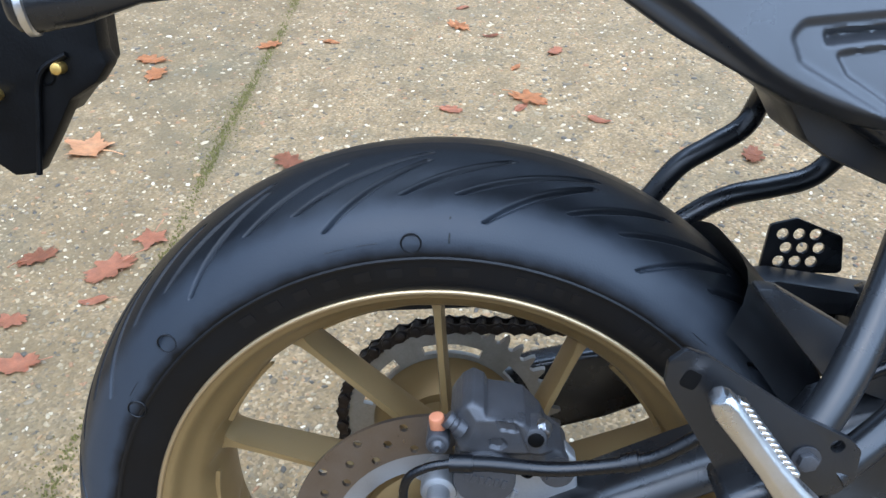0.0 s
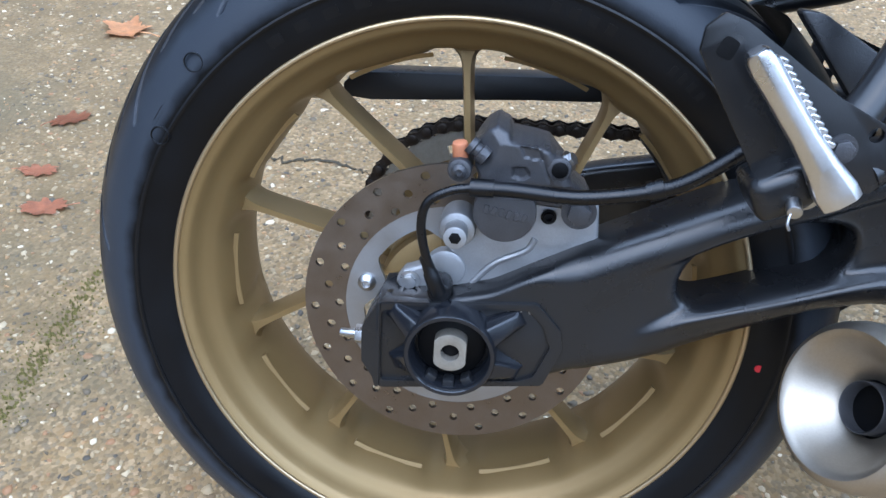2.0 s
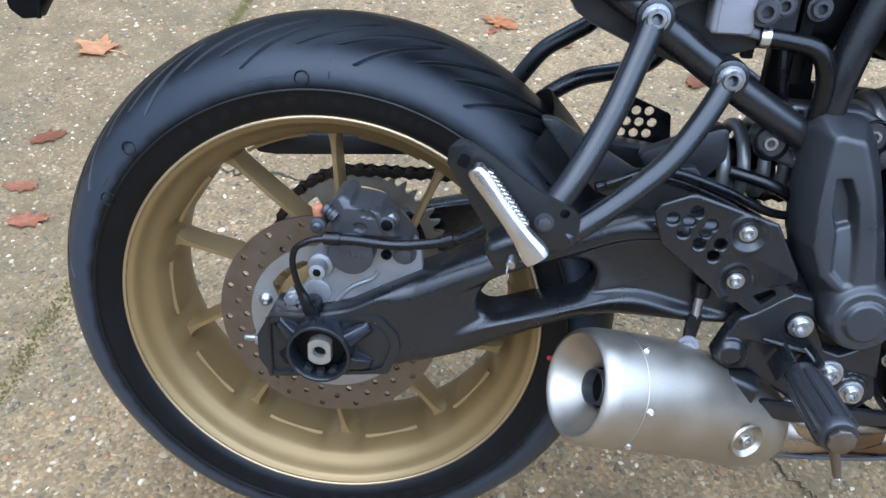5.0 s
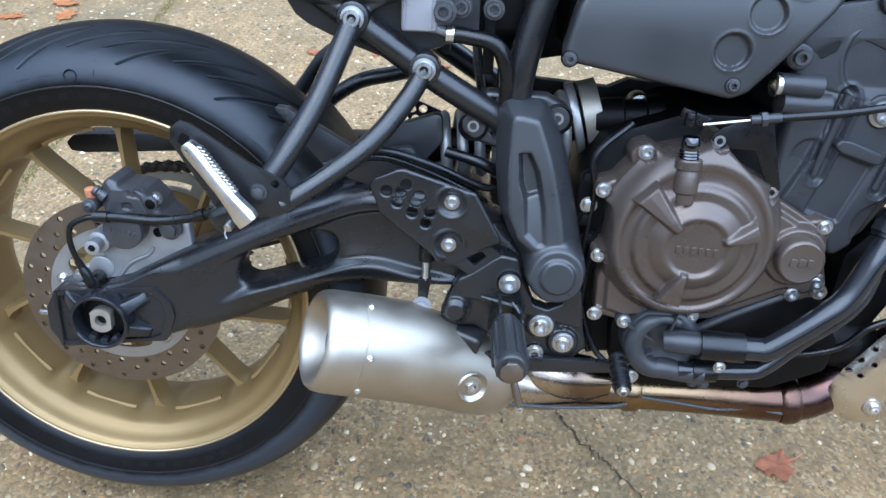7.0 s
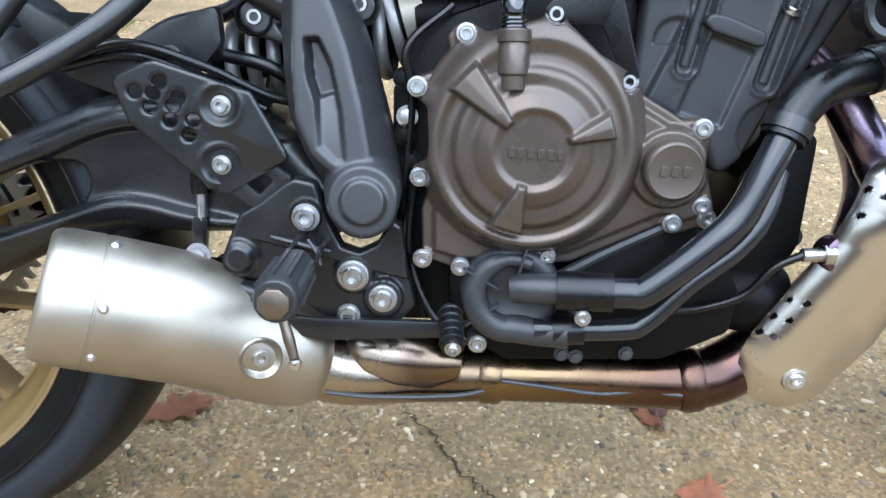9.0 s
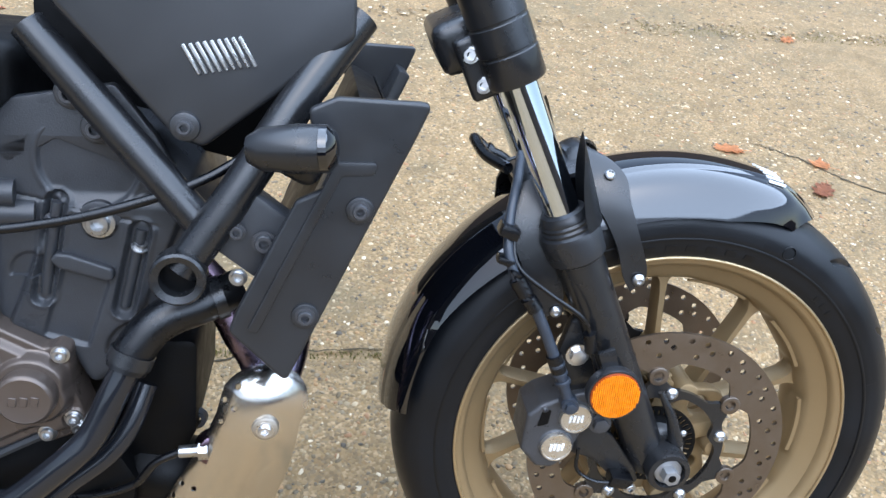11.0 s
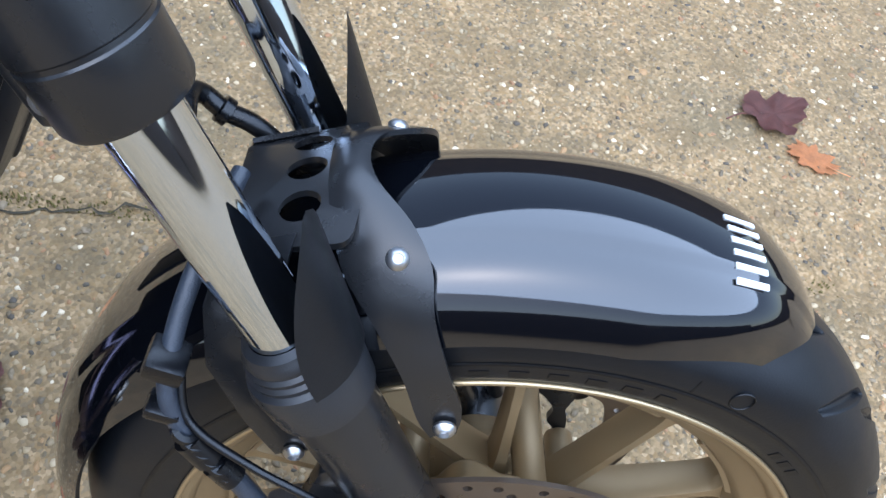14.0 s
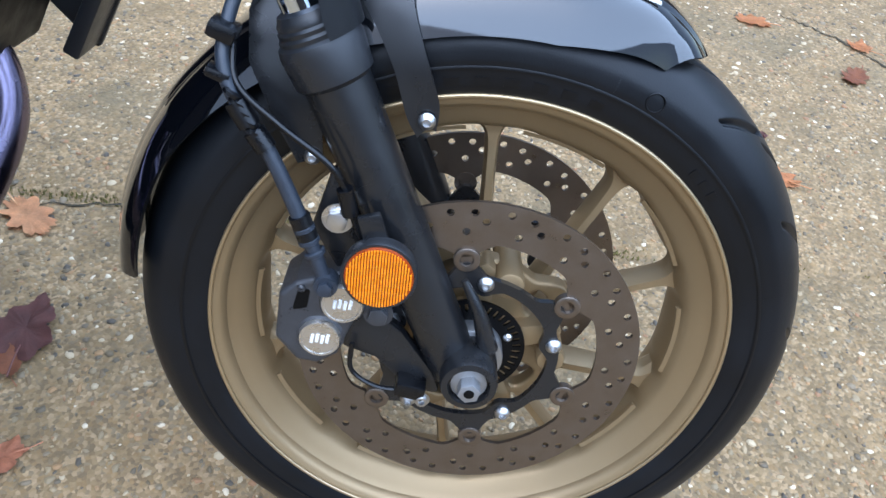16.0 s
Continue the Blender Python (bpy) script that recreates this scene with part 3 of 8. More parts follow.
part("sidewall_ring", lathe([(rear_side(0.2565) - 0.0014, 0.2565), (rear_side(0.258) - 0.0016, 0.258), (rear_side(0.2595) - 0.0006, 0.2595), (rear_side(0.258) + 0.002, 0.258)], 160, closed=True), "lettering", rear_wheel)
for k, (a, r) in enumerate(((94.0, 0.2695), (136.5, 0.2720), (150, 0.262))):
    c = (r * math.cos(radians(a)), r * math.sin(radians(a)))
    b = lathe([(0.0, 0.0062), (-0.0006, 0.0066), (-0.0006, 0.0071), (0.0, 0.0075), (0.002, 0.007)], 24, closed=True)
    b.transform(Matrix.Translation((c[0], rear_side(r) - 0.0006, c[1])))
    part("wear_mark", b, "lettering", rear_wheel)
for a0 in (99.5, 104.5, 146, 47, 40):
    part("sidewall_mark", ring_bars([(a0, a0 + 3.2)], 0.2685, 0.2690, rear_side, 0.0005), "lettering", rear_wheel)
    part("sidewall_mark", ring_bars([(a0 - 0.6, a0 + 2.4)], 0.2712, 0.2717, rear_side, 0.0005), "lettering", rear_wheel)
part("mould_line", ring_bars([(88.35, 88.62)], 0.2590, 0.2860, rear_side, 0.0006), "lettering", rear_wheel)
dot = cyl((0.2425, -0.0215), 0.0032, rear_side(0.243) - 0.0006, rear_side(0.243) + 0.001, 0.0002, 16)
part("balance_dot", dot, "red", rear_wheel, "small red paint dot")
rh = []
for k in range(18):
    a = 20 * k
    rh += [(0.1145, a + 4), (0.1035, a + 13), (0.0940, a + 2)]
rear_disc = part("brake_disc", drilled_disc(0.0885, 0.1225, -0.0750, -0.0712, rh, 0.0036), "disc", rear_wheel, "drilled brown-grey steel brake disc", angle=30)


def lobes(a):
    return -0.0165 * max(0.0, math.cos(5 * (a - radians(166)))) ** 1.2


part("disc_carrier", drilled_disc(0.0740, 0.0885, -0.0747, -0.0706, [], 0.003, lobes), "discface", rear_disc, "bare silver inner ring of the disc", angle=30)
for k in range(5):
    a = radians(166 + 72 * k)
    bolt(rear_disc, (0.0735 * math.cos(a), -0.0748, 0.0735 * math.sin(a)), 0.0074, "button", "bolt")
part("hub_flange", lathe([(-0.066, 0.030), (-0.066, 0.058), (-0.064, 0.0635), (-0.056, 0.0655), (-0.050, 0.060), (-0.050, 0.030)], 60, closed=True), "gold", rear_wheel)
for k in range(5):
    a = 166 + 72 * k
    b = plate(fillet([(0.036, -0.011), (0.080, -0.0085), (0.083, 0.0), (0.080, 0.0085), (0.036, 0.011)], 0.004), -0.0700, -0.054, 0.0015)
    b.transform(Matrix.Rotation(-radians(a), 4, "Y"))
    part("hub_arm", b, "gold", rear_wheel)


# ---- chain and sprocket ----
CY = 0.1046
teeth = []
for k in range(43):
    a = 2 * math.pi * k / 43
    for da, r in ((-0.30, 0.1030), (-0.12, 0.1115), (0.0, 0.1140), (0.12, 0.1115), (0.30, 0.1030), (0.5, 0.1015)):
        aa = a + da * 2 * math.pi / 43
        teeth.append((r * math.cos(aa), r * math.sin(aa)))
slots = []
for k in range(6):
    a0 = radians(60 * k + 8)
    o = [(0.089 * math.cos(a0 + radians(4 * j)), 0.089 * math.sin(a0 + radians(4 * j))) for j in range(11)]
    i_ = [(0.079 * math.cos(a0 + radians(4 * j)), 0.079 * math.sin(a0 + radians(4 * j))) for j in range(10, -1, -1)]
    slots.append(o + i_)
part("rear_sprocket", plate(teeth, CY - 0.0035, CY + 0.0035, 0.0, [ring_pts((0, 0), 0.058, 48), *slots]), "sprocket", rear_wheel, "worn grey steel rear sprocket", angle=30)
part("sprocket_carrier", lathe([(0.070, 0.030), (0.070, 0.052), (0.088, 0.072), (0.098, 0.076), (0.1005, 0.074), (0.1005, 0.030)], 64, closed=True), "gold", rear_wheel, "gold sprocket carrier")
FS, FR = Vector((0.520, 0.073)), 0.0405
chain_pts = []
RS = 0.1087
ang = math.atan2(FS.y, FS.x)
dlt = math.acos((RS - FR) / FS.length)
a_top, a_bot = ang + dlt, ang - dlt
top0 = Vector((RS * math.cos(a_top), RS * math.sin(a_top)))
top1 = FS + Vector((FR * math.cos(a_top), FR * math.sin(a_top)))
bot0 = Vector((RS * math.cos(a_bot), RS * math.sin(a_bot)))
bot1 = FS + Vector((FR * math.cos(a_bot), FR * math.sin(a_bot)))
loop = []
for k in range(200):
    a = a_top + (2 * math.pi - 2 * dlt) * k / 200
    loop.append(Vector((RS * math.cos(a), RS * math.sin(a))))
loop += [bot0.lerp(bot1, k / 120) + Vector((0, -0.012 * math.sin(math.pi * k / 120))) for k in range(120)]
for k in range(60):
    a = a_bot + 2 * dlt * k / 60
    loop.append(FS + Vector((FR * math.cos(a), FR * math.sin(a))))
loop += [top1.lerp(top0, k / 120) for k in range(121)]
cum = [0.0]
for a, b in zip(loop, loop[1:]):
    cum.append(cum[-1] + (b - a).length)
links = int(cum[-1] / 0.015875) // 2 * 2
pitch = cum[-1] / links


def on_chain(s):
    s %= cum[-1]
    k = max(1, int(np.searchsorted(cum, s)))
    f = (s - cum[k - 1]) / max(1e-9, cum[k] - cum[k - 1])
    return loop[k - 1].lerp(loop[k], f)


def link_plates(y, th):
    h, e = 0.0072, 0.0079
    o = [(-e, -h * 0.9), (-e - 0.004, -h * 0.5), (-e - 0.0058, 0), (-e - 0.004, h * 0.5), (-e, h * 0.9), (0, h * 0.55), (e, h * 0.9), (e + 0.004, h * 0.5), (e + 0.0058, 0), (e + 0.004, -h * 0.5), (e, -h * 0.9), (0, -h * 0.55)]
    return join(plate(o, -y - th, -y, 0.0), plate(o, y, y + th, 0.0), cyl((-e, 0), 0.0052, -y - th * 1.6, y + th * 1.6, 0.0004, 10), cyl((e, 0), 0.0052, -y - th * 1.6, y + th * 1.6, 0.0004, 10))


LINKS = [finish(link_plates(0.0050, 0.0019), "chain_link", M["chain"], 35), finish(link_plates(0.0074, 0.0019), "chain_link", M["chain"], 35)]
chain = part("drive_chain", tube([(p.x, CY, p.y) for p in loop[::6]] + [(loop[0].x, CY, loop[0].y)], 0.0026, 6, smooth=0), "chain", motorcycle, "oily dark roller chain")
for k in range(links):
    a, b = on_chain(pitch * k), on_chain(pitch * (k + 1))
    c, d = (a + b) / 2, b - a
    ob = new("chain_link", LINKS[k % 2])
    ob.parent = chain
    ob.matrix_basis = Matrix.Translation((c.x, CY, c.y)) @ Matrix.Rotation(-math.atan2(d.y, d.x), 4, "Y")
cg = [(-0.128, 0.141), (-0.118, 0.151), (-0.10, 0.1545), (0.05, 0.160), (0.30, 0.170), (0.44, 0.150), (0.44, 0.125), (0.28, 0.148), (0.05, 0.138), (-0.10, 0.128), (-0.122, 0.130)]
part("chain_guard", plate(fillet(cg, 0.006), 0.086, 0.124, 0.002), "plastic", motorcycle, "black plastic chain guard")


def along(bm, origin, direction):
    """Turns a thing built along +y so that its y axis runs from origin in the direction."""
    q = Vector((0, 1, 0)).rotation_difference(Vector(direction).normalized())
    bm.transform(Matrix.Translation(origin) @ q.to_matrix().to_4x4())
    return bm


# ---- swingarm ----
ARM = [(-0.054, 0.030), (0.000, 0.0365), (0.030, 0.045), (0.055, 0.059), (0.083, 0.0745), (0.1155, 0.091), (0.171, 0.119), (0.225, 0.144), (0.277, 0.166), (0.302, 0.172), (0.350, 0.172), (0.400, 0.165), (0.455, 0.140), (0.500, 0.095),
       (0.500, 0.055), (0.430, 0.055), (0.366, 0.051), (0.298, 0.052), (0.261, 0.044), (0.2176, 0.024), (0.1615, -0.002), (0.105, -0.020), (0.050, -0.031), (0.0, -0.037), (-0.054, -0.043)]
SLOT = [(0.163, 0.053), (0.163, 0.070), (0.178, 0.089), (0.218, 0.108), (0.250, 0.114), (0.268, 0.112), (0.274, 0.098), (0.266, 0.080), (0.236, 0.066), (0.190, 0.049), (0.173, 0.046)]
ARM_EDGE = fillet(ARM, [0.003] + [0.06] * 11 + [0.02, 0.02, 0.02] + [0.06] * 9 + [0.003])


def arm_height(x, z, d):
    """The cast arm: a rounded upper beam, a sunken web round the slot and a raised lower rib."""
    up = soft_line(x, [0.05, 0.114, 0.170, 0.224, 0.250, 0.287, 0.317, 0.345, 0.40], [0.040, 0.062, 0.090, 0.1145, 0.126, 0.1425, 0.149, 0.148, 0.140])
    low = soft_line(x, [0.10, 0.141, 0.164, 0.173, 0.230, 0.273, 0.299, 0.325, 0.356, 0.42], [0.002, 0.021, 0.0345, 0.0385, 0.0575, 0.073, 0.0805, 0.080, 0.071, 0.060])
    along_ = ease(x, 0.125, 0.185)
    sunk = ease(up - z, 0.0, 0.007) * ease(z - low, -0.002, 0.009) * along_
    rib = np.exp(-((z - low) / 0.0065) ** 2) * along_ * ease(x, 0.42, 0.34)
    under = ease(low - z, 0.0, 0.028) * along_
    slot_d = -np.minimum(depth_in(x, z, SLOT_EDGE), 0.0)
    lip = np.exp(-(slot_d / 0.0045) ** 2)
    edge = np.minimum(edge_near(x, z, ARM_EDGE)[0], d + 0.010)
    flat = ease(x, 0.100, 0.050)
    r = 0.020 - 0.015 * flat
    return -0.1285 + 0.0075 * sunk - 0.0030 * rib + 0.006 * under - 0.0012 * lip * sunk + rounded(edge, r, 0.024 - 0.019 * flat) + 0.003 * np.clip(1 - d / 0.004, 0, 1) ** 2


SLOT_EDGE = smooth_closed(SLOT, 4)
swingarm = part("swingarm", relief(ARM_EDGE, arm_height, -0.080, 0.0017, [SLOT_EDGE]), "satin", motorcycle, "satin black alloy swingarm with an open slot", angle=50)
LEFT_ARM = [(-0.054, 0.030), (0.000, 0.0365), (0.055, 0.050), (0.083, 0.060), (0.130, 0.0715), (0.171, 0.0795), (0.225, 0.092), (0.300, 0.112), (0.400, 0.132), (0.455, 0.130)] + ARM[13:]
b = plate(fillet(LEFT_ARM, 0.012), 0.118, 0.150, 0.007, (), 3)
part("left_arm", b, "satin", swingarm)
part("cross_brace", box((0.400, 0.006, 0.118), (0.075, 0.215, 0.085), 0.02, (0, 14, 0), 3), "satin", swingarm)
# axle end: recessed panel, adjuster block, ring and wedges
rec = fillet([(-0.050, 0.024), (0.058, 0.034), (0.070, 0.022), (0.076, 0.005), (0.066, -0.021), (0.055, -0.026), (-0.050, -0.037)], 0.005)
arm_end = part("arm_end", plate(fillet([(-0.053, 0.0305), (0.064, 0.0395), (0.082, 0.020), (0.085, 0.004), (0.073, -0.028), (-0.053, -0.0435)], 0.006), -0.1315, -0.110, 0.002, [rec]), "satin", swingarm)
part("axle_plate", plate(fillet([(-0.060, 0.010), (-0.049, 0.023), (0.057, 0.033), (0.069, 0.021), (0.075, 0.005), (0.065, -0.020), (0.054, -0.025), (-0.049, -0.036), (-0.060, -0.026)], 0.003), -0.1288, -0.120, 0.001), "satin", swingarm)
part("end_cap", plate(fillet([(-0.0645, 0.008), (-0.0555, 0.024), (-0.0535, 0.0300), (-0.0505, 0.0300), (-0.0505, -0.0425), (-0.0540, -0.0425), (-0.0560, -0.034), (-0.0645, -0.020)], 0.002), -0.133, -0.090, 0.0015), "satin", swingarm)
ring = lathe([(-0.128, 0.0345), (-0.150, 0.0335), (-0.1515, 0.0325), (-0.1515, 0.0300), (-0.150, 0.0288), (-0.128, 0.0275)], 48, closed=True)
ring.transform(Matrix.Translation((0.0035, 0, 0.001)))
axle_guard = part("axle_guard", ring, "pipe", motorcycle, "black plastic axle guard ring")
for a, l in ((28, 0.058), (-22, 0.056), (152, 0.054), (205, 0.050)):
    wdg = bmesh.new()
    v = [wdg.verts.new(p) for p in ((0.030, -0.1285, -0.011), (0.030, -0.1285, 0.011), (l, -0.1285, 0.0075), (l, -0.1285, -0.0075), (0.031, -0.147, -0.0075), (0.031, -0.147, 0.0075), (l - 0.004, -0.134, 0.004), (l - 0.004, -0.134, -0.004))]
    for f in ((0, 1, 2, 3), (4, 5, 6, 7), (0, 1, 5, 4), (1, 2, 6, 5), (2, 3, 7, 6), (3, 0, 4, 7)):
        wdg.faces.new([v[i] for i in f])
    bmesh.ops.recalc_face_normals(wdg, faces=wdg.faces[:])
    soften_edges(wdg, 0.0012, 2)
    wdg.transform(Matrix.Translation((0.0035, 0, 0.001)) @ Matrix.Rotation(-radians(a), 4, "Y"))
    part("guard_wedge", wdg, "pipe", axle_guard)
for a in (-60, -90, -120):
    wdg = box((0.0265, -0.140, 0), (0.006, 0.010, 0.008), 0.0015)
    wdg.transform(Matrix.Translation((0.0035, 0, 0.001)) @ Matrix.Rotation(-radians(a), 4, "Y"))
    part("guard_lug", wdg, "plastic", axle_guard)
axle = part("rear_axle", cyl((0.0035, 0.001), 0.0255, -0.1345, -0.125, 0.002, 40), "dark", motorcycle)
nut = [(0.0150 * math.cos(t), 0.0150 * math.sin(t)) for t in np.linspace(0, 2 * math.pi, 40, endpoint=False)]
nut = [(max(-0.0118, min(0.0118, x)), z) for x, z in nut]
b = plate(nut, -0.1455, -0.132, 0.001, [ring_pts((0, 0), 0.0068, 20)])
b.transform(Matrix.Translation((0.0035, 0, 0.001)))
part("axle_end", b, "sprocket", axle, "dull grey hollow axle end with two flats")
# near-black floor in the hollow axle, its shade put into the colour
part("axle_bore", cyl((0.0035, 0.001), 0.0068, -0.1380, -0.130, 0.0004, 20), "dark", axle)
adj = along(lathe([(0.0, 0.0), (0.0, 0.0037), (0.024, 0.0037), (0.025, 0.003), (0.025, 0.0)], 14), (-0.060, -0.112, -0.009), (-1, 0, -0.02))
adjuster = part("chain_adjuster", adj, "bolt", motorcycle, "zinc chain adjuster bolt")
b = along(hexa((0, 0), 0.0078, 0.0005, 0.0085), (-0.064, -0.112, -0.009), (-1, 0, -0.02))
part("lock_nut", b, "bolt", adjuster)
part("etched_mark", join(*[box((0.044 + 0.0045 * k, -0.1292, 0.0335), (0.0008, 0.0006, 0.007), 0, (0, 25 * (-1) ** k, 0)) for k in range(5)]), "alloy", swingarm)

# ---- rear brake ----
CALIPER = [(0.0111, 0.1345), (0.0094, 0.1489), (0.0129, 0.1552), (0.0177, 0.1622), (0.0250, 0.1667), (0.0330, 0.1626), (0.0354, 0.1569), (0.0500, 0.1553), (0.0617, 0.1527), (0.0690, 0.1446), (0.0747, 0.1382), (0.0793, 0.1280), (0.0903, 0.1199),
           (0.0951, 0.1117), (0.0951, 0.1000), (0.0860, 0.0965), (0.0775, 0.1010), (0.0758, 0.1080), (0.0557, 0.1100), (0.0145, 0.1100), (0.0130, 0.1236), (0.0146, 0.1291)]
CALIPER_INSET = fillet([(0.0406, 0.1548), (0.0539, 0.1528), (0.0574, 0.1447), (0.0444, 0.1468)], 0.001)
CALIPER_POCKET = fillet([(0.0364, 0.139), (0.0457, 0.1405), (0.0501, 0.1341), (0.0448, 0.1297), (0.037, 0.1318)], 0.002)


def caliper_height(x, z, d):
    """Cast facets: a flat outer face, a sloping horn, a falling shoulder and two sunk panels."""
    ridge = soft_line(z, [0.120, 0.1262, 0.1387, 0.1535, 0.1653], [0.026, 0.0278, 0.0333, 0.0314, 0.0330])
    y = np.maximum(-0.1300, -0.1310 + 0.60 * (ridge - x))
    y = np.maximum(y, -0.1300 + 0.62 * (x - 0.0600) + 0.25 * (z - 0.140))
    y = np.maximum(y, -0.1300 + 0.45 * (z - 0.1500))
    y = np.maximum(y, -0.1235 - 0.10 * (z - 0.110))
    y = y + 0.0022 * ease(depth_in(x, z, CALIPER_INSET), -0.0006, 0.0008) + 0.0030 * ease(depth_in(x, z, CALIPER_POCKET), -0.0006, 0.0016)
    y = y + 0.0050 * ease(z, 0.128, 0.122) + 0.0012 * np.exp(-((x - 0.0595 + 0.4 * (z - 0.14)) / 0.0012) ** 2)
    return y + rounded(d, 0.0030, 0.0040)


rear_brake = part("rear_caliper", relief(fillet(CALIPER, 0.002), caliper_height, -0.076, 0.0010), "caliper", motorcycle, "dark grey cast rear brake caliper", angle=35)
part("mount_lug", cyl((0.0686, 0.1401), 0.0085, -0.1270, -0.105, 0.002, 26), "caliper", rear_brake)
# black disc on the lug's face, painted shade of a bore
part("lug_bore", cyl((0.0690, 0.1398), 0.0058, -0.1275, -0.120, 0.0005, 24), "dark", rear_brake)
part("pin_sleeve", along(lathe([(0, 0.0), (0, 0.0062), (0.004, 0.0066), (0.005, 0.0050), (0.008, 0.0050), (0.009, 0.0066), (0.015, 0.0066), (0.016, 0.0)], 24), (0.0070, -0.122, 0.1525), (0.80, -0.1, -0.58)), "caliper", rear_brake)
part("piston_cover", cyl((0.0343, 0.1066), 0.0222, -0.1290, -0.092, 0.002, 48), "caliper", rear_brake)
part("cover_lettering", join(*[box((0.0215 + 0.0053 * k, -0.1293, 0.1090 - 0.0010 * k), (0.0034, 0.0012, 0.0062), 0.0003, (0, 10 + 14 * (k % 2), 0), 1) for k in range(6)]), "caliper", rear_brake, "raised plain bars on the piston cover")
br = [(-0.044, 0.036), (-0.038, 0.045), (-0.018, 0.053), (-0.001, 0.068), (0.010, 0.082), (0.018, 0.112), (0.094, 0.116), (0.101, 0.108), (0.104, 0.078), (0.086, 0.066), (0.026, 0.028), (-0.002, 0.020), (-0.036, 0.024)]
caliper_bracket = part("caliper_bracket", plate(fillet(br, 0.004), -0.1050, -0.0900, 0.003, (), 3), "alloy", motorcycle, "cast aluminium caliper bracket")
part("bracket_rib", tube([(0.014, -0.105, 0.040), (0.030, -0.1055, 0.058), (0.052, -0.1055, 0.070), (0.058, -0.105, 0.080)], 0.0025, 8), "alloy", caliper_bracket)
part("bracket_boss", cyl((-0.006, 0.050), 0.0155, -0.1075, -0.095, 0.004, 32), "alloy", caliper_bracket)
slid = join(cyl((0.0015, 0.088), 0.0135, -0.122, -0.092, 0.003, 28), cyl((0.0015, 0.088), 0.0085, -0.137, -0.120, 0.001, 24))
slider_pin = part("slider_pin", slid, "alloy", caliper_bracket, "grey slider pin sleeve")
# black hexagon on the pin's end, shade of its socket as colour
part("pin_bore", cyl((0.0015, 0.088), 0.0045, -0.1374, -0.130, 0.0003, 6), "dark", slider_pin)
bolt(rear_brake, (0.0857, -0.1190, 0.1085), 0.0086, "hex", "caliper")
bolt(rear_brake, (0.0745, -0.1200, 0.1450), 0.0050, "hex", "bolt", (0.75, -0.35, 0.56))
bolt(rear_brake, (0.0012, -0.1290, 0.1345), 0.0052, "button", "caliper")
bolt(rear_brake, (0.066, -0.1065, 0.0985), 0.0042, "socket", "dark")
part("bleed_nipple", cyl((0.0012, 0.1345), 0.0084, -0.1290, -0.100, 0.002, 26), "caliper", rear_brake)
part("bleed_cap", along(cyl((0, 0), 0.0056, 0.0, 0.013, 0.002, 16), (0.0012, -0.1180, 0.1400), (-0.10, -0.15, 1)), "rust", rear_brake, "faded orange rubber bleed cap")
bolt(caliper_bracket, (-0.0330, -0.1055, 0.0375), 0.0055, "hex")
cable = part("sensor_cable", tube([(-0.0115, -0.128, 0.052), (-0.0185, -0.134, 0.072), (-0.0225, -0.136, 0.095), (-0.0185, -0.137, 0.113), (-0.004, -0.137, 0.1225), (0.014, -0.137, 0.1265)], 0.0033, 10), "hose", motorcycle, "thin black wheel sensor cable")
part("cable_sleeve", tube([(0.012, -0.137, 0.1262), (0.040, -0.138, 0.127), (0.077, -0.140, 0.126), (0.106, -0.142, 0.130), (0.131, -0.145, 0.137), (0.150, -0.148, 0.146), (0.178, -0.150, 0.168), (0.200, -0.150, 0.190)], 0.0052, 12), "hose", cable)
part("cable_tie", tube([(0.126, -0.1445, 0.1355), (0.136, -0.1458, 0.1395)], 0.0068, 12, smooth=0), "hose", cable)
part("cable_tie", tube([(0.010, -0.137, 0.1262), (0.026, -0.1375, 0.1268)], 0.0064, 12, smooth=0), "hose", cable)
part("sensor_boot", join(along(lathe([(0, 0.0), (0, 0.0042), (0.012, 0.0046), (0.014, 0.0056), (0.024, 0.0060), (0.032, 0.0060), (0.033, 0.0)], 18), (-0.0195, -0.132, 0.070), (0.36, 0.15, -1)), cyl((-0.0085, 0.0405), 0.0088, -0.1290, -0.108, 0.002, 24)), "hose", cable)
part("orange_tag", box((-0.033, -0.104, 0.028), (0.006, 0.004, 0.004), 0.001), "brass", cable)

# ---- passenger footrest and its carrier ----
carrier = part("footrest_carrier", plate(fillet([(0.130, 0.236), (0.131, 0.249), (0.140, 0.257), (0.152, 0.253), (0.207, 0.217), (0.236, 0.203), (0.243, 0.196), (0.243, 0.176), (0.234, 0.166), (0.190, 0.160), (0.176, 0.162), (0.166, 0.178)], 0.004), -0.208, -0.2035, 0.001, [ring_pts((0.2295, 0.1985), 0.0042, 14)]), "satin", motorcycle, "satin black passenger footrest plate")
# thin black patch on the plate, painted shade of a recess
part("plate_recess", plate(fillet([(0.137, 0.236), (0.142, 0.246), (0.150, 0.242), (0.146, 0.232)], 0.003), -0.2086, -0.2078, 0.0), "dark", carrier)
part("footrest_mount", join(box((0.184, -0.205, 0.166), (0.034, 0.040, 0.026), 0.008, (0, -28, 0), 3)), "satin", carrier)
part("rear_strut", tube([(0.211, -0.200, 0.186), (0.236, -0.185, 0.222), (0.262, -0.160, 0.268), (0.283, -0.135, 0.318), (0.2935, -0.120, 0.347)], 0.0116, 18), "satin", carrier)
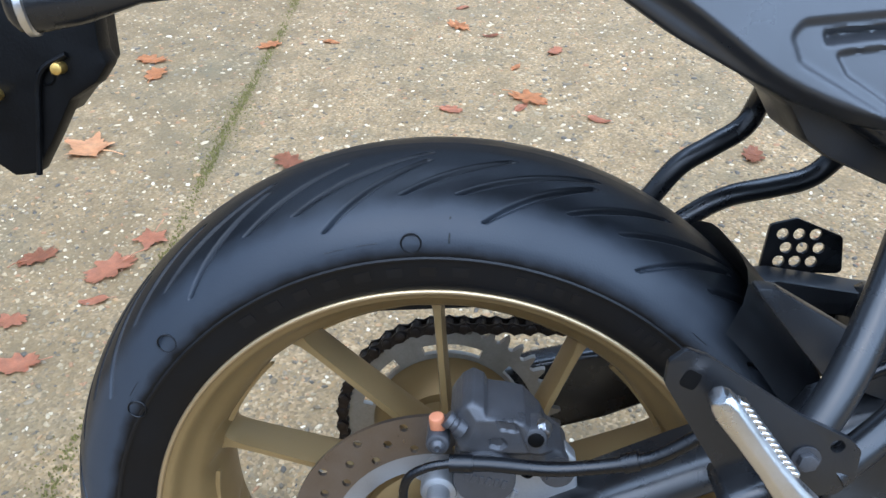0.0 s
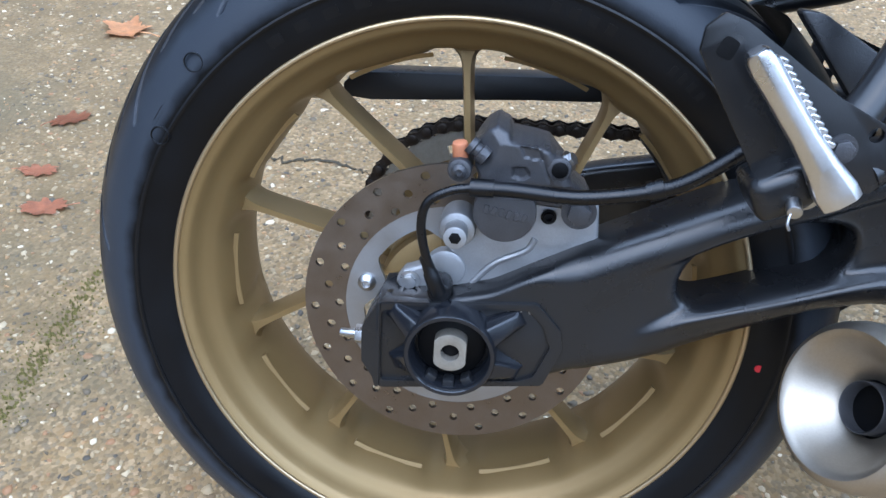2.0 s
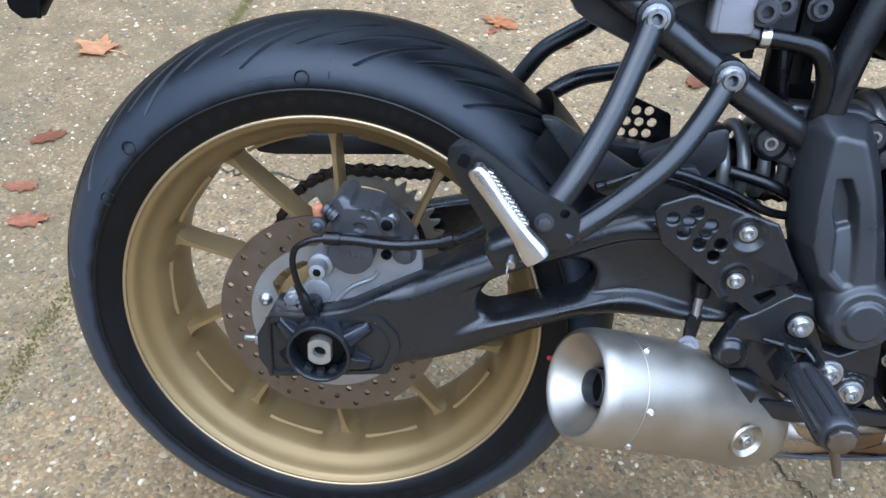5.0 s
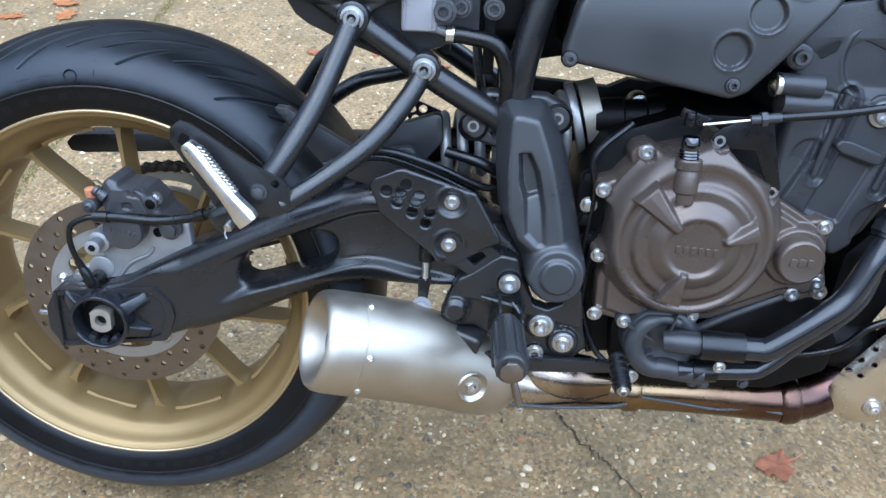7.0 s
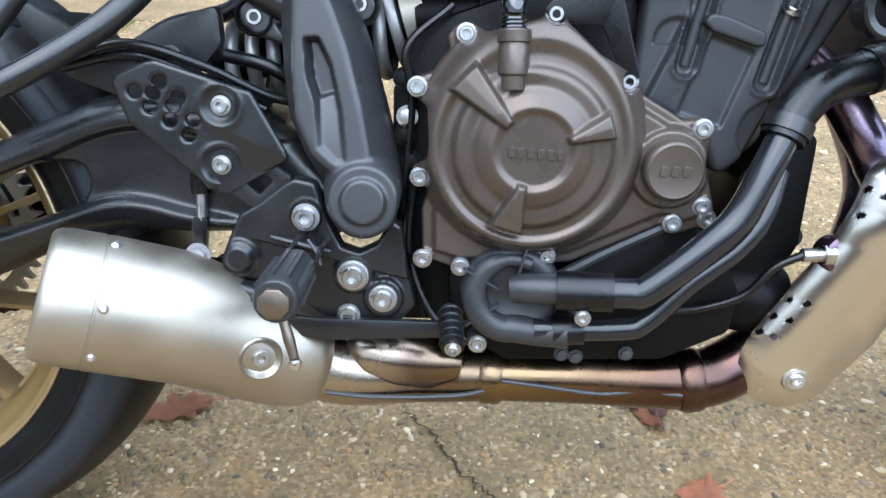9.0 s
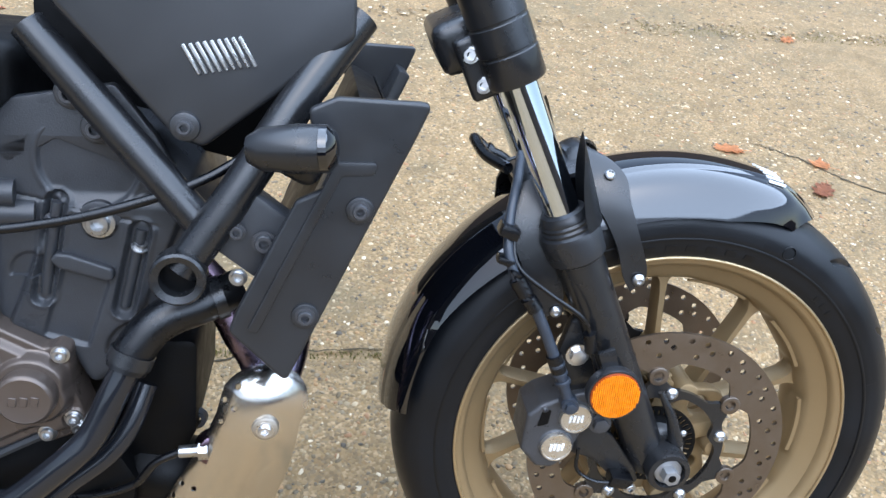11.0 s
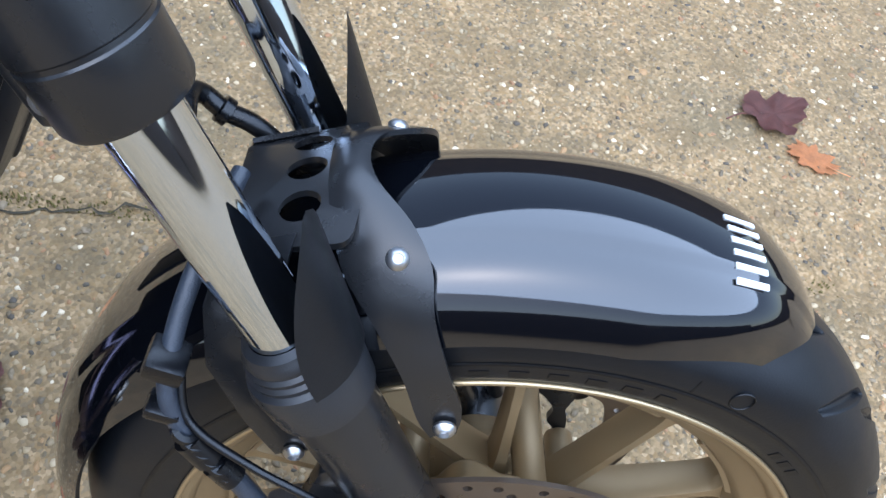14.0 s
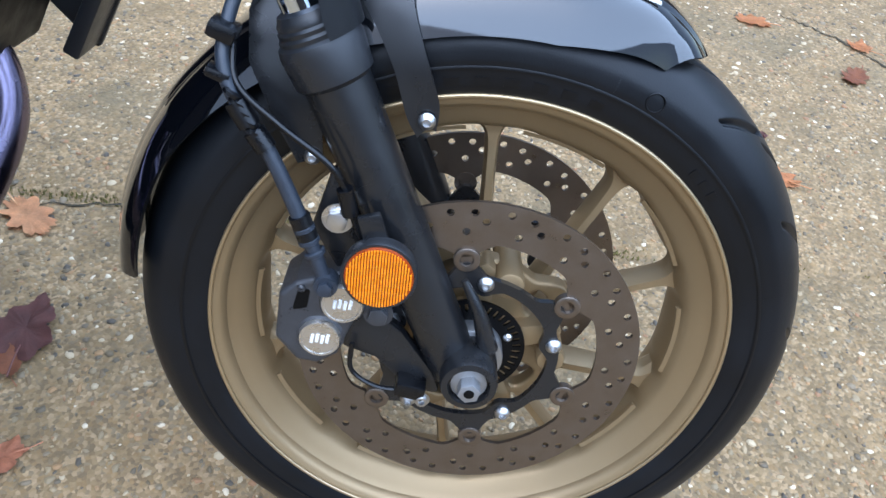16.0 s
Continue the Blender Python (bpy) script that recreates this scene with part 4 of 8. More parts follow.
part("front_strut", tube([(0.232, -0.200, 0.174), (0.275, -0.180, 0.200), (0.318, -0.155, 0.232), (0.350, -0.128, 0.270), (0.366, -0.114, 0.298)], 0.0105, 18), "satin", carrier)
part("strut_eye", cyl((0.2935, 0.347), 0.0165, -0.127, -0.100, 0.003, 28), "satin", carrier)
part("strut_eye", cyl((0.3655, 0.2985), 0.0165, -0.121, -0.095, 0.003, 28), "satin", carrier)
bolt(carrier, (0.2935, -0.1275, 0.347), 0.0088, "socket")
bolt(carrier, (0.3655, -0.1215, 0.2985), 0.0088, "socket")
bolt(carrier, (0.213, -0.2085, 0.190), 0.0058, "hex", "caliper")
# far side carrier, seen behind the wheel
far = part("far_footrest_carrier", plate(fillet([(0.300, 0.156), (0.305, 0.205), (0.330, 0.212), (0.375, 0.194), (0.380, 0.156)], 0.006), 0.140, 0.144, 0.001, [ring_pts((0.318 + 0.0155 * i + 0.005 * (j % 2), 0.168 + 0.0140 * j), 0.0058, 10) for i in range(3) for j in range(3)]), "satin", motorcycle, "satin black perforated far side heel plate")
part("far_strut", tube([(0.165, 0.150, 0.195), (0.185, 0.150, 0.220), (0.214, 0.150, 0.259), (0.243, 0.150, 0.279), (0.270, 0.150, 0.298), (0.281, 0.145, 0.326), (0.284, 0.110, 0.365), (0.300, 0.02, 0.400)], 0.0105, 14), "satin", far)
part("far_strut", tube([(0.200, 0.150, 0.185), (0.235, 0.150, 0.213), (0.265, 0.150, 0.230), (0.306, 0.150, 0.240), (0.336, 0.148, 0.250), (0.356, 0.143, 0.272), (0.368, 0.115, 0.310), (0.380, 0.06, 0.340)], 0.0105, 14), "satin", far)
# the folded polished footrest with its toothed edge
p0, p1 = Vector((0.1525, -0.226, 0.2415)), Vector((0.2095, -0.232, 0.1680))
ax = (p1 - p0).normalized()
up = Vector((ax.z, 0, -ax.x))
if up.x < 0:
    up = -up
footrest = bmesh.new()
L0 = (p1 - p0).length
loops = []
for u, w in ((0, 0.0045), (0.03, 0.0068), (0.10, 0.0078), (0.3, 0.0072), (0.55, 0.0072), (0.75, 0.0085), (0.92, 0.0110), (1.0, 0.0105)):
    c = p0 + ax * L0 * u
    sec = [(-w, 0.004), (-w, -0.006), (-w * 0.3, -0.0095), (w * 0.6, -0.0095), (w, -0.006), (w, 0.004), (0, 0.007)]
    loops.append([footrest.verts.new(c + up * a + Vector((0, b, 0))) for a, b in sec])
for a, b in zip(loops, loops[1:]):
    for i in range(7):
        footrest.faces.new((a[i], a[(i + 1) % 7], b[(i + 1) % 7], b[i]))
footrest.faces.new(loops[0])
footrest.faces.new(loops[-1])
bmesh.ops.recalc_face_normals(footrest, faces=footrest.faces[:])
soften_edges(footrest, 0.0012, 2, 30)
passenger_peg = part("passenger_footrest", footrest, "polished", motorcycle, "folded polished aluminium passenger footrest")
for k in range(13):
    c = p0 + ax * L0 * (0.12 + 0.045 * k) + up * 0.0085
    part("tooth", box(tuple(c + Vector((0, -0.001, 0))), (0.0052, 0.008, 0.0030), 0.0006, (0, math.degrees(math.atan2(-ax.z, ax.x)) - 35, 0), 1), "polished", passenger_peg)
part("hinge_pin", along(cyl((0, 0), 0.0042, 0.0, 0.030, 0.001, 14), (0.192, -0.205, 0.167), (-0.15, -1, -0.25)), "bolt", passenger_peg)
part("spring_washer", along(cyl((0, 0), 0.0095, 0.0, 0.0025, 0.0008, 20), (0.194, -0.220, 0.1665), (-0.3, -1, -0.3)), "bolt", passenger_peg)
part("split_pin", tube([(0.1865, -0.232, 0.161), (0.185, -0.234, 0.154), (0.1865, -0.2345, 0.150)], 0.0009, 6), "bolt", passenger_peg)

# ---- rear mudguard hugging the tyre ----
hug = []
for a in range(8, 48, 3):
    hug.append(a)
bmh = bmesh.new()
cols = []
for a in hug:
    t = radians(a)
    r = 0.328
    row = []
    for y in np.linspace(-0.098, 0.098, 13):
        rr = r - 0.040 * (abs(y) / 0.098) ** 4
        row.append(bmh.verts.new((rr * math.cos(t), y, rr * math.sin(t))))
    cols.append(row)
for a, b in zip(cols, cols[1:]):
    for i in range(12):
        bmh.faces.new((a[i], a[i + 1], b[i + 1], b[i]))
bmesh.ops.solidify(bmh, geom=bmh.faces[:], thickness=-0.003)
hugger = part("rear_hugger", bmh, "plastic", motorcycle, "matt black plastic rear tyre hugger")
part("side_flare", plate(fillet([(0.205, 0.252), (0.222, 0.250), (0.300, 0.205), (0.355, 0.215), (0.372, 0.175), (0.330, 0.160), (0.262, 0.185)], 0.012), -0.112, -0.098, 0.004), "plastic", hugger)
part("upper_flare", plate(fillet([(0.300, 0.214), (0.338, 0.232), (0.384, 0.248), (0.386, 0.215), (0.366, 0.190), (0.320, 0.195)], 0.008), -0.088, -0.070, 0.005), "plastic", hugger)

# ---- rider's right footrest hanger ----
HEEL = [(0.3133, 0.1828), (0.3175, 0.1905), (0.3423, 0.2010), (0.3494, 0.2018), (0.4246, 0.1785), (0.4515, 0.1312), (0.4531, 0.1239), (0.4131, 0.1018), (0.4009, 0.0948), (0.3862, 0.0990), (0.3765, 0.1106), (0.3241, 0.1524)]
HOLES = [(0.3312, 0.1774), (0.3514, 0.1852), (0.3459, 0.1761), (0.3658, 0.1732), (0.3427, 0.1651), (0.3614, 0.1664), (0.3583, 0.1548), (0.3770, 0.1556), (0.3730, 0.1434)]
HEEL_BOLTS = ((0.3999, 0.1672), (0.3981, 0.1190))


def heel_height(x, z, d):
    """A pressed plate with a fold, two dished bolt seats and soft edges."""
    below = np.maximum(0.0, -((z - 0.1484) + 0.45 * (x - 0.401)) * 0.91) * ease(x, 0.385, 0.405)
    y = -0.1510 + 0.22 * below
    for bx_, bz in HEEL_BOLTS:
        r = np.hypot(x - bx_, z - bz)
        y = y + 0.0034 * ease(r, 0.0165, 0.0095) - 0.0012 * np.exp(-((r - 0.0170) / 0.0022) ** 2)
    return y + rounded(d, 0.003, 0.0022)


heel = part("heel_guard", relief(fillet(HEEL, 0.005), heel_height, -0.1464, 0.0011, [ring_pts(h, 0.0055, 18) for h in HOLES]), "satin", motorcycle, "satin black perforated heel guard", angle=45)
for c in HEEL_BOLTS:
    bolt(heel, (c[0], -0.1475, c[1]), 0.0060, "socket")
LOW = [(0.392, 0.034), (0.400, 0.056), (0.410, 0.0775), (0.425, 0.086), (0.447, 0.103), (0.456, 0.1085), (0.474, 0.105), (0.4815, 0.081), (0.495, 0.051), (0.5105, 0.046), (0.525, 0.0535), (0.5375, 0.075), (0.546, 0.070), (0.552, 0.025), (0.5585, -0.002), (0.5444, -0.0175), (0.5341, -0.0185), (0.4826, -0.0165), (0.4306, 0.018), (0.400, 0.022)]


def hanger_height(x, z, d):
    """A cast plate: a raised upper blade, a pivot dome and a lower web behind it."""
    web = ease(0.0535 - 0.25 * (x - 0.43) - z, -0.001, 0.002) * ease(x, 0.415, 0.432)
    y = -0.1450 + 0.0060 * web
    r = np.hypot(x - 0.408, z - 0.039)
    y = y - 0.0045 * ease(r, 0.0150, 0.0085) - 0.0012 * ease(r, 0.0180, 0.0165)
    for bx_, bz in HANGER_BOLTS:
        y = np.minimum(y, -0.1400 - 0.0055 * ease(np.hypot(x - bx_, z - bz), 0.0185, 0.0155))
    return y + rounded(d, 0.0035, 0.003)


HANGER_BOLTS = ((0.4662, 0.0767), (0.5050, 0.0261), (0.5306, 0.0060))
hanger = part("footrest_hanger", relief(fillet(LOW, 0.006), hanger_height, -0.128, 0.0012), "satin", motorcycle, "satin black footrest hanger with bright bolts", angle=45)
part("link_plate", plate(fillet([(0.392, 0.104), (0.425, 0.080), (0.456, 0.108), (0.436, 0.122)], 0.004), -0.1440, -0.1380, 0.001, [fillet([(0.416, 0.1035), (0.427, 0.0935), (0.440, 0.106), (0.431, 0.114)], 0.003)]), "satin", hanger)
part("cover_rib", tube([(0.4360, -0.1470, 0.0590), (0.4560, -0.1480, 0.0545), (0.4760, -0.1480, 0.0495), (0.4860, -0.1455, 0.0470)], [0.0012, 0.0022, 0.0024, 0.0014], 8), "caliper", hanger)
for k, c in enumerate(HANGER_BOLTS):
    part("bolt_collar", cyl(c, 0.0138 if k < 2 else 0.0125, -0.1478, -0.142, 0.0018, 28), "alloy" if k else "dark", hanger)
    bolt(hanger, (c[0], -0.1478, c[1]), 0.0088 if k < 2 else 0.0080, "socket")
bolt(hanger, (0.5005, -0.1420, -0.0104), 0.0075, "socket")
# brake light rod with a pale end
rod = part("brake_rod", join(tube([(0.3745, -0.1300, 0.108), (0.3742, -0.1300, 0.092)], 0.0085, 14, smooth=0), plate(fillet([(0.3655, 0.0700), (0.3660, 0.0300), (0.3745, 0.0300), (0.3800, 0.0690), (0.3770, 0.0720)], 0.003), -0.1345, -0.1250, 0.0012)), "hose", motorcycle, "black brake rod clevis with a bright bolt")
part("rod_shaft", tube([(0.3742, -0.1300, 0.094), (0.3738, -0.1300, 0.068)], 0.0046, 14, smooth=0), "bolt", rod)
bolt(rod, (0.3701, -0.1345, 0.0377), 0.0076, "hex", "milky", name="clevis_bolt")
# rider footrest
rp0, rp1 = Vector((0.4640, -0.1800, 0.0440)), Vector((0.4665, -0.2740, 0.0445))
rider_peg = part("rider_footrest", tube([tuple(rp0), tuple(rp0.lerp(rp1, 0.15)), tuple(rp0.lerp(rp1, 0.9)), tuple(rp1)], [0.0135, 0.0158, 0.0165, 0.0145], 20, smooth=3), "greyplastic", motorcycle, "black ribbed rubber rider footrest")
for k in range(9):
    a = 2 * math.pi * k / 9
    d = (rp1 - rp0).normalized()
    s = d.orthogonal().normalized()
    t = d.cross(s)
    o = 0.0158 * (math.cos(a) * s + math.sin(a) * t)
    part("rubber_rib", tube([tuple(rp0.lerp(rp1, 0.16) + o), tuple(rp0.lerp(rp1, 0.90) + o * 1.04)], 0.0026, 6, smooth=0), "greyplastic", rider_peg)
part("peg_end", along(cyl((0, 0), 0.0120, 0.0, 0.006, 0.003, 8), tuple(rp1), tuple(d)), "disc", rider_peg)
part("feeler", tube([(0.4690, -0.262, 0.030), (0.4740, -0.265, 0.013), (0.4775, -0.2664, 0.000)], [0.0036, 0.0042, 0.0034], 12, smooth=3), "disc", rider_peg, "worn brown metal feeler")
part("feeler_tip", along(lathe([(-0.005, 0.0), (-0.0035, 0.0038), (0, 0.005), (0.0035, 0.0038), (0.005, 0.0)], 14), (0.4781, -0.2664, -0.0042), (0, 0, 1)), "polished", rider_peg)
part("peg_clevis", join(box((0.452, -0.1620, 0.044), (0.004, 0.034, 0.028), 0.0015, (0, 24, 0)), box((0.477, -0.1620, 0.044), (0.004, 0.034, 0.028), 0.0015, (0, 24, 0))), "satin", rider_peg)
part("clevis_spring", tube([(0.470, -0.160, 0.060), (0.478, -0.168, 0.052), (0.482, -0.172, 0.042)], 0.0016, 8), "caliper", rider_peg)
# brake pedal
pedal = part("brake_pedal", plate(fillet([(0.440, -0.008), (0.480, -0.011), (0.586, -0.012), (0.590, -0.026), (0.478, -0.031), (0.425, -0.022), (0.392, 0.012), (0.402, 0.022)], 0.005), -0.153, -0.145, 0.0018), "satin", motorcycle, "satin black rear brake pedal")
part("pedal_tip", tube([(0.588, -0.165, 0.004), (0.590, -0.185, -0.006), (0.591, -0.205, -0.014)], [0.0085, 0.0098, 0.0095], 16, smooth=3), "hose", pedal, "ribbed black rubber pedal tip")
for k in range(5):
    part("tip_rib", along(lathe([(0, 0.0095), (0.0012, 0.0108), (0.0024, 0.0095)], 18, closed=True), (0.5885 + 0.0005 * k, -0.168 - 0.0075 * k, 0.002 - 0.0035 * k), (0.05, -1, -0.45)), "hose", pedal)
bolt(pedal, (0.5912, -0.2055, -0.0145), 0.0050, "socket", axis=(0, -1, -0.3))

# ---- swingarm pivot cover ----
PC = [(0.4440, 0.262), (0.4500, 0.272), (0.4920, 0.270), (0.5055, 0.250), (0.5185, 0.212), (0.5300, 0.170), (0.5400, 0.130), (0.5460, 0.100), (0.5410, 0.074), (0.5155, 0.0565), (0.4920, 0.062), (0.4835, 0.080), (0.4775, 0.103), (0.4620, 0.127), (0.4490, 0.158), (0.4445, 0.196), (0.4425, 0.240)]
PC_FACE = [(0.4580, 0.260), (0.4565, 0.200), (0.4600, 0.157), (0.4725, 0.130), (0.4870, 0.118), (0.5150, 0.122), (0.5195, 0.130), (0.5125, 0.168), (0.5005, 0.214), (0.4850, 0.255)]
PC_SLOT = [(0.4663, 0.2220), (0.4788, 0.2225), (0.4890, 0.2020), (0.4976, 0.1650), (0.5020, 0.1225), (0.4920, 0.1210), (0.4775, 0.1350), (0.4745, 0.1740), (0.4690, 0.1900)]
PC_EDGE = fillet(PC, 0.012)
PC_FACE_EDGE = fillet(PC_FACE, 0.008)
PC_SLOT_EDGE = fillet(PC_SLOT, 0.0035)


def pivot_cover_height(x, z, d):
    """A faceted cover: chamfered flanks, a narrow front face, a long slot with a ramp and a round boss."""
    f = depth_in(x, z, PC_FACE_EDGE)
    out = np.maximum(-f, 0.0)
    lean = 0.10 * (z - 0.18)
    rise = np.clip(d / (d + out + 1e-6), 0, 1)
    y = -0.1160 - 0.0300 * rise ** 0.75
    y = y - 0.0008 * ease(f, 0.0, 0.004)
    sl = depth_in(x, z, PC_SLOT_EDGE)
    shelf = ease(z - 0.1765 - 0.35 * (x - 0.484), -0.0022, 0.0022)
    deep = 0.0150 * shelf + (1 - shelf) * (0.0030 + 0.0065 * np.clip((z - 0.122) / 0.055, 0, 1) ** 1.5)
    y = y + deep * ease(sl, -0.0010, 0.0048)
    r = np.hypot(x - 0.5155, z - 0.0935)
    boss = -0.1470 - 0.0060 * ease(r, 0.0325, 0.0270)
    boss = boss - 0.0045 * ease(r, 0.0205, 0.0165)
    m = ease(r, 0.0380, 0.0310)
    y = y * (1 - m) + boss * m
    return y + lean + rounded(d, 0.004, 0.003)


cover = part("pivot_cover", relief(PC_EDGE, pivot_cover_height, -0.095, 0.0013), "covergrey", motorcycle, "matt dark grey swingarm pivot cover", angle=38)


def flange_height(x, z, d):
    """A cast ear plate with sunken pockets between its ribs."""
    pocket = np.zeros_like(x)
    for loop in ([(0.4280, 0.2660), (0.4400, 0.2700), (0.4440, 0.2560), (0.4330, 0.2560)], [(0.4340, 0.2320), (0.4430, 0.2330), (0.4430, 0.2220)]):
        pocket = np.maximum(pocket, ease(depth_in(x, z, loop), 0.0, 0.002))
    return -0.1000 + 0.005 * pocket + rounded(d, 0.005, 0.004)


part("upper_flange", relief(fillet([(0.402, 0.243), (0.407, 0.230), (0.418, 0.222), (0.450, 0.212), (0.500, 0.226), (0.518, 0.235), (0.524, 0.248), (0.517, 0.262), (0.495, 0.273), (0.432, 0.275), (0.420, 0.266)], 0.007), flange_height, -0.078, 0.0016), "covergrey", cover, angle=40)
for c in ((0.4180, 0.2374), (0.5066, 0.2493)):
    part("bolt_well", turned([(-0.0985, 0.0160), (-0.1030, 0.0160), (-0.1035, 0.0148), (-0.1000, 0.0130), (-0.0960, 0.0120), (-0.0950, 0.0)], c, 32), "dark", cover)
    bolt(cover, (c[0], -0.0955, c[1]), 0.0070, "socket")

# ---- frame ----
frame_rail = part("subframe_rail", tube([(0.230, -0.100, 0.385), (0.2935, -0.108, 0.344), (0.366, -0.104, 0.294), (0.430, -0.098, 0.255), (0.480, -0.088, 0.225)], 0.0145, 18), "satin", motorcycle, "satin black tubular frame")
part("far_rail", tube([(0.290, 0.108, 0.345), (0.366, 0.104, 0.294), (0.480, 0.088, 0.225)], 0.0145, 14), "satin", frame_rail)
part("upright_tube", tube([(0.500, -0.094, 0.440), (0.484, -0.098, 0.380), (0.468, -0.098, 0.315), (0.462, -0.096, 0.265), (0.466, -0.092, 0.220)], 0.0155, 18), "satin", frame_rail)
part("down_tube", tube([(0.790, -0.118, 0.437), (0.850, -0.132, 0.366), (0.922, -0.150, 0.283)], 0.0145, 18), "satin", frame_rail)
part("front_tube", tube([(0.905, -0.172, 0.252), (0.950, -0.158, 0.315), (1.000, -0.135, 0.390), (1.050, -0.105, 0.455)], 0.0160, 18), "satin", frame_rail)
e = along(lathe([(0.0, 0.0150), (-0.002, 0.0205), (0.0, 0.0225), (0.018, 0.0225), (0.030, 0.019), (0.030, 0.0150)], 30, closed=True), (0.9050, -0.1900, 0.2510), (0, 1, 0))
part("open_tube_end", e, "satin", frame_rail, "open round frame tube end")
part("tube_end_core", cyl((0.905, 0.251), 0.0165, -0.178, -0.160, 0.001, 28), "dark", frame_rail)
part("engine_mount", plate(fillet([(0.735, 0.345), (0.770, 0.378), (0.850, 0.392), (0.880, 0.350), (0.905, 0.300), (0.880, 0.295), (0.850, 0.325), (0.800, 0.345), (0.760, 0.320)], 0.008), -0.1120, -0.098, 0.003), "castblack", frame_rail)
for c in ((0.7370, 0.3270), (0.8350, 0.3560), (0.8170, 0.3840)):
    part("mount_eye", cyl(c, 0.0135, -0.1200, -0.100, 0.003, 26), "castblack", frame_rail)
    bolt(frame_rail, (c[0], -0.1200, c[1]), 0.0078, "socket", "caliper")

# ---- shock absorber and dark clutter behind ----
shock = part("shock_spring", tube([(0.380 + 0.150 * k / 96, -0.034 + 0.036 * math.cos(2 * math.pi * k / 12), 0.193 + 0.034 * k / 96 + 0.036 * math.sin(2 * math.pi * k / 12)) for k in range(97)], 0.0064, 12, smooth=2), "alloy", motorcycle, "grey shock absorber coil spring")
part("shock_body", along(lathe([(0, 0.0), (0, 0.018), (0.13, 0.018), (0.13, 0.026), (0.19, 0.026), (0.19, 0.0)], 24), (0.365, -0.030, 0.190), (1, 0, 0.27)), "dark", shock)
part("spring_seat", along(cyl((0, 0), 0.041, 0.0, 0.010, 0.002, 30), (0.528, -0.030, 0.234), (1, 0, 0.28)), "alloy", shock)
part("preload_ring", along(lathe([(0, 0.030), (0, 0.039), (0.020, 0.039), (0.020, 0.030)], 30, closed=True), (0.541, -0.030, 0.238), (1, 0, 0.28)), "sprocket", shock)
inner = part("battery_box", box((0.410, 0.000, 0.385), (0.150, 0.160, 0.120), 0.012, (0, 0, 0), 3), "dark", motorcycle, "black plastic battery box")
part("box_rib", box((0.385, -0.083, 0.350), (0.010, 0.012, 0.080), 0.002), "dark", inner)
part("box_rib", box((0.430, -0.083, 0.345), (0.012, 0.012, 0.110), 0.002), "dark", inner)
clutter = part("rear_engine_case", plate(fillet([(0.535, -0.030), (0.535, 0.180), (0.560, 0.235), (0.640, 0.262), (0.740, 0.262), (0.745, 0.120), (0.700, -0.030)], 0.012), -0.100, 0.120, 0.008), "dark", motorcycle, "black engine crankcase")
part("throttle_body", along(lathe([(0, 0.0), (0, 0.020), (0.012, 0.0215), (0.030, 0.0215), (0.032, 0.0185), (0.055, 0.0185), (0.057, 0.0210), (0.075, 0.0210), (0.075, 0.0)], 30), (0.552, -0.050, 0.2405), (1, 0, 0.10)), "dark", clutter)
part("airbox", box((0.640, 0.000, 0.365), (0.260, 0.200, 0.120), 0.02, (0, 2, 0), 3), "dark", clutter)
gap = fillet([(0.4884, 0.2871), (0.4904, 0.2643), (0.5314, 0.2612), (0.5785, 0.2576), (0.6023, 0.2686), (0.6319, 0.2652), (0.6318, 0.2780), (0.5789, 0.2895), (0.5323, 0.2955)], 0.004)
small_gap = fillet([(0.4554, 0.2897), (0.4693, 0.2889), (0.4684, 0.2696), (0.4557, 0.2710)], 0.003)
# near-black sheets added behind the bay, standing in for the shade between parts
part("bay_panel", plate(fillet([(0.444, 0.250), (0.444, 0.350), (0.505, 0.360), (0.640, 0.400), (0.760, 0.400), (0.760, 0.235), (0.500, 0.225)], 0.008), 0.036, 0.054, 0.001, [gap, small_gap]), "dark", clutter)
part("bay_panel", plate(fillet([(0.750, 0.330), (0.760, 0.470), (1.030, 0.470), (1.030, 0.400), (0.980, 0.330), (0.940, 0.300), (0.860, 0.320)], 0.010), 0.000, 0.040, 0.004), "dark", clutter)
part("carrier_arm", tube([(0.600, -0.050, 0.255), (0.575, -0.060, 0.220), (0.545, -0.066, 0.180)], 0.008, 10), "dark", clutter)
part("mount_boss", cyl((0.602, 0.2555), 0.0125, -0.045, -0.020, 0.002, 24), "castblack", clutter)
bolt(clutter, (0.602, -0.0450, 0.2555), 0.0085, "socket", "polished")
for k, (x, z) in enumerate(((0.548, 0.158), (0.546, 0.142), (0.552, 0.120), (0.545, 0.190))):
    bolt(clutter, (x, -0.108, z), 0.0065, "hex", "bolt" if k == 0 else "dark")
part("wiring", tube([(0.390, -0.09, 0.205), (0.430, -0.10, 0.196), (0.470, -0.085, 0.170)], 0.006, 10), "hose", clutter)
part("wiring", tube([(0.270, -0.135, 0.200), (0.318, -0.128, 0.214), (0.377, -0.118, 0.197), (0.430, -0.105, 0.172), (0.470, -0.09, 0.165)], 0.0042, 10), "hose", clutter)
part("wiring", tube([(0.262, -0.128, 0.194), (0.318, -0.120, 0.205), (0.370, -0.110, 0.188), (0.425, -0.10, 0.160)], 0.0050, 10), "hose", clutter)
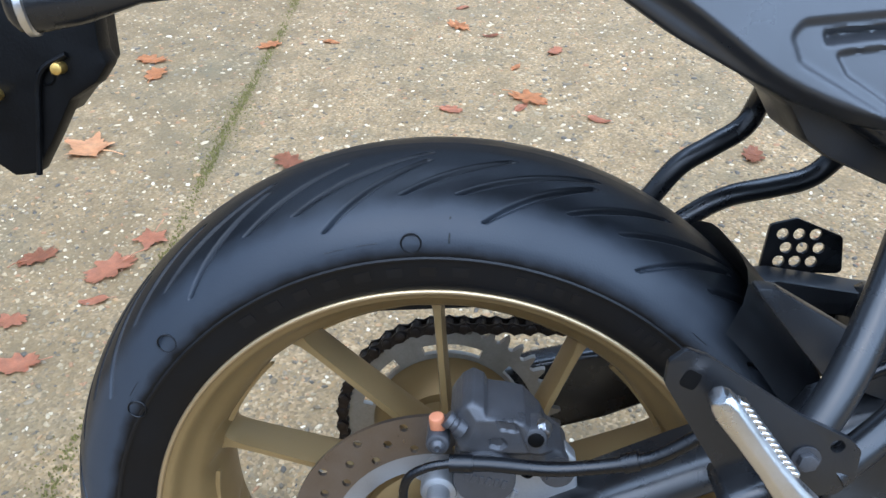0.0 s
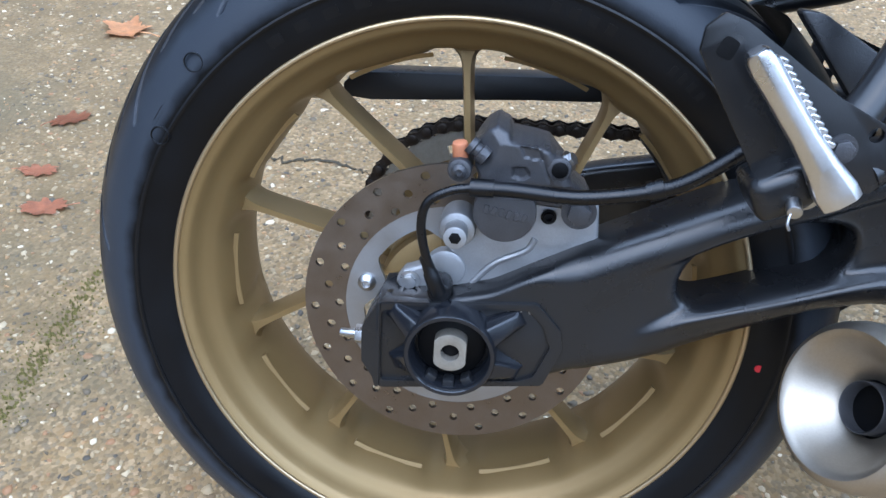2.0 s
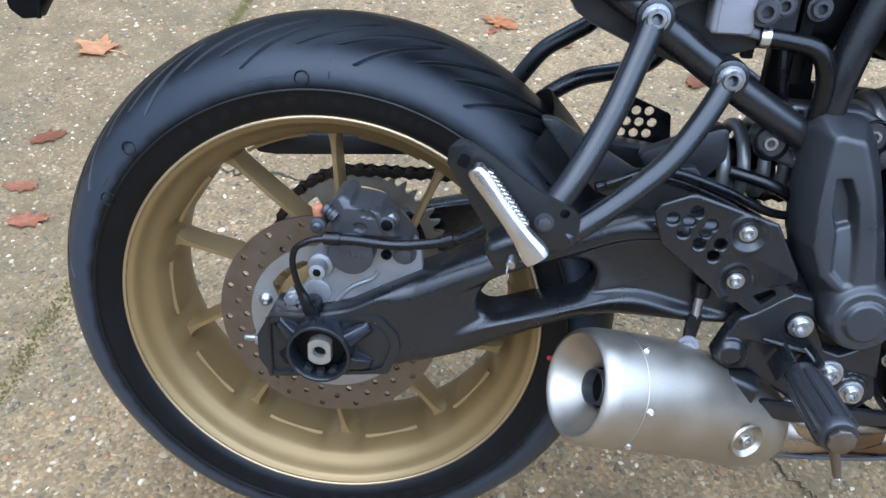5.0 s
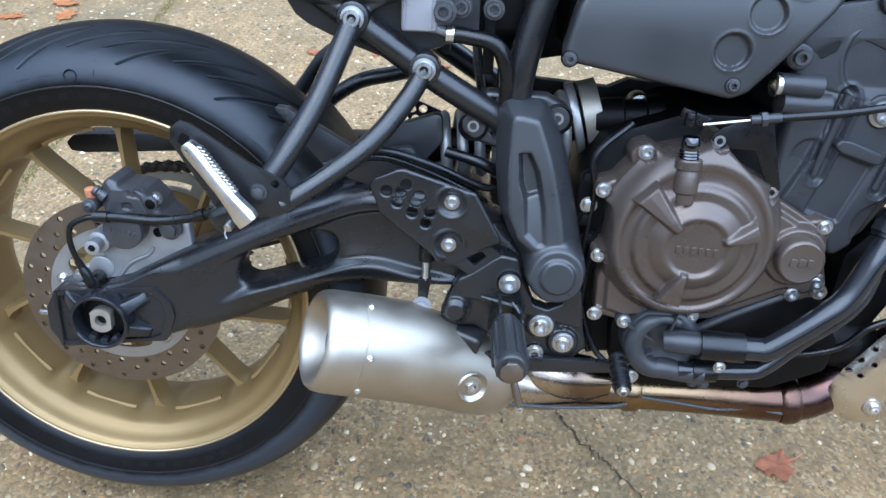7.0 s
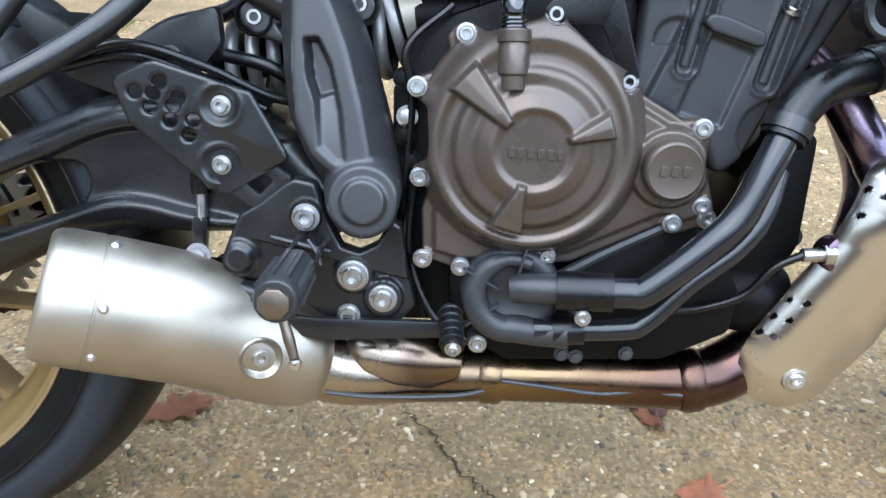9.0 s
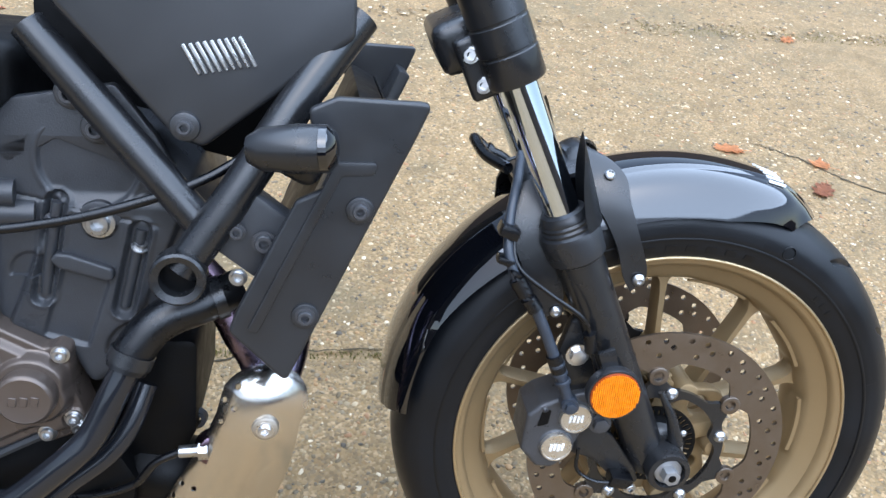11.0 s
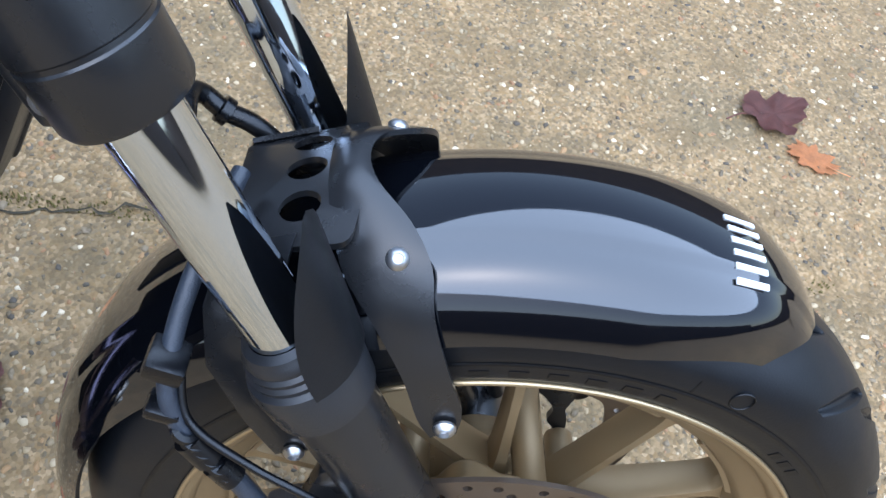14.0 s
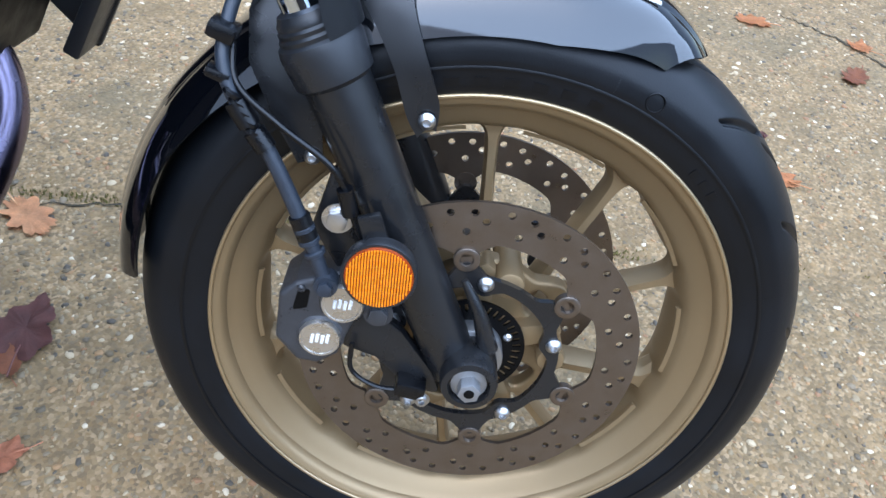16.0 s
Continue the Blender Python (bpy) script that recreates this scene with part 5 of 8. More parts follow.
part("wiring", tube([(0.585, -0.105, 0.250), (0.548, -0.115, 0.215), (0.552, -0.112, 0.170), (0.546, -0.11, 0.05), (0.566, -0.115, -0.02)], 0.0035, 8), "hose", clutter)
part("wiring", tube([(0.415, -0.075, 0.360), (0.420, -0.085, 0.300), (0.432, -0.080, 0.240)], 0.0050, 8), "hose", clutter)
part("drain_hose", tube([(0.555, -0.118, 0.110), (0.551, -0.120, 0.040), (0.575, -0.125, -0.018), (0.62, -0.130, -0.045)], 0.0036, 8), "hose", clutter)

# ---- brake fluid reservoir ----
res = part("fluid_reservoir", join(box((0.3590, -0.105, 0.362), (0.036, 0.032, 0.054), 0.005, (0, 0, 0), 3), tube([(0.372, -0.105, 0.338), (0.388, -0.105, 0.334)], 0.005, 12, smooth=0)), "milky", motorcycle, "milky white plastic brake fluid reservoir")
part("fluid", box((0.3590, -0.1212, 0.352), (0.026, 0.002, 0.030), 0.001), "milky", res)
bolt(res, (0.3830, -0.1185, 0.3560), 0.0095, "socket", "caliper")
bolt(res, (0.4000, -0.1085, 0.3600), 0.0080, "socket", "caliper")
bolt(res, (0.4330, -0.1000, 0.3580), 0.0080, "socket", "caliper")
part("reservoir_hose", tube([(0.386, -0.106, 0.333), (0.410, -0.108, 0.331), (0.437, -0.110, 0.324), (0.449, -0.108, 0.300), (0.452, -0.102, 0.262), (0.455, -0.095, 0.225)], 0.0085, 14), "hose", res)
part("hose_clip", tube([(0.3865, -0.106, 0.333), (0.3945, -0.1065, 0.3325)], 0.0098, 14, smooth=0), "polished", res)


# ---- exhaust ----
mp0, mp1 = Vector((0.258, -0.192, 0.020)), Vector((0.452, -0.112, -0.044))
md = (mp1 - mp0).normalized()
ML = (mp1 - mp0).length
mprof = [(0.050, 0.0), (0.060, 0.0200), (0.0280, 0.0210), (0.0260, 0.0238), (0.0235, 0.0265), (0.0180, 0.0345), (0.0100, 0.0415), (0.0040, 0.0462), (0.0008, 0.0495), (0.0, 0.0522), (0.0016, 0.0558), (0.006, 0.0588), (0.015, 0.0606), (0.040, 0.0614), (0.0405, 0.0608), (0.042, 0.0608), (0.0425, 0.0614),
         (0.056, 0.0616), (0.110, 0.0616), (0.150, 0.0590), (0.180, 0.0570), (0.205, 0.0545), (0.224, 0.0510), (0.235, 0.0455), (0.240, 0.0350), (0.241, 0.0)]
mbm = lathe([(y, 0.925 * r) for y, r in mprof], 72)
mbm = along(mbm, tuple(mp0), tuple(md))
for v in mbm.verts:
    f = min(1.0, max(0.0, ((v.co - mp0).dot(md) - 0.10) / 0.12))
    v.co.z -= 0.017 * f * f * (3 - 2 * f)
muffler = part("muffler", mbm, "steel", motorcycle, "brushed stainless steel stub muffler")
part("outlet_tube", along(lathe([(0.0205, 0.0160), (0.0195, 0.0168), (0.0205, 0.0176), (0.044, 0.0176), (0.044, 0.0160)], 32, closed=True), tuple(mp0), tuple(md)), "caliper", muffler, "dark steel outlet pipe")
part("outlet_bore", along(lathe([(0.032, 0.0), (0.032, 0.0225), (0.0270, 0.0240), (0.0250, 0.0254), (0.040, 0.026)], 40), tuple(mp0), tuple(md)), "dark", muffler)
side = md.orthogonal()
qa = Vector((0, 0, 1))
sa = (Vector((0, -1, 0)) - md * Vector((0, -1, 0)).dot(md)).normalized()
sb = md.cross(sa)
for a in (-80, -20, 25, 82, 140):
    n_ = (math.cos(radians(a)) * sa - math.sin(radians(a)) * sb * -1)
    c = mp0 + md * 0.047 + n_ * 0.0565
    bolt(muffler, tuple(c), 0.0040, "button", "polished", tuple(n_), "rivet")
rise_ = (Vector((0, 0, 1)) - md * md.z).normalized()
n_ = (math.cos(radians(10)) * sa + math.sin(radians(10)) * rise_).normalized()
dish = mp0 + md * 0.172 + n_ * 0.0540 + Vector((0, 0, -0.011))
part("bolt_dish", along(lathe([(0.000, 0.0185), (0.0022, 0.0170), (-0.0010, 0.0140), (-0.0030, 0.0110), (-0.0030, 0.0)], 32), tuple(dish), tuple(n_)), "steel", muffler)
bolt(muffler, tuple(dish - n_ * 0.003), 0.0068, "socket", "bolt", tuple(n_))
part("heat_pad", box((0.418, -0.138, 0.006), (0.050, 0.040, 0.024), 0.006, (0, 14, -16), 3), "satin", muffler)
col = part("exhaust_collector", tube([(0.420, -0.100, -0.040), (0.480, -0.088, -0.082), (0.560, -0.080, -0.0890), (0.640, -0.078, -0.0905), (0.720, -0.080, -0.0900), (0.810, -0.086, -0.0890), (0.855, -0.080, -0.080), (0.905, -0.080, -0.040), (0.945, -0.096, 0.020)],
                                        [0.034, 0.036, 0.030, 0.0265, 0.0270, 0.0280, 0.0285, 0.028, 0.028], 28), "hot", motorcycle, "heat-tinted steel exhaust collector pipe")
part("collector_bulge", along(lathe([(0, 0.0), (0.002, 0.016), (0.02, 0.026), (0.05, 0.0305), (0.085, 0.028), (0.110, 0.018), (0.115, 0.0)], 32), (0.490, -0.092, -0.062), (1, 0.02, -0.13)), "hot", col)
part("weld_seam", tube([(0.475, -0.122, -0.094), (0.520, -0.1165, -0.1000), (0.590, -0.1085, -0.1010), (0.622, -0.1050, -0.0960), (0.632, -0.1045, -0.088)], 0.0024, 8), "caliper", col)
part("weld_seam", tube([(0.638, -0.1045, -0.0860), (0.690, -0.1055, -0.0920), (0.730, -0.1065, -0.0960), (0.770, -0.1085, -0.0920), (0.806, -0.1125, -0.0930)], 0.0024, 8), "caliper", col)
for x, y, z, r, dx in ((0.629, -0.0785, -0.0905, 0.0292, 0), (0.818, -0.087, -0.0885, 0.0305, 0.15)):
    part("pipe_clamp", along(lathe([(-0.011, r * 0.93), (-0.009, r * 0.98), (-0.004, r * 1.02), (0.0, r * 1.0), (0.004, r * 1.02), (0.009, r * 0.98), (0.011, r * 0.93)], 36), (x, y, z), (1, -0.05, dx)), "hot", col)
part("header_pipe", tube([(0.945, -0.098, 0.030), (0.965, -0.105, 0.095), (0.960, -0.092, 0.125), (0.946, -0.088, 0.150), (0.925, -0.075, 0.185), (0.885, -0.060, 0.225)], 0.0190, 22), "hot", col, "violet and blue tempered header pipe")
part("header_pipe", tube([(0.950, -0.085, 0.030), (0.985, -0.035, 0.090), (0.992, 0.020, 0.140), (0.975, 0.045, 0.185), (0.940, 0.050, 0.215), (0.880, 0.045, 0.230)], 0.0200, 22), "hot", col, "violet and blue tempered header pipe")
# heat shield: a curved plate with punched holes, laid out along its own axis
HB, HU, HW = Vector((0.880, -0.045)), Vector((0.472, 0.882)), Vector((0.882, -0.472))
SU = [-0.0345, -0.0335, -0.030, -0.0204, -0.005, 0.020, 0.0586, 0.1156, 0.1464, 0.174, 0.190, 0.202, 0.210, 0.2145, 0.2160]
SLEFT = [0.000, -0.007, -0.0150, -0.0254, -0.0335, -0.0360, -0.0325, -0.0285, -0.0305, -0.0370, -0.0345, -0.0260, -0.0150, -0.002, 0.006]
SRIGHT = [0.004, 0.014, 0.0240, 0.0380, 0.0480, 0.0570, 0.0640, 0.0585, 0.0520, 0.0430, 0.0355, 0.0290, 0.0220, 0.0140, 0.008]
sh_holes = [(0.945, 0.126), (0.931, 0.112), (0.943, 0.103), (0.928, 0.089), (0.883, 0.017), (0.897, 0.012), (0.872, 0.002), (0.885, -0.003), (0.862, -0.012), (0.874, -0.018)]
hole_uw = [((Vector(h) - HB).dot(HU), (Vector(h) - HB).dot(HW)) for h in sh_holes]
b = bmesh.new()
NU, NV = 240, 90
grid = []
for i in range(NU + 1):
    u = 0.09075 - 0.12525 * math.cos(math.pi * i / NU)
    wl, wr = float(np.interp(u, SU, SLEFT)), float(np.interp(u, SU, SRIGHT))
    if u > 0.174:
        hw = 0.040 * math.sqrt(max(0.0001, 1 - ((u - 0.174) / 0.042) ** 2))
        wl, wr = 0.003 - hw, 0.003 + hw
    elif u < 0.012:
        hw = 0.0455 * math.sqrt(max(0.0001, 1 - ((u - 0.012) / 0.0465) ** 2))
        wl, wr = 0.0100 - hw, 0.0100 + hw
    row = []
    for j in range(NV + 1):
        v = j / NV
        w = wl + (wr - wl) * v
        for hu, hw in hole_uw:
            d = math.hypot(u - hu, w - hw)
            if 0.0028 < d < 0.0042:
                w = hw + (w - hw) * 0.0034 / d
        amp = 0.019 * min(1.0, (wr - wl) / 0.080) ** 1.4
        y = -0.107 - amp * (1 - abs(2 * v - 1) ** 2.2) - 0.20 * u + 3.6 * max(0.0, u - 0.125) ** 2
        q = HB + HU * u + HW * w + Vector((0.20, -0.50)) * (y + 0.145)
        row.append(b.verts.new((q.x, y, q.y)))
    grid.append(row)
for i in range(NU):
    for j in range(NV):
        c = (grid[i][j].co + grid[i + 1][j + 1].co) / 2
        rel = Vector((c.x, c.z)) - Vector((0.20, -0.50)) * (c.y + 0.145) - HB
        if all(math.hypot(rel.dot(HU) - hu, rel.dot(HW) - hw) > 0.0032 for hu, hw in hole_uw):
            b.faces.new((grid[i][j], grid[i + 1][j], grid[i + 1][j + 1], grid[i][j + 1]))
bmesh.ops.recalc_face_normals(b, faces=b.faces[:])
bmesh.ops.solidify(b, geom=b.faces[:], thickness=0.0016)
shield = part("heat_shield", b, "shield", motorcycle, "brushed steel heat shield with punched holes", angle=60)
for c, y in (((0.9020, -0.0690), -0.1245), ((0.9700, 0.0870), -0.1550)):
    part("dished_washer", cyl(c, 0.0125, y - 0.002, y + 0.008, 0.004, 28), "steel", shield)
    bolt(shield, (c[0], y - 0.002, c[1]), 0.0062, "socket", "polished")
sensor = part("oxygen_sensor", along(join(cyl((0, 0), 0.0060, 0.0, 0.022, 0.001, 16), hexa((0, 0), 0.0095, 0.018, 0.027)), (0.888, -0.134, 0.050), (1, 0.05, 0.02)), "bolt", motorcycle, "steel oxygen sensor in a dark boss")
part("sensor_boss", along(cyl((0, 0), 0.017, -0.006, 0.014, 0.004, 24), (0.918, -0.122, 0.049), (0.3, -1, 0.1)), "hot", sensor)
part("sensor_lead", tube([(0.889, -0.134, 0.050), (0.866, -0.134, 0.038), (0.845, -0.130, 0.012), (0.810, -0.125, -0.003), (0.770, -0.115, -0.012)], 0.0040, 10), "hose", sensor)

# ---- engine ----
CC = [(0.5637, 0.0400), (0.5622, 0.0820), (0.5690, 0.1030), (0.5540, 0.1050), (0.5530, 0.1170), (0.5660, 0.1220), (0.5680, 0.1400), (0.5665, 0.1700), (0.5500, 0.1790), (0.5520, 0.1910), (0.5690, 0.1960), (0.5760, 0.2060), (0.5838, 0.2150), (0.5810, 0.2240), (0.5860, 0.2330), (0.5990, 0.2370), (0.6128, 0.2290),
      (0.6560, 0.2400), (0.6640, 0.2520), (0.6740, 0.2490), (0.6750, 0.2370), (0.7013, 0.2130), (0.7250, 0.2010), (0.7370, 0.1940), (0.7403, 0.1830), (0.7786, 0.1610), (0.7900, 0.1640), (0.8010, 0.1590), (0.8000, 0.1480), (0.7990, 0.1236), (0.8080, 0.0930), (0.8110, 0.0780), (0.7990, 0.0730), (0.7770, 0.0650), (0.7660, 0.0740), (0.6909, 0.0390), (0.5960, 0.0300)]
EC = Vector((0.6510, 0.1400))
CC_EDGE = fillet(CC, 0.006)
DOME_R = [0.0, 0.0288, 0.0312, 0.0345, 0.0450, 0.0470, 0.0490, 0.0585, 0.0612, 0.0655, 0.0715, 0.0735, 0.0760, 0.0800, 0.0850, 0.0905, 0.0960]
DOME_Y = [-0.1760, -0.1760, -0.1792, -0.1790, -0.1730, -0.1708, -0.1700, -0.1700, -0.1688, -0.1622, -0.1610, -0.1618, -0.1640, -0.1634, -0.1570, -0.1450, -0.1380]
WEBS = ((135.5, 0.027, 0.0800, 0.0045, 0.0150), (18.5, 0.027, 0.0650, 0.0030, 0.0112), (253.0, 0.028, 0.0680, 0.0036, 0.0145))


def clutch_cover_height(x, z, d):
    """The cast cover: a stepped flange, a domed clutch bulge with rings, three wedge webs and an arm towards the round cap."""
    y = -0.1335 - 0.0065 * ease(d, 0.007, 0.0135)
    ux, uz = x - EC.x, z - EC.y
    r = np.hypot(ux, uz)
    # the bulge is drawn out towards the top, where the filler stands
    a = np.degrees(np.arctan2(uz, ux))
    grow = 1 + 0.10 * np.exp(-((a - 82) / 40) ** 2)
    rr = np.where(r > 0.066, 0.066 + (r - 0.066) / (1 + 1.6 * (grow - 1) * 4), r)
    dome = np.interp(rr, DOME_R, DOME_Y)
    for k in (-1, 1, -2, 2):
        dome = dome + np.interp(np.maximum(0, rr + k * 0.0009), DOME_R, DOME_Y)
    dome = dome / 5 + 0.0030 * np.clip((0.060 - z) / 0.03, 0, 1)
    y = np.where(rr < 0.0960, np.minimum(y, dome), y)
    for ang_, r0, r1, w0, w1 in WEBS:
        c, s_ = math.cos(radians(ang_)), math.sin(radians(ang_))
        u, v = ux * c + uz * s_, -ux * s_ + uz * c
        w = w0 + (w1 - w0) * np.clip((u - r0) / (r1 - r0), 0, 1)
        m = ease(np.minimum(np.minimum(u - r0, r1 - u), w - np.abs(v)), -0.0012, 0.0028)
        top = -0.1842 + 0.16 * np.clip(u - 0.040, 0, 1) + 0.0012 * np.abs(v) / w1
        y = y * (1 - m) + np.minimum(y, top) * m
    # swelling under the filler neck
    neck = np.exp(-((x - 0.6335) / 0.016) ** 2) * ease(z, 0.190, 0.205)
    y = y - 0.006 * neck
    # raised ridge along the arm to the cap, and the cap's seat
    c = np.hypot(x - 0.7665, z - 0.1228)
    y = np.minimum(y, -0.1335 - 0.0125 * ease(c, 0.0375, 0.0300) * ease(d, 0.0, 0.006))
    for bx_, bz in COVER_BOLTS:
        y = np.where(np.hypot(x - bx_, z - bz) < 0.0098, np.minimum(y, -0.1348), y)
        y = np.where(np.hypot(x - bx_, z - bz) < 0.0085, -0.1352, y)
    return y + rounded(d, 0.003, 0.0025)


COVER_BOLTS = ((0.5603, 0.1108), (0.5575, 0.1850), (0.5637, 0.0400), (0.5965, 0.2275), (0.6668, 0.2437), (0.7284, 0.1921), (0.7925, 0.1557), (0.7745, 0.0755), (0.7980, 0.0905), (0.8030, 0.0800))
engine = part("clutch_cover", relief(CC_EDGE, clutch_cover_height, -0.096, 0.00105), "bronze", motorcycle, "bronze painted clutch cover with bright bolts", angle=50)
part("cover_lettering", join(*[box((0.6330 + 0.0077 * k, -0.1764, 0.1385 - 0.0004 * k), (0.0052, 0.0016, 0.0080), 0.0004, (0, 0, 0), 1) for k in range(6)]), "bronze", engine, "raised plain bars on the clutch cover")
cap = part("round_cap", turned([(-0.120, 0.0262), (-0.1440, 0.0262), (-0.1450, 0.0250), (-0.1575, 0.0247), (-0.1600, 0.0232), (-0.1610, 0.0215), (-0.1606, 0.0200), (-0.1606, 0.0)], (0.7665, 0.1235), 56), "bronze", engine)
part("cap_lettering", join(*[box((0.7575 + 0.0090 * k, -0.1610, 0.1235), (0.0066, 0.0014, 0.0085), 0.0004, (0, 12, 0), 1) for k in range(3)]), "bronze", cap, "raised plain bars on the round cap")
part("filler_neck", along(lathe([(0, 0.0), (0, 0.0098), (0.010, 0.0102), (0.012, 0.0122), (0.032, 0.0124), (0.0335, 0.0116), (0.035, 0.0116), (0.036, 0.0134), (0.044, 0.0134), (0.0455, 0.0120), (0.0455, 0.0)], 32), (0.6330, -0.1665, 0.186), (-0.01, 0.05, 1)), "bronze", engine)
part("filler_cap", along(lathe([(0, 0.0), (0, 0.0096), (0.0015, 0.0102), (0.003, 0.0092), (0.0045, 0.0102), (0.006, 0.0092), (0.0075, 0.0102), (0.009, 0.0090), (0.011, 0.0096), (0.020, 0.0094), (0.022, 0.0080), (0.022, 0.0)], 22), (0.6320, -0.1640, 0.231), (-0.02, 0.05, 1)), "gloss", engine)
part("clutch_lever", join(box((0.640, -0.138, 0.2665), (0.030, 0.006, 0.010), 0.001, (0, 18, 0)), along(cyl((0, 0), 0.006, 0, 0.014, 0.001, 14), (0.634, -0.140, 0.258), (0, 0, 1))), "hose", engine)
for c in COVER_BOLTS:
    bolt(engine, (c[0], -0.1350, c[1]), 0.0062, "socket")
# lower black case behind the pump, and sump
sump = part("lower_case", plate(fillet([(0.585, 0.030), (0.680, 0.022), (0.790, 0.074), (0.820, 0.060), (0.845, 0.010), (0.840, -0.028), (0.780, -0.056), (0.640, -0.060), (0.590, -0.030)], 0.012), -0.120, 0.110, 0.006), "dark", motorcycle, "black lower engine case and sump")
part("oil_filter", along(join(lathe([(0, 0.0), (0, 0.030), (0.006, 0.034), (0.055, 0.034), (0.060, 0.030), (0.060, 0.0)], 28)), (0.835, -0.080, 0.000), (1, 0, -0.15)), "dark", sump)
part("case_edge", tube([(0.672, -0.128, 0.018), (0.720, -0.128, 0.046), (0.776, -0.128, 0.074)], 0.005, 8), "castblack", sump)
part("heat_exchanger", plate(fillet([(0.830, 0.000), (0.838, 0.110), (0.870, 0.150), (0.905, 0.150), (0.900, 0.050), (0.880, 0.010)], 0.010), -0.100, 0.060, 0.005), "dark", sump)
for x, z in ((0.690, -0.051), (0.703, -0.053), (0.748, -0.049)):
    bolt(sump, (x, -0.121, z), 0.0046, "hex", "caliper")
eye = lathe([(-0.006, 0.0050), (-0.006, 0.0095), (0.002, 0.0110), (0.002, 0.0050)], 22, closed=True)
eye.transform(Matrix.Translation((0.8980, -0.082, 0.0545)))
part("guard_eye", eye, "castblack", sump)
part("eye_stay", box((0.880, -0.078, 0.058), (0.030, 0.008, 0.016), 0.002, (0, -10, 0)), "castblack", sump)
# water pump
WP = Vector((0.6400, 0.0130))
pump = part("water_pump", join(turned([(-0.120, 0.0440), (-0.1420, 0.0430), (-0.1480, 0.0390), (-0.1500, 0.0340), (-0.1490, 0.0290), (-0.1450, 0.0240), (-0.1450, 0.0)], WP, 56)), "castblack", motorcycle, "black water pump housing")
vol = []
for k in range(17):
    a = radians(120 - 16 * k * -1)
    vol.append((WP.x + 0.0300 * math.cos(a), -0.1500, WP.y + 0.0300 * math.sin(a)))
part("volute", tube([(WP.x + 0.0310 * math.cos(radians(a)), -0.1480, WP.y + 0.0310 * math.sin(radians(a))) for a in range(60, 300, 20)] + [(0.668, -0.150, -0.0200), (0.690, -0.155, -0.0190)], [0.006] * 3 + [0.009, 0.0095, 0.010, 0.011, 0.0115, 0.012, 0.012, 0.012, 0.0125, 0.012, 0.012], 16), "castblack", pump)
part("pump_neck", tube([(0.640, -0.155, 0.020), (0.655, -0.158, 0.022), (0.700, -0.164, 0.0225)], [0.0115, 0.0130, 0.0130], 20, smooth=4), "castblack", pump)
for a in (75, 150, 215):
    b = box((0.030, -0.150, 0), (0.034, 0.012, 0.0022), 0.0006)
    b.transform(Matrix.Translation((WP.x, 0, WP.y)) @ Matrix.Rotation(-radians(a), 4, "Y"))
    part("pump_rib", b, "castblack", pump)
for c in ((0.5960, 0.0350), (0.6690, 0.0465), (0.6970, 0.0020), (0.6130, -0.0350)):
    part("pump_lug", cyl(c, 0.0090, -0.1420, -0.118, 0.002, 20), "castblack", pump)
    bolt(pump, (c[0], -0.1420, c[1]), 0.0058, "socket")
upper = part("coolant_hose", tube([(0.676, -0.162, 0.0225), (0.735, -0.166, 0.0225), (0.752, -0.168, 0.0270), (0.800, -0.168, 0.068), (0.822, -0.164, 0.092), (0.840, -0.158, 0.128), (0.856, -0.150, 0.160)], 0.0130, 20), "pipe", motorcycle, "glossy black coolant pipe")
part("hose_sleeve", tube([(0.676, -0.163, 0.0225), (0.722, -0.166, 0.0225)], 0.0165, 22, smooth=0), "hose", upper)
part("upper_hose", tube([(0.851, -0.152, 0.150), (0.862, -0.146, 0.172), (0.884, -0.138, 0.192), (0.920, -0.126, 0.203), (0.945, -0.112, 0.210)], 0.0180, 22), "hose", upper)
part("hose_clamp", along(lathe([(-0.006, 0.0185), (-0.006, 0.0200), (0.006, 0.0200), (0.006, 0.0185)], 26, closed=True), (0.8555, -0.1495, 0.160), (0.35, 0.2, 0.8)), "satin", upper)
part("hose_clamp", along(lathe([(-0.005, 0.0185), (-0.005, 0.0200), (0.005, 0.0200), (0.005, 0.0185)], 26, closed=True), (0.928, -0.122, 0.205), (1, 0.3, 0.3)), "satin", upper)
lower = part("lower_coolant_pipe", tube([(0.660, -0.152, -0.0165), (0.735, -0.152, -0.0140), (0.756, -0.152, -0.0060), (0.790, -0.150, 0.028), (0.828, -0.146, 0.058), (0.848, -0.14, 0.085), (0.862, -0.125, 0.120)], 0.0100, 18), "pipe", motorcycle, "glossy black lower coolant pipe")
part("pipe_sleeve", tube([(0.676, -0.152, -0.0170), (0.702, -0.152, -0.0155)], 0.0130, 20, smooth=0), "hose", lower)
bolt(lower, (0.6974, -0.1760, 0.0033), 0.0050, "socket")
# cylinder block and head
CYL = [(0.735, 0.180), (0.742, 0.262), (0.736, 0.318), (0.752, 0.345), (0.800, 0.362), (0.872, 0.345), (0.905, 0.310), (0.916, 0.265), (0.880, 0.200), (0.848, 0.140), (0.812, 0.110), (0.795, 0.150)]
CHANNELS = (((0.7785, 0.2050), (0.7965, 0.2900)), ((0.8450, 0.1925), (0.8640, 0.2660)))


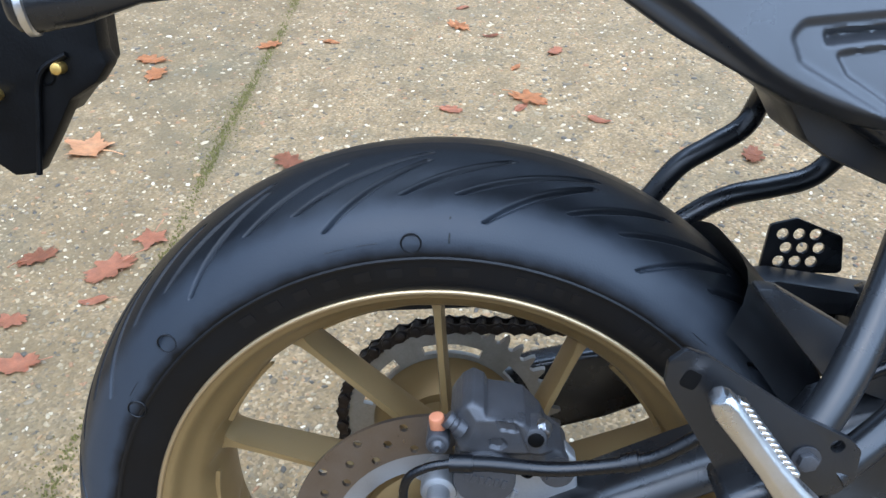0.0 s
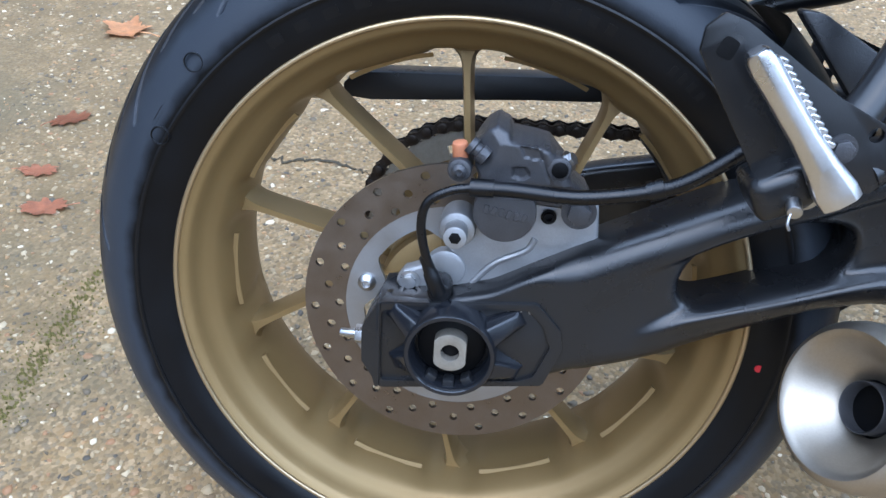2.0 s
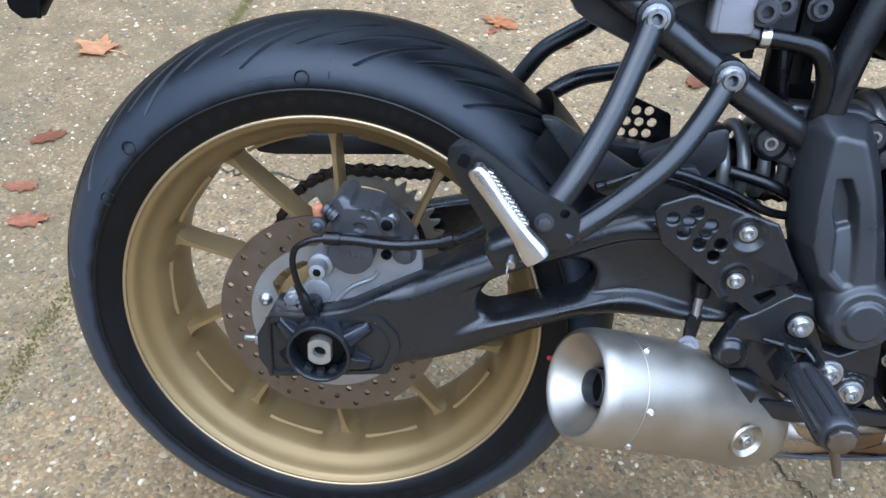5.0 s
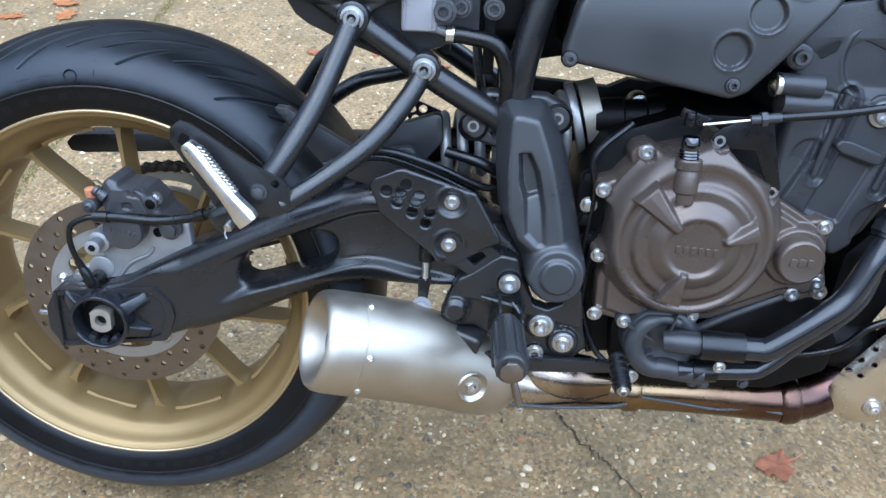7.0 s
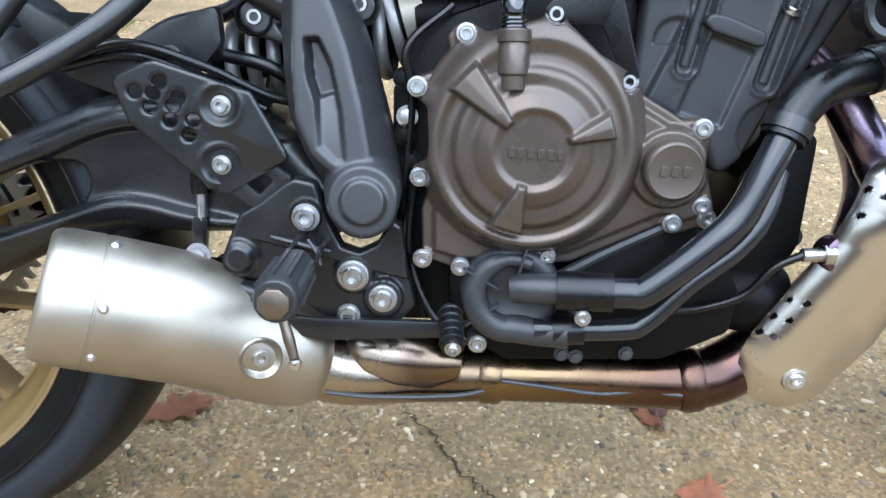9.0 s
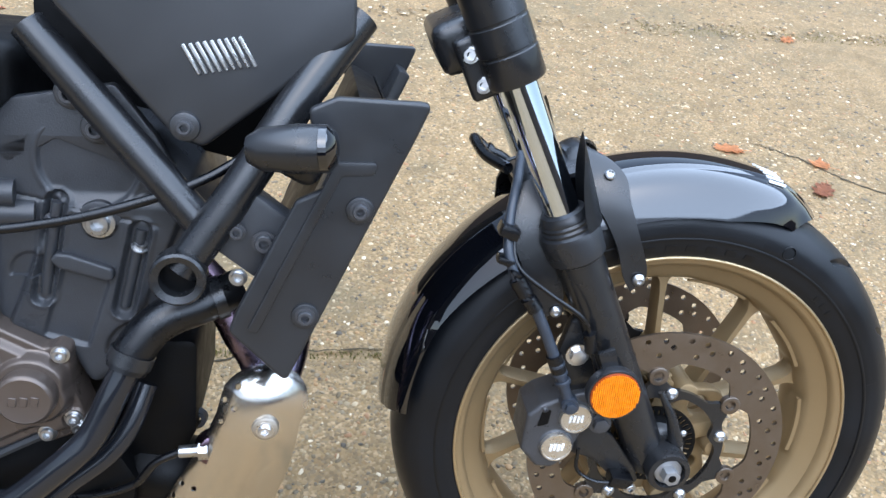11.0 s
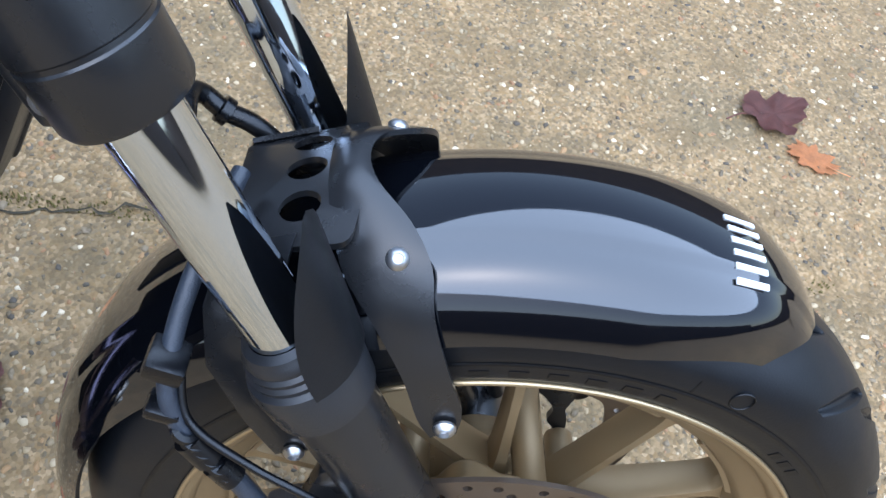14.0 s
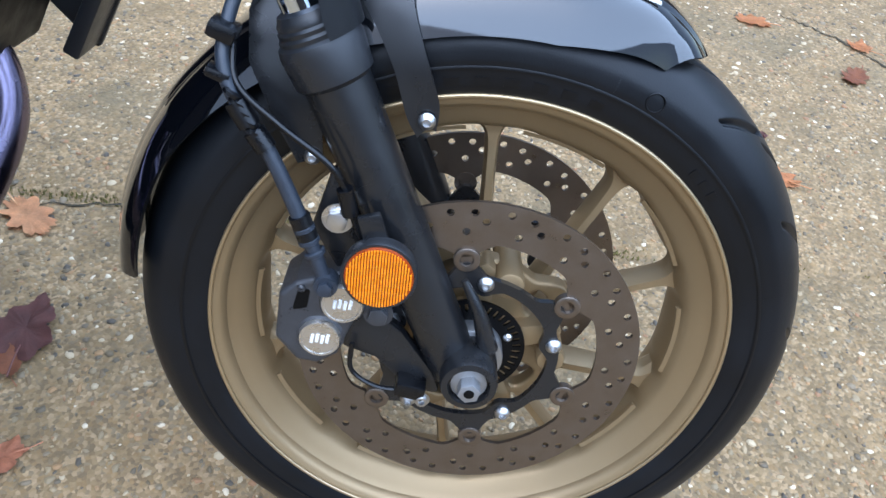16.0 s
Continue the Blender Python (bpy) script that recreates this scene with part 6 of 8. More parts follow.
def block_height(x, z, d):
    """The cast side of cylinder and head: sunken bolt channels, a stepped lip with a hollow below it and a round cover above."""
    y = np.full_like(x, -0.1120)
    # leaning side panel along the barrel's axis
    u = (x - 0.800) * 0.916 - (z - 0.200) * 0.400
    y = y - 0.0060 * ease(np.abs(u - 0.010), 0.052, 0.046) * ease(z, 0.300, 0.285)
    for (ax_, az), (bx_, bz) in CHANNELS:
        dx, dz = bx_ - ax_, bz - az
        t = np.clip(((x - ax_) * dx + (z - az) * dz) / (dx * dx + dz * dz), 0, 1)
        r = np.hypot(x - ax_ - t * dx, z - az - t * dz)
        y = y + 0.0060 * ease(r, 0.0108, 0.0060) - 0.0014 * np.exp(-((r - 0.0112) / 0.002) ** 2)
    hollow = ease(depth_in(x, z, fillet([(0.7960, 0.2330), (0.8370, 0.2190), (0.8130, 0.1520), (0.7720, 0.1650)], 0.006)), 0.0, 0.004)
    y = y + 0.0040 * hollow
    r = np.hypot((x - 0.862) / 1.15, z - 0.150)
    y = y + 0.0040 * ease(r, 0.032, 0.028)
    r = np.hypot(x - 0.770, z - 0.225)
    y = y + 0.0030 * ease(r, 0.020, 0.016) * (z > 0.222)
    r = np.hypot(x - 0.8250, z - 0.3260)
    y = y + 0.0028 * ease(r, 0.0420, 0.0390) - 0.0010 * np.exp(-((r - 0.0440) / 0.002) ** 2)
    seam = np.abs(z - (0.3010 - 0.22 * (x - 0.74)))
    y = y + 0.0020 * np.exp(-(seam / 0.0016) ** 2) * ease(x, 0.885, 0.87)
    return y + rounded(d, 0.008, 0.007)


block = part("cylinder_block", relief(fillet(CYL, 0.012), block_height, 0.110, 0.0014), "castblack", motorcycle, "matt black cylinder block and head", angle=40)
for (ax_, az), (bx_, bz) in CHANNELS:
    part("long_bolt", tube([(ax_, -0.1105, az), (bx_, -0.1120, bz)], 0.0050, 12, smooth=0), "castblack", block)
lip = plate(fillet([(0.7880, 0.2405), (0.7940, 0.2470), (0.8050, 0.2460), (0.8400, 0.2330), (0.8400, 0.2225), (0.8330, 0.2215), (0.7960, 0.2330)], 0.005), -0.1250, -0.105, 0.004, (), 4)
part("casting_bar", lip, "castblack", block)
part("plug_boss", cyl((0.8305, 0.2740), 0.0190, -0.1180, -0.100, 0.003, 30), "castblack", block)
bolt(block, (0.8305, -0.1180, 0.2740), 0.0100, "socket", "bolt")
bolt(block, (0.8616, -0.1120, 0.2500), 0.0060, "socket", "bolt", (0.25, -0.6, 1))
bolt(block, (0.7924, -0.1120, 0.2735), 0.0060, "socket", "caliper", (0.25, -0.6, 1))
part("water_stub", along(lathe([(0, 0.0), (0, 0.011), (0.045, 0.012), (0.045, 0.0)], 18), (0.720, -0.118, 0.300), (1, 0.1, -0.05)), "castblack", block)
part("water_stub", along(lathe([(0, 0.0), (0, 0.013), (0.050, 0.014), (0.050, 0.0)], 18), (0.728, -0.112, 0.280), (1, 0.1, -0.05)), "castblack", block)
part("stub_clip", along(cyl((0, 0), 0.012, 0.0, 0.006, 0.001, 18), (0.716, -0.119, 0.299), (1, 0.1, -0.05)), "polished", block)
# clutch cable and its stay
stay = part("cable_stay", plate(fillet([(0.655, 0.246), (0.668, 0.258), (0.700, 0.272), (0.716, 0.268), (0.737, 0.196), (0.727, 0.188), (0.704, 0.236), (0.672, 0.236)], 0.005), -0.1400, -0.1360, 0.001), "hose", motorcycle, "black clutch cable stay")
part("clutch_cable", tube([(0.645, -0.148, 0.262), (0.700, -0.148, 0.270)], 0.0016, 8, smooth=0), "polished", stay)
part("cable_sheath", tube([(0.700, -0.148, 0.2700), (0.790, -0.150, 0.2820), (0.860, -0.150, 0.2990), (0.930, -0.140, 0.3250), (1.000, -0.110, 0.370)], 0.0042, 12), "hose", stay)
part("cable_adjuster", along(join(cyl((0, 0), 0.0050, 0.0, 0.030, 0.0008, 14), hexa((0, 0), 0.0078, 0.010, 0.016)), (0.690, -0.148, 0.2685), (1, 0, 0.13)), "castblack", stay)

# ---- side panel ----
SP = [(0.500, 0.318), (0.512, 0.370), (0.528, 0.396), (0.552, 0.412), (0.590, 0.418), (0.640, 0.440), (0.760, 0.440), (0.766, 0.395), (0.752, 0.372), (0.684, 0.294), (0.668, 0.287)]
DIMPLES = ((0.6620, 0.3335), (0.6900, 0.3690), (0.7200, 0.4020))


def panel_lean(z):
    return 2.4 * np.maximum(np.asarray(z) - 0.345, 0.0) ** 2


def side_panel_height(x, z, d):
    """A bulged panel that leans in towards the top, with round dimples pressed in."""
    y = -0.1470 + panel_lean(z)
    for cx, cz in DIMPLES:
        r = np.hypot(x - cx, z - cz)
        y = y + 0.0055 * ease(r, 0.0178, 0.0150) - 0.0006 * np.exp(-((r - 0.0190) / 0.0014) ** 2)
    return y + rounded(d, 0.006, 0.0055)


side_panel = part("side_panel", relief(fillet(SP, [0.012, 0.03, 0.03, 0.03, 0.02, 0.02, 0.02, 0.02, 0.02, 0.014, 0.014]), side_panel_height, -0.118, 0.0014), "greyplastic", motorcycle, "matt dark grey side panel with three round dimples", angle=45)
for c in ((0.5080, 0.3200), (0.6675, 0.3015), (0.5370, 0.3860)):
    lean = float(panel_lean(c[1]))
    # black disc on the panel's face, painted shade round the sunk screw
    part("screw_well", cyl(c, 0.0085, -0.1475 + lean, -0.140 + lean, 0.0015, 22), "dark", side_panel)
    bolt(side_panel, (c[0], -0.1472 + lean, c[1]), 0.0052, "socket", "caliper")

# ---- seat and tail ----
TAIL = fillet([(-0.160, 0.580), (0.000, 0.492), (0.106, 0.430), (0.138, 0.409), (0.179, 0.387), (0.207, 0.373), (0.241, 0.361), (0.300, 0.348), (0.420, 0.400), (0.520, 0.430), (0.520, 0.560), (-0.160, 0.620)], 0.015)
SCOOP = fillet([(0.2050, 0.4213), (0.2501, 0.4250), (0.330, 0.432), (0.330, 0.345), (0.2642, 0.3600), (0.2315, 0.3790), (0.2034, 0.3945), (0.1965, 0.4120)], 0.010)
SCOOP_SLOT = fillet([(0.2170, 0.4150), (0.2520, 0.4175), (0.330, 0.420), (0.330, 0.410), (0.2534, 0.4078), (0.2200, 0.4040)], 0.004)
SCOOP_PANEL = fillet([(0.2235, 0.4030), (0.2534, 0.4060), (0.330, 0.408), (0.330, 0.362), (0.2680, 0.3660), (0.2330, 0.3880)], 0.006)


def tail_height(x, z, d):
    """The tail's flank: an undercut below a crease, then a flank that leans in towards the seat with a sculpted scoop."""
    crease = soft_line(x, [-0.16, 0.0, 0.148, 0.178, 0.2105, 0.2625, 0.35, 0.52], [0.596, 0.508, 0.4235, 0.399, 0.380, 0.363, 0.372, 0.440], 0.02)
    up = z - crease
    y = -0.1320 + 0.012 * ease(up, 0.0030, -0.0090) + 0.26 * np.maximum(up, 0.0) + 2.2 * np.maximum(up - 0.02, 0.0) ** 2
    y = y + 0.0040 * ease(depth_in(x, z, SCOOP), 0.0, 0.006) + 0.0070 * ease(depth_in(x, z, SCOOP_SLOT), 0.0, 0.005) + 0.0035 * ease(depth_in(x, z, SCOOP_PANEL), 0.0, 0.004)
    return np.minimum(y, -0.097) + rounded(d, 0.005, 0.004)


seat = part("seat_base", relief(TAIL, tail_height, -0.085, 0.0015), "covergrey", motorcycle, "satin dark grey tail panel under the seat", angle=45)
part("inner_fender", plate(fillet([(-0.160, 0.600), (0.060, 0.470), (0.120, 0.428), (0.162, 0.396), (0.190, 0.384), (0.216, 0.365), (0.229, 0.344), (0.243, 0.334), (0.282, 0.317), (0.331, 0.300), (0.420, 0.330), (0.420, 0.540), (-0.160, 0.620)], 0.008), -0.096, -0.020, 0.006, (), 2), "plastic", seat)
pad = bmesh.new()
rings = []
for k in range(25):
    f = k / 24
    end = math.sqrt(max(0.0, 1 - (2 * f - 1) ** 10))
    hw = (0.082 + 0.042 * math.sin(math.pi * min(1.0, 0.15 + 0.75 * f))) * (0.25 + 0.75 * end)
    hh = 0.046 * (0.35 + 0.65 * end) - 0.012 * math.sin(math.pi * f)
    ring = []
    for t in np.linspace(0, 2 * math.pi, 24, endpoint=False):
        c, s = math.cos(t), math.sin(t)
        ring.append(pad.verts.new((-0.010 + 0.620 * f, hw * math.copysign(abs(c) ** 0.6, c), 0.607 - 0.043 * f + hh * math.copysign(abs(s) ** 0.6, s))))
    rings.append(ring)
for a, b in zip(rings, rings[1:]):
    for i in range(24):
        pad.faces.new((a[i], a[(i + 1) % 24], b[(i + 1) % 24], b[i]))
pad.faces.new(rings[0][::-1])
pad.faces.new(rings[-1])
bmesh.ops.recalc_face_normals(pad, faces=pad.faces[:])
part("seat_pad", pad, "plastic", seat, "", angle=60)
tail = part("plate_hanger", plate(fillet([(-0.320, 0.425), (-0.322, 0.330), (-0.318, 0.310), (-0.306, 0.301), (-0.290, 0.303), (-0.272, 0.330), (-0.256, 0.356), (-0.236, 0.368), (-0.226, 0.381), (-0.230, 0.390), (-0.230, 0.425)], 0.005), -0.055, -0.035, 0.004), "dark", motorcycle, "black plastic number plate hanger with brass studs")
part("far_wall", plate(fillet([(-0.335, 0.425), (-0.335, 0.340), (-0.300, 0.330), (-0.262, 0.372), (-0.262, 0.425)], 0.006), -0.035, 0.050, 0.006), "dark", tail)
part("brass_stud", cyl((-0.2580, 0.3790), 0.0042, -0.064, -0.054, 0.001, 14), "brass", tail)
part("brass_stud", cyl((-0.3060, 0.3600), 0.0042, -0.064, -0.054, 0.001, 14), "brass", tail)
part("hanger_edge", tube([(-0.286, -0.058, 0.304), (-0.280, -0.058, 0.340), (-0.272, -0.058, 0.375), (-0.252, -0.058, 0.388)], 0.0022, 8), "dark", tail)
part("stud_ring", turned([(-0.055, 0.0052), (-0.0565, 0.0060), (-0.055, 0.0070)], (-0.2700, 0.3730), 18), "dark", tail)
indicator = part("rear_indicator", along(lathe([(0, 0.0), (0.002, 0.014), (0.006, 0.0185), (0.012, 0.0195), (0.040, 0.017), (0.075, 0.008), (0.130, 0.0065), (0.130, 0.0)], 28), (-0.250, -0.120, 0.427), (1, 0.22, 0.08)), "satin", motorcycle, "black rear indicator with a bright rim")
part("bright_rim", along(lathe([(0.009, 0.0195), (0.010, 0.0212), (0.014, 0.0212), (0.015, 0.0195)], 28), (-0.250, -0.120, 0.427), (1, 0.22, 0.08)), "polished", indicator)

# ---- tank side, radiator shrouds, regulator, right front indicator ----
tank = part("tank_panel", plate(fillet([(0.800, 0.470), (0.846, 0.418), (0.900, 0.352), (0.922, 0.346), (1.045, 0.440), (1.045, 0.480)], 0.012), -0.1350, -0.050, 0.010, (), 3), "greyplastic", motorcycle, "matt dark grey tank side panel")
part("grille", join(*[box((0.915 + 0.0055 * k, -0.1358, 0.4180 + 0.0010 * k), (0.0030, 0.003, 0.026), 0.0006, (0, -28, 0), 1) for k in range(9)]), "polished", tank, "fine ribbed bright grille")
part("panel_boss", cyl((0.9080, 0.3640), 0.0125, -0.1390, -0.130, 0.003, 24), "greyplastic", tank)
bolt(tank, (0.9080, -0.1390, 0.3640), 0.0058, "socket", "caliper")
SHR = [(1.008, 0.392), (1.030, 0.402), (1.104, 0.400), (1.092, 0.372), (0.990, 0.154), (0.943, 0.203), (0.950, 0.222), (0.998, 0.318), (1.022, 0.330), (1.026, 0.352), (1.010, 0.372)]


def radiator_shroud(name, s, label):
    o = part(name, plate(fillet(SHR, 0.006), -0.1880 * s, -0.1780 * s, 0.003, (), 3), "plastic", motorcycle, label)
    part("shroud_side", plate(fillet([(0.990, 0.160), (1.090, 0.374), (1.078, 0.380), (0.976, 0.168)], 0.003), -0.1780 * s, -0.120 * s, 0.002), "plastic", o)
    part("pressed_rib", plate(fillet([(0.958, 0.206), (0.966, 0.202), (1.034, 0.340), (1.060, 0.342), (1.062, 0.352), (1.030, 0.352)], 0.004), -0.1905 * s, -0.187 * s, 0.0015), "plastic", o)
    for c in ((1.0490, 0.3120), (1.0060, 0.2185)):
        part("screw_well", cyl(c, 0.0115, -0.1905 * s, -0.186 * s, 0.0025, 24), "plastic", o)
        bolt(o, (c[0], -0.1900 * s, c[1]), 0.0062, "socket", "caliper", (0, -s, 0))
    return o


shroud = radiator_shroud("radiator_shroud", 1, "matt black plastic radiator shroud")
far_shroud = radiator_shroud("far_radiator_shroud", -1, "matt black plastic far radiator shroud")
for piece in [far_shroud, *far_shroud.children]:
    if piece is far_shroud:
        piece.matrix_basis = Matrix.Translation((0.030, 0, 0))
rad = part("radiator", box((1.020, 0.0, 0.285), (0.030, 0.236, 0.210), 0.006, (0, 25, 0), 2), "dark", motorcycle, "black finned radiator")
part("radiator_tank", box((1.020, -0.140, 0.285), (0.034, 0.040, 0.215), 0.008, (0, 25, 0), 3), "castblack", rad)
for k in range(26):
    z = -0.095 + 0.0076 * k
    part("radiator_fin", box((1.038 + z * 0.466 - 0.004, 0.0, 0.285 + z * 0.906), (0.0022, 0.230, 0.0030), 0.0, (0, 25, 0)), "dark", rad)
reg = part("regulator", box((0.966, -0.150, 0.278), (0.052, 0.030, 0.060), 0.005, (0, 38, 0), 2), "castblack", motorcycle, "black finned voltage regulator")
bolt(reg, (0.9720, -0.1680, 0.2760), 0.0075, "socket", "caliper")
bolt(reg, (0.9500, -0.1680, 0.2850), 0.0055, "socket", "caliper")
bolt(reg, (0.9500, -0.1640, 0.2430), 0.0058, "socket", "bolt")
ind = part("front_indicator", along(lathe([(0, 0.0), (0.002, 0.010), (0.012, 0.016), (0.040, 0.0185), (0.055, 0.0180), (0.060, 0.014), (0.060, 0.0)], 28), (0.962, -0.215, 0.366), (1, -0.15, 0.08)), "satin", motorcycle, "black front indicator on a short stalk")
part("indicator_lens", along(lathe([(0.056, 0.0182), (0.062, 0.0180), (0.068, 0.012), (0.070, 0.0)], 28), (0.962, -0.215, 0.366), (1, -0.15, 0.08)), "gloss", ind)
part("indicator_stalk", tube([(0.985, -0.215, 0.360), (1.005, -0.200, 0.345), (1.010, -0.186, 0.342)], 0.0085, 14), "hose", ind)


# ---- front wheel (in the steered frame) ----
def fpart(name, bm, mat, parent, label="", angle=40):
    return part(name, bm, mat, parent, label, FRONT, angle)


def fbolt(parent, c, r, kind="socket", mat="bolt", axis=(0, -1, 0)):
    return bolt(parent, c, r, kind, mat, axis, m=FRONT)


FRONT_ROWS = [(0.0, 0.3010), (0.018, 0.2995), (0.036, 0.2940), (0.050, 0.2850), (0.0585, 0.2720), (0.0605, 0.2600), (0.0600, 0.2540), (0.0590, 0.2470), (0.0575, 0.2380), (0.0540, 0.2300), (0.048, 0.2220)]


def front_side(r):
    return -float(np.interp(r, [0.222, 0.230, 0.238, 0.247, 0.254, 0.260, 0.272, 0.285], [0.048, 0.054, 0.0575, 0.059, 0.060, 0.0605, 0.0585, 0.050]))


frim = [(-0.0545, 0.2300), (-0.0558, 0.2312), (-0.0545, 0.2290), (-0.0530, 0.2235), (-0.0495, 0.2195), (-0.0440, 0.2175), (-0.0390, 0.2110), (-0.0340, 0.2015), (-0.0280, 0.1957), (-0.0160, 0.1912), (-0.008, 0.1897), (0.0, 0.1892)]
frim_in = frim + [(-y, r) for y, r in frim[-2::-1]]
frim_out = [(0.050, 0.2225), (0.034, 0.2130), (0.014, 0.1990), (-0.014, 0.1990), (-0.034, 0.2130), (-0.050, 0.2225)]
front_wheel = fpart("front_wheel", scooped(lathe(frim_in + frim_out, 360, closed=True), (18.7, 54.0), 0.1965, 0.0032), "gold_front", motorcycle, "satin bronze-gold cast front wheel rim", 32)
fpart("rim_lip", lathe([(-0.0553 + 0.0020 * math.cos(t), 0.2298 + 0.0020 * math.sin(t)) for t in np.linspace(0, 2 * math.pi, 12, endpoint=False)], 160, closed=True), "gold_lip", front_wheel, "gold rim edge with its highlight in a paler colour", 60)
ob = new("tyre", tyre_mesh("tyre", 0.06, 0.301, 0.222, 0.05, FRONT_ROWS, M["front_tyre"], 800, 22.5, ((0.30, 0.86, 0.0, 0.16, 0.0030), (0.05, 0.50, 0.45, 0.20, 0.0026)), (-20, 90)))
ob.parent, ob["label"] = front_wheel, "black front road tyre with short slanted grooves"
ob.data.transform(FRONT)
for rim_a in (18.7, 54.0):
    me = finish(spoke(polar(0.044, 10), polar(0.190, rim_a), 0.002, 0.000, 0.017, 0.0140, 0.0068, 0.0048), "spoke", M["gold_front"], 30)
    spread(front_wheel, "spoke", me, 5, 0, "", FRONT)
fpart("hub", join(cyl((0, 0), 0.040, -0.052, 0.052, 0.004, 40), cyl((0, 0), 0.052, -0.030, 0.030, 0.006, 40)), "gold_front", front_wheel)
for k in range(5):
    a = 14 + 72 * k
    b = plate(fillet([(0.034, -0.012), (0.078, -0.009), (0.084, 0.0), (0.078, 0.009), (0.034, 0.012)], 0.004), -0.0565, -0.034, 0.002)
    b.transform(Matrix.Rotation(-radians(a), 4, "Y"))
    fpart("hub_arm", b, "gold_front", front_wheel)
flange = []
for k in range(180):
    a = 2 * math.pi * k / 180
    r = 0.0800 + 0.0180 * max(0.0, math.cos(5 * (a - radians(33)))) ** 1.5
    flange.append((r * math.cos(a), r * math.sin(a)))
windows = [smooth_closed([(0.066 * math.cos(a) + p * math.cos(a) - q * math.sin(a), 0.066 * math.sin(a) + p * math.sin(a) + q * math.cos(a)) for p, q in ((-0.011, 0.0), (-0.006, 0.011), (0.009, 0.013), (0.013, 0.0), (0.009, -0.013), (-0.006, -0.011))], 4) for a in (radians(33 + 72 * k) for k in range(5))]
fpart("hub_flange", plate(flange, -0.0420, -0.0250, 0.0035, windows, 3), "gold_front", front_wheel, "cast gold hub flange with five windows")
for k in range(5):
    a = radians(69 + 72 * k)
    c = (0.0745 * math.cos(a), 0.0745 * math.sin(a))
    fpart("disc_boss", join(cyl(c, 0.0125, -0.0670, 0.0670, 0.002, 24)), "gold_front", front_wheel)
rib = lathe([(-0.0215, 0.1925), (-0.0230, 0.1905), (-0.0260, 0.1912), (-0.0275, 0.1950)], 10, -11, 11, True)
spread(front_wheel, "rim_rib", finish(rib, "rim_rib", M["gold_front"], 40), 10, 108.7, "", FRONT)
for a0, a1, k in ((112, 70, 8), (-96, -54, 8), (51, 42, 3)):
    fpart("tyre_lettering", ring_bars(letter_spans(a0, a1, k, 0.5), 0.2385, 0.2455, front_side, 0.0005), "lettering", front_wheel, "raised plain bars on the tyre sidewall")
fpart("sidewall_ring", lathe([(front_side(0.2515) - 0.0010, 0.2515), (front_side(0.253) - 0.0012, 0.253), (front_side(0.2545) - 0.0004, 0.2545), (front_side(0.253) + 0.002, 0.253)], 160, closed=True), "lettering", front_wheel)
b = lathe([(0.0, 0.0066), (-0.0006, 0.0070), (-0.0006, 0.0075), (0.0, 0.0079), (0.002, 0.0075)], 24, closed=True)
b.transform(Matrix.Translation((0.2640 * math.cos(radians(65.5)), front_side(0.264) - 0.0006, 0.2640 * math.sin(radians(65.5)))))
fpart("wear_mark", b, "lettering", front_wheel)
fpart("mould_line", ring_bars([(72.3, 72.6)], 0.2560, 0.2760, front_side, 0.0006), "lettering", front_wheel)
fpart("mould_line", ring_bars([(18.0, 18.3)], 0.2560, 0.2760, front_side, 0.0006), "lettering", front_wheel)

fh = []
for k in range(18):
    a = 20 * k + 3
    fh += [(0.1405, a), (0.1315, a + 8), (0.1225, a + 15), (0.1395, a + 12)]


def front_lobes(a):
    return -0.0135 * max(0.0, math.cos(6 * (a - radians(38)))) ** 2


def front_disc(name, s, label):
    d = fpart(name, drilled_disc(0.1120, 0.1490, -0.0725 * s, -0.0688 * s, fh, 0.0034, front_lobes), "disc", front_wheel, label, 30)
    hub = []
    n = 180
    outer = []
    inner = []
    for k in range(n):
        a = 2 * math.pi * k / n
        r = 0.0790 + 0.0150 * max(0.0, math.cos(6 * (a - radians(38)))) ** 2
        outer.append((r * math.cos(a), r * math.sin(a)))
        r2 = 0.0700 - 0.0080 * max(0.0, math.cos(5 * (a - radians(14)))) ** 3
        inner.append((r2 * math.cos(a), r2 * math.sin(a)))
    fpart("disc_carrier", plate(outer, -0.0735 * s, -0.0675 * s, 0.0, [inner]), "satin", d, "black disc carrier", 30)
    for k in range(6):
        a = radians(38 + 60 * k)
        c = (0.0970 * math.cos(a), 0.0970 * math.sin(a))
        fpart("disc_button", turned([(-0.0680 * s, 0.0110), (-0.0750 * s, 0.0110), (-0.0756 * s, 0.0100), (-0.0750 * s, 0.0060), (-0.0725 * s, 0.0050), (-0.0725 * s, 0.0)], c, 24), "disc", d)
    if s > 0:
        for k in range(5):
            a = radians(14 + 72 * k)
            fbolt(d, (0.0745 * math.cos(a), -0.0735, 0.0745 * math.sin(a)), 0.0072, "button", "bolt")
    return d


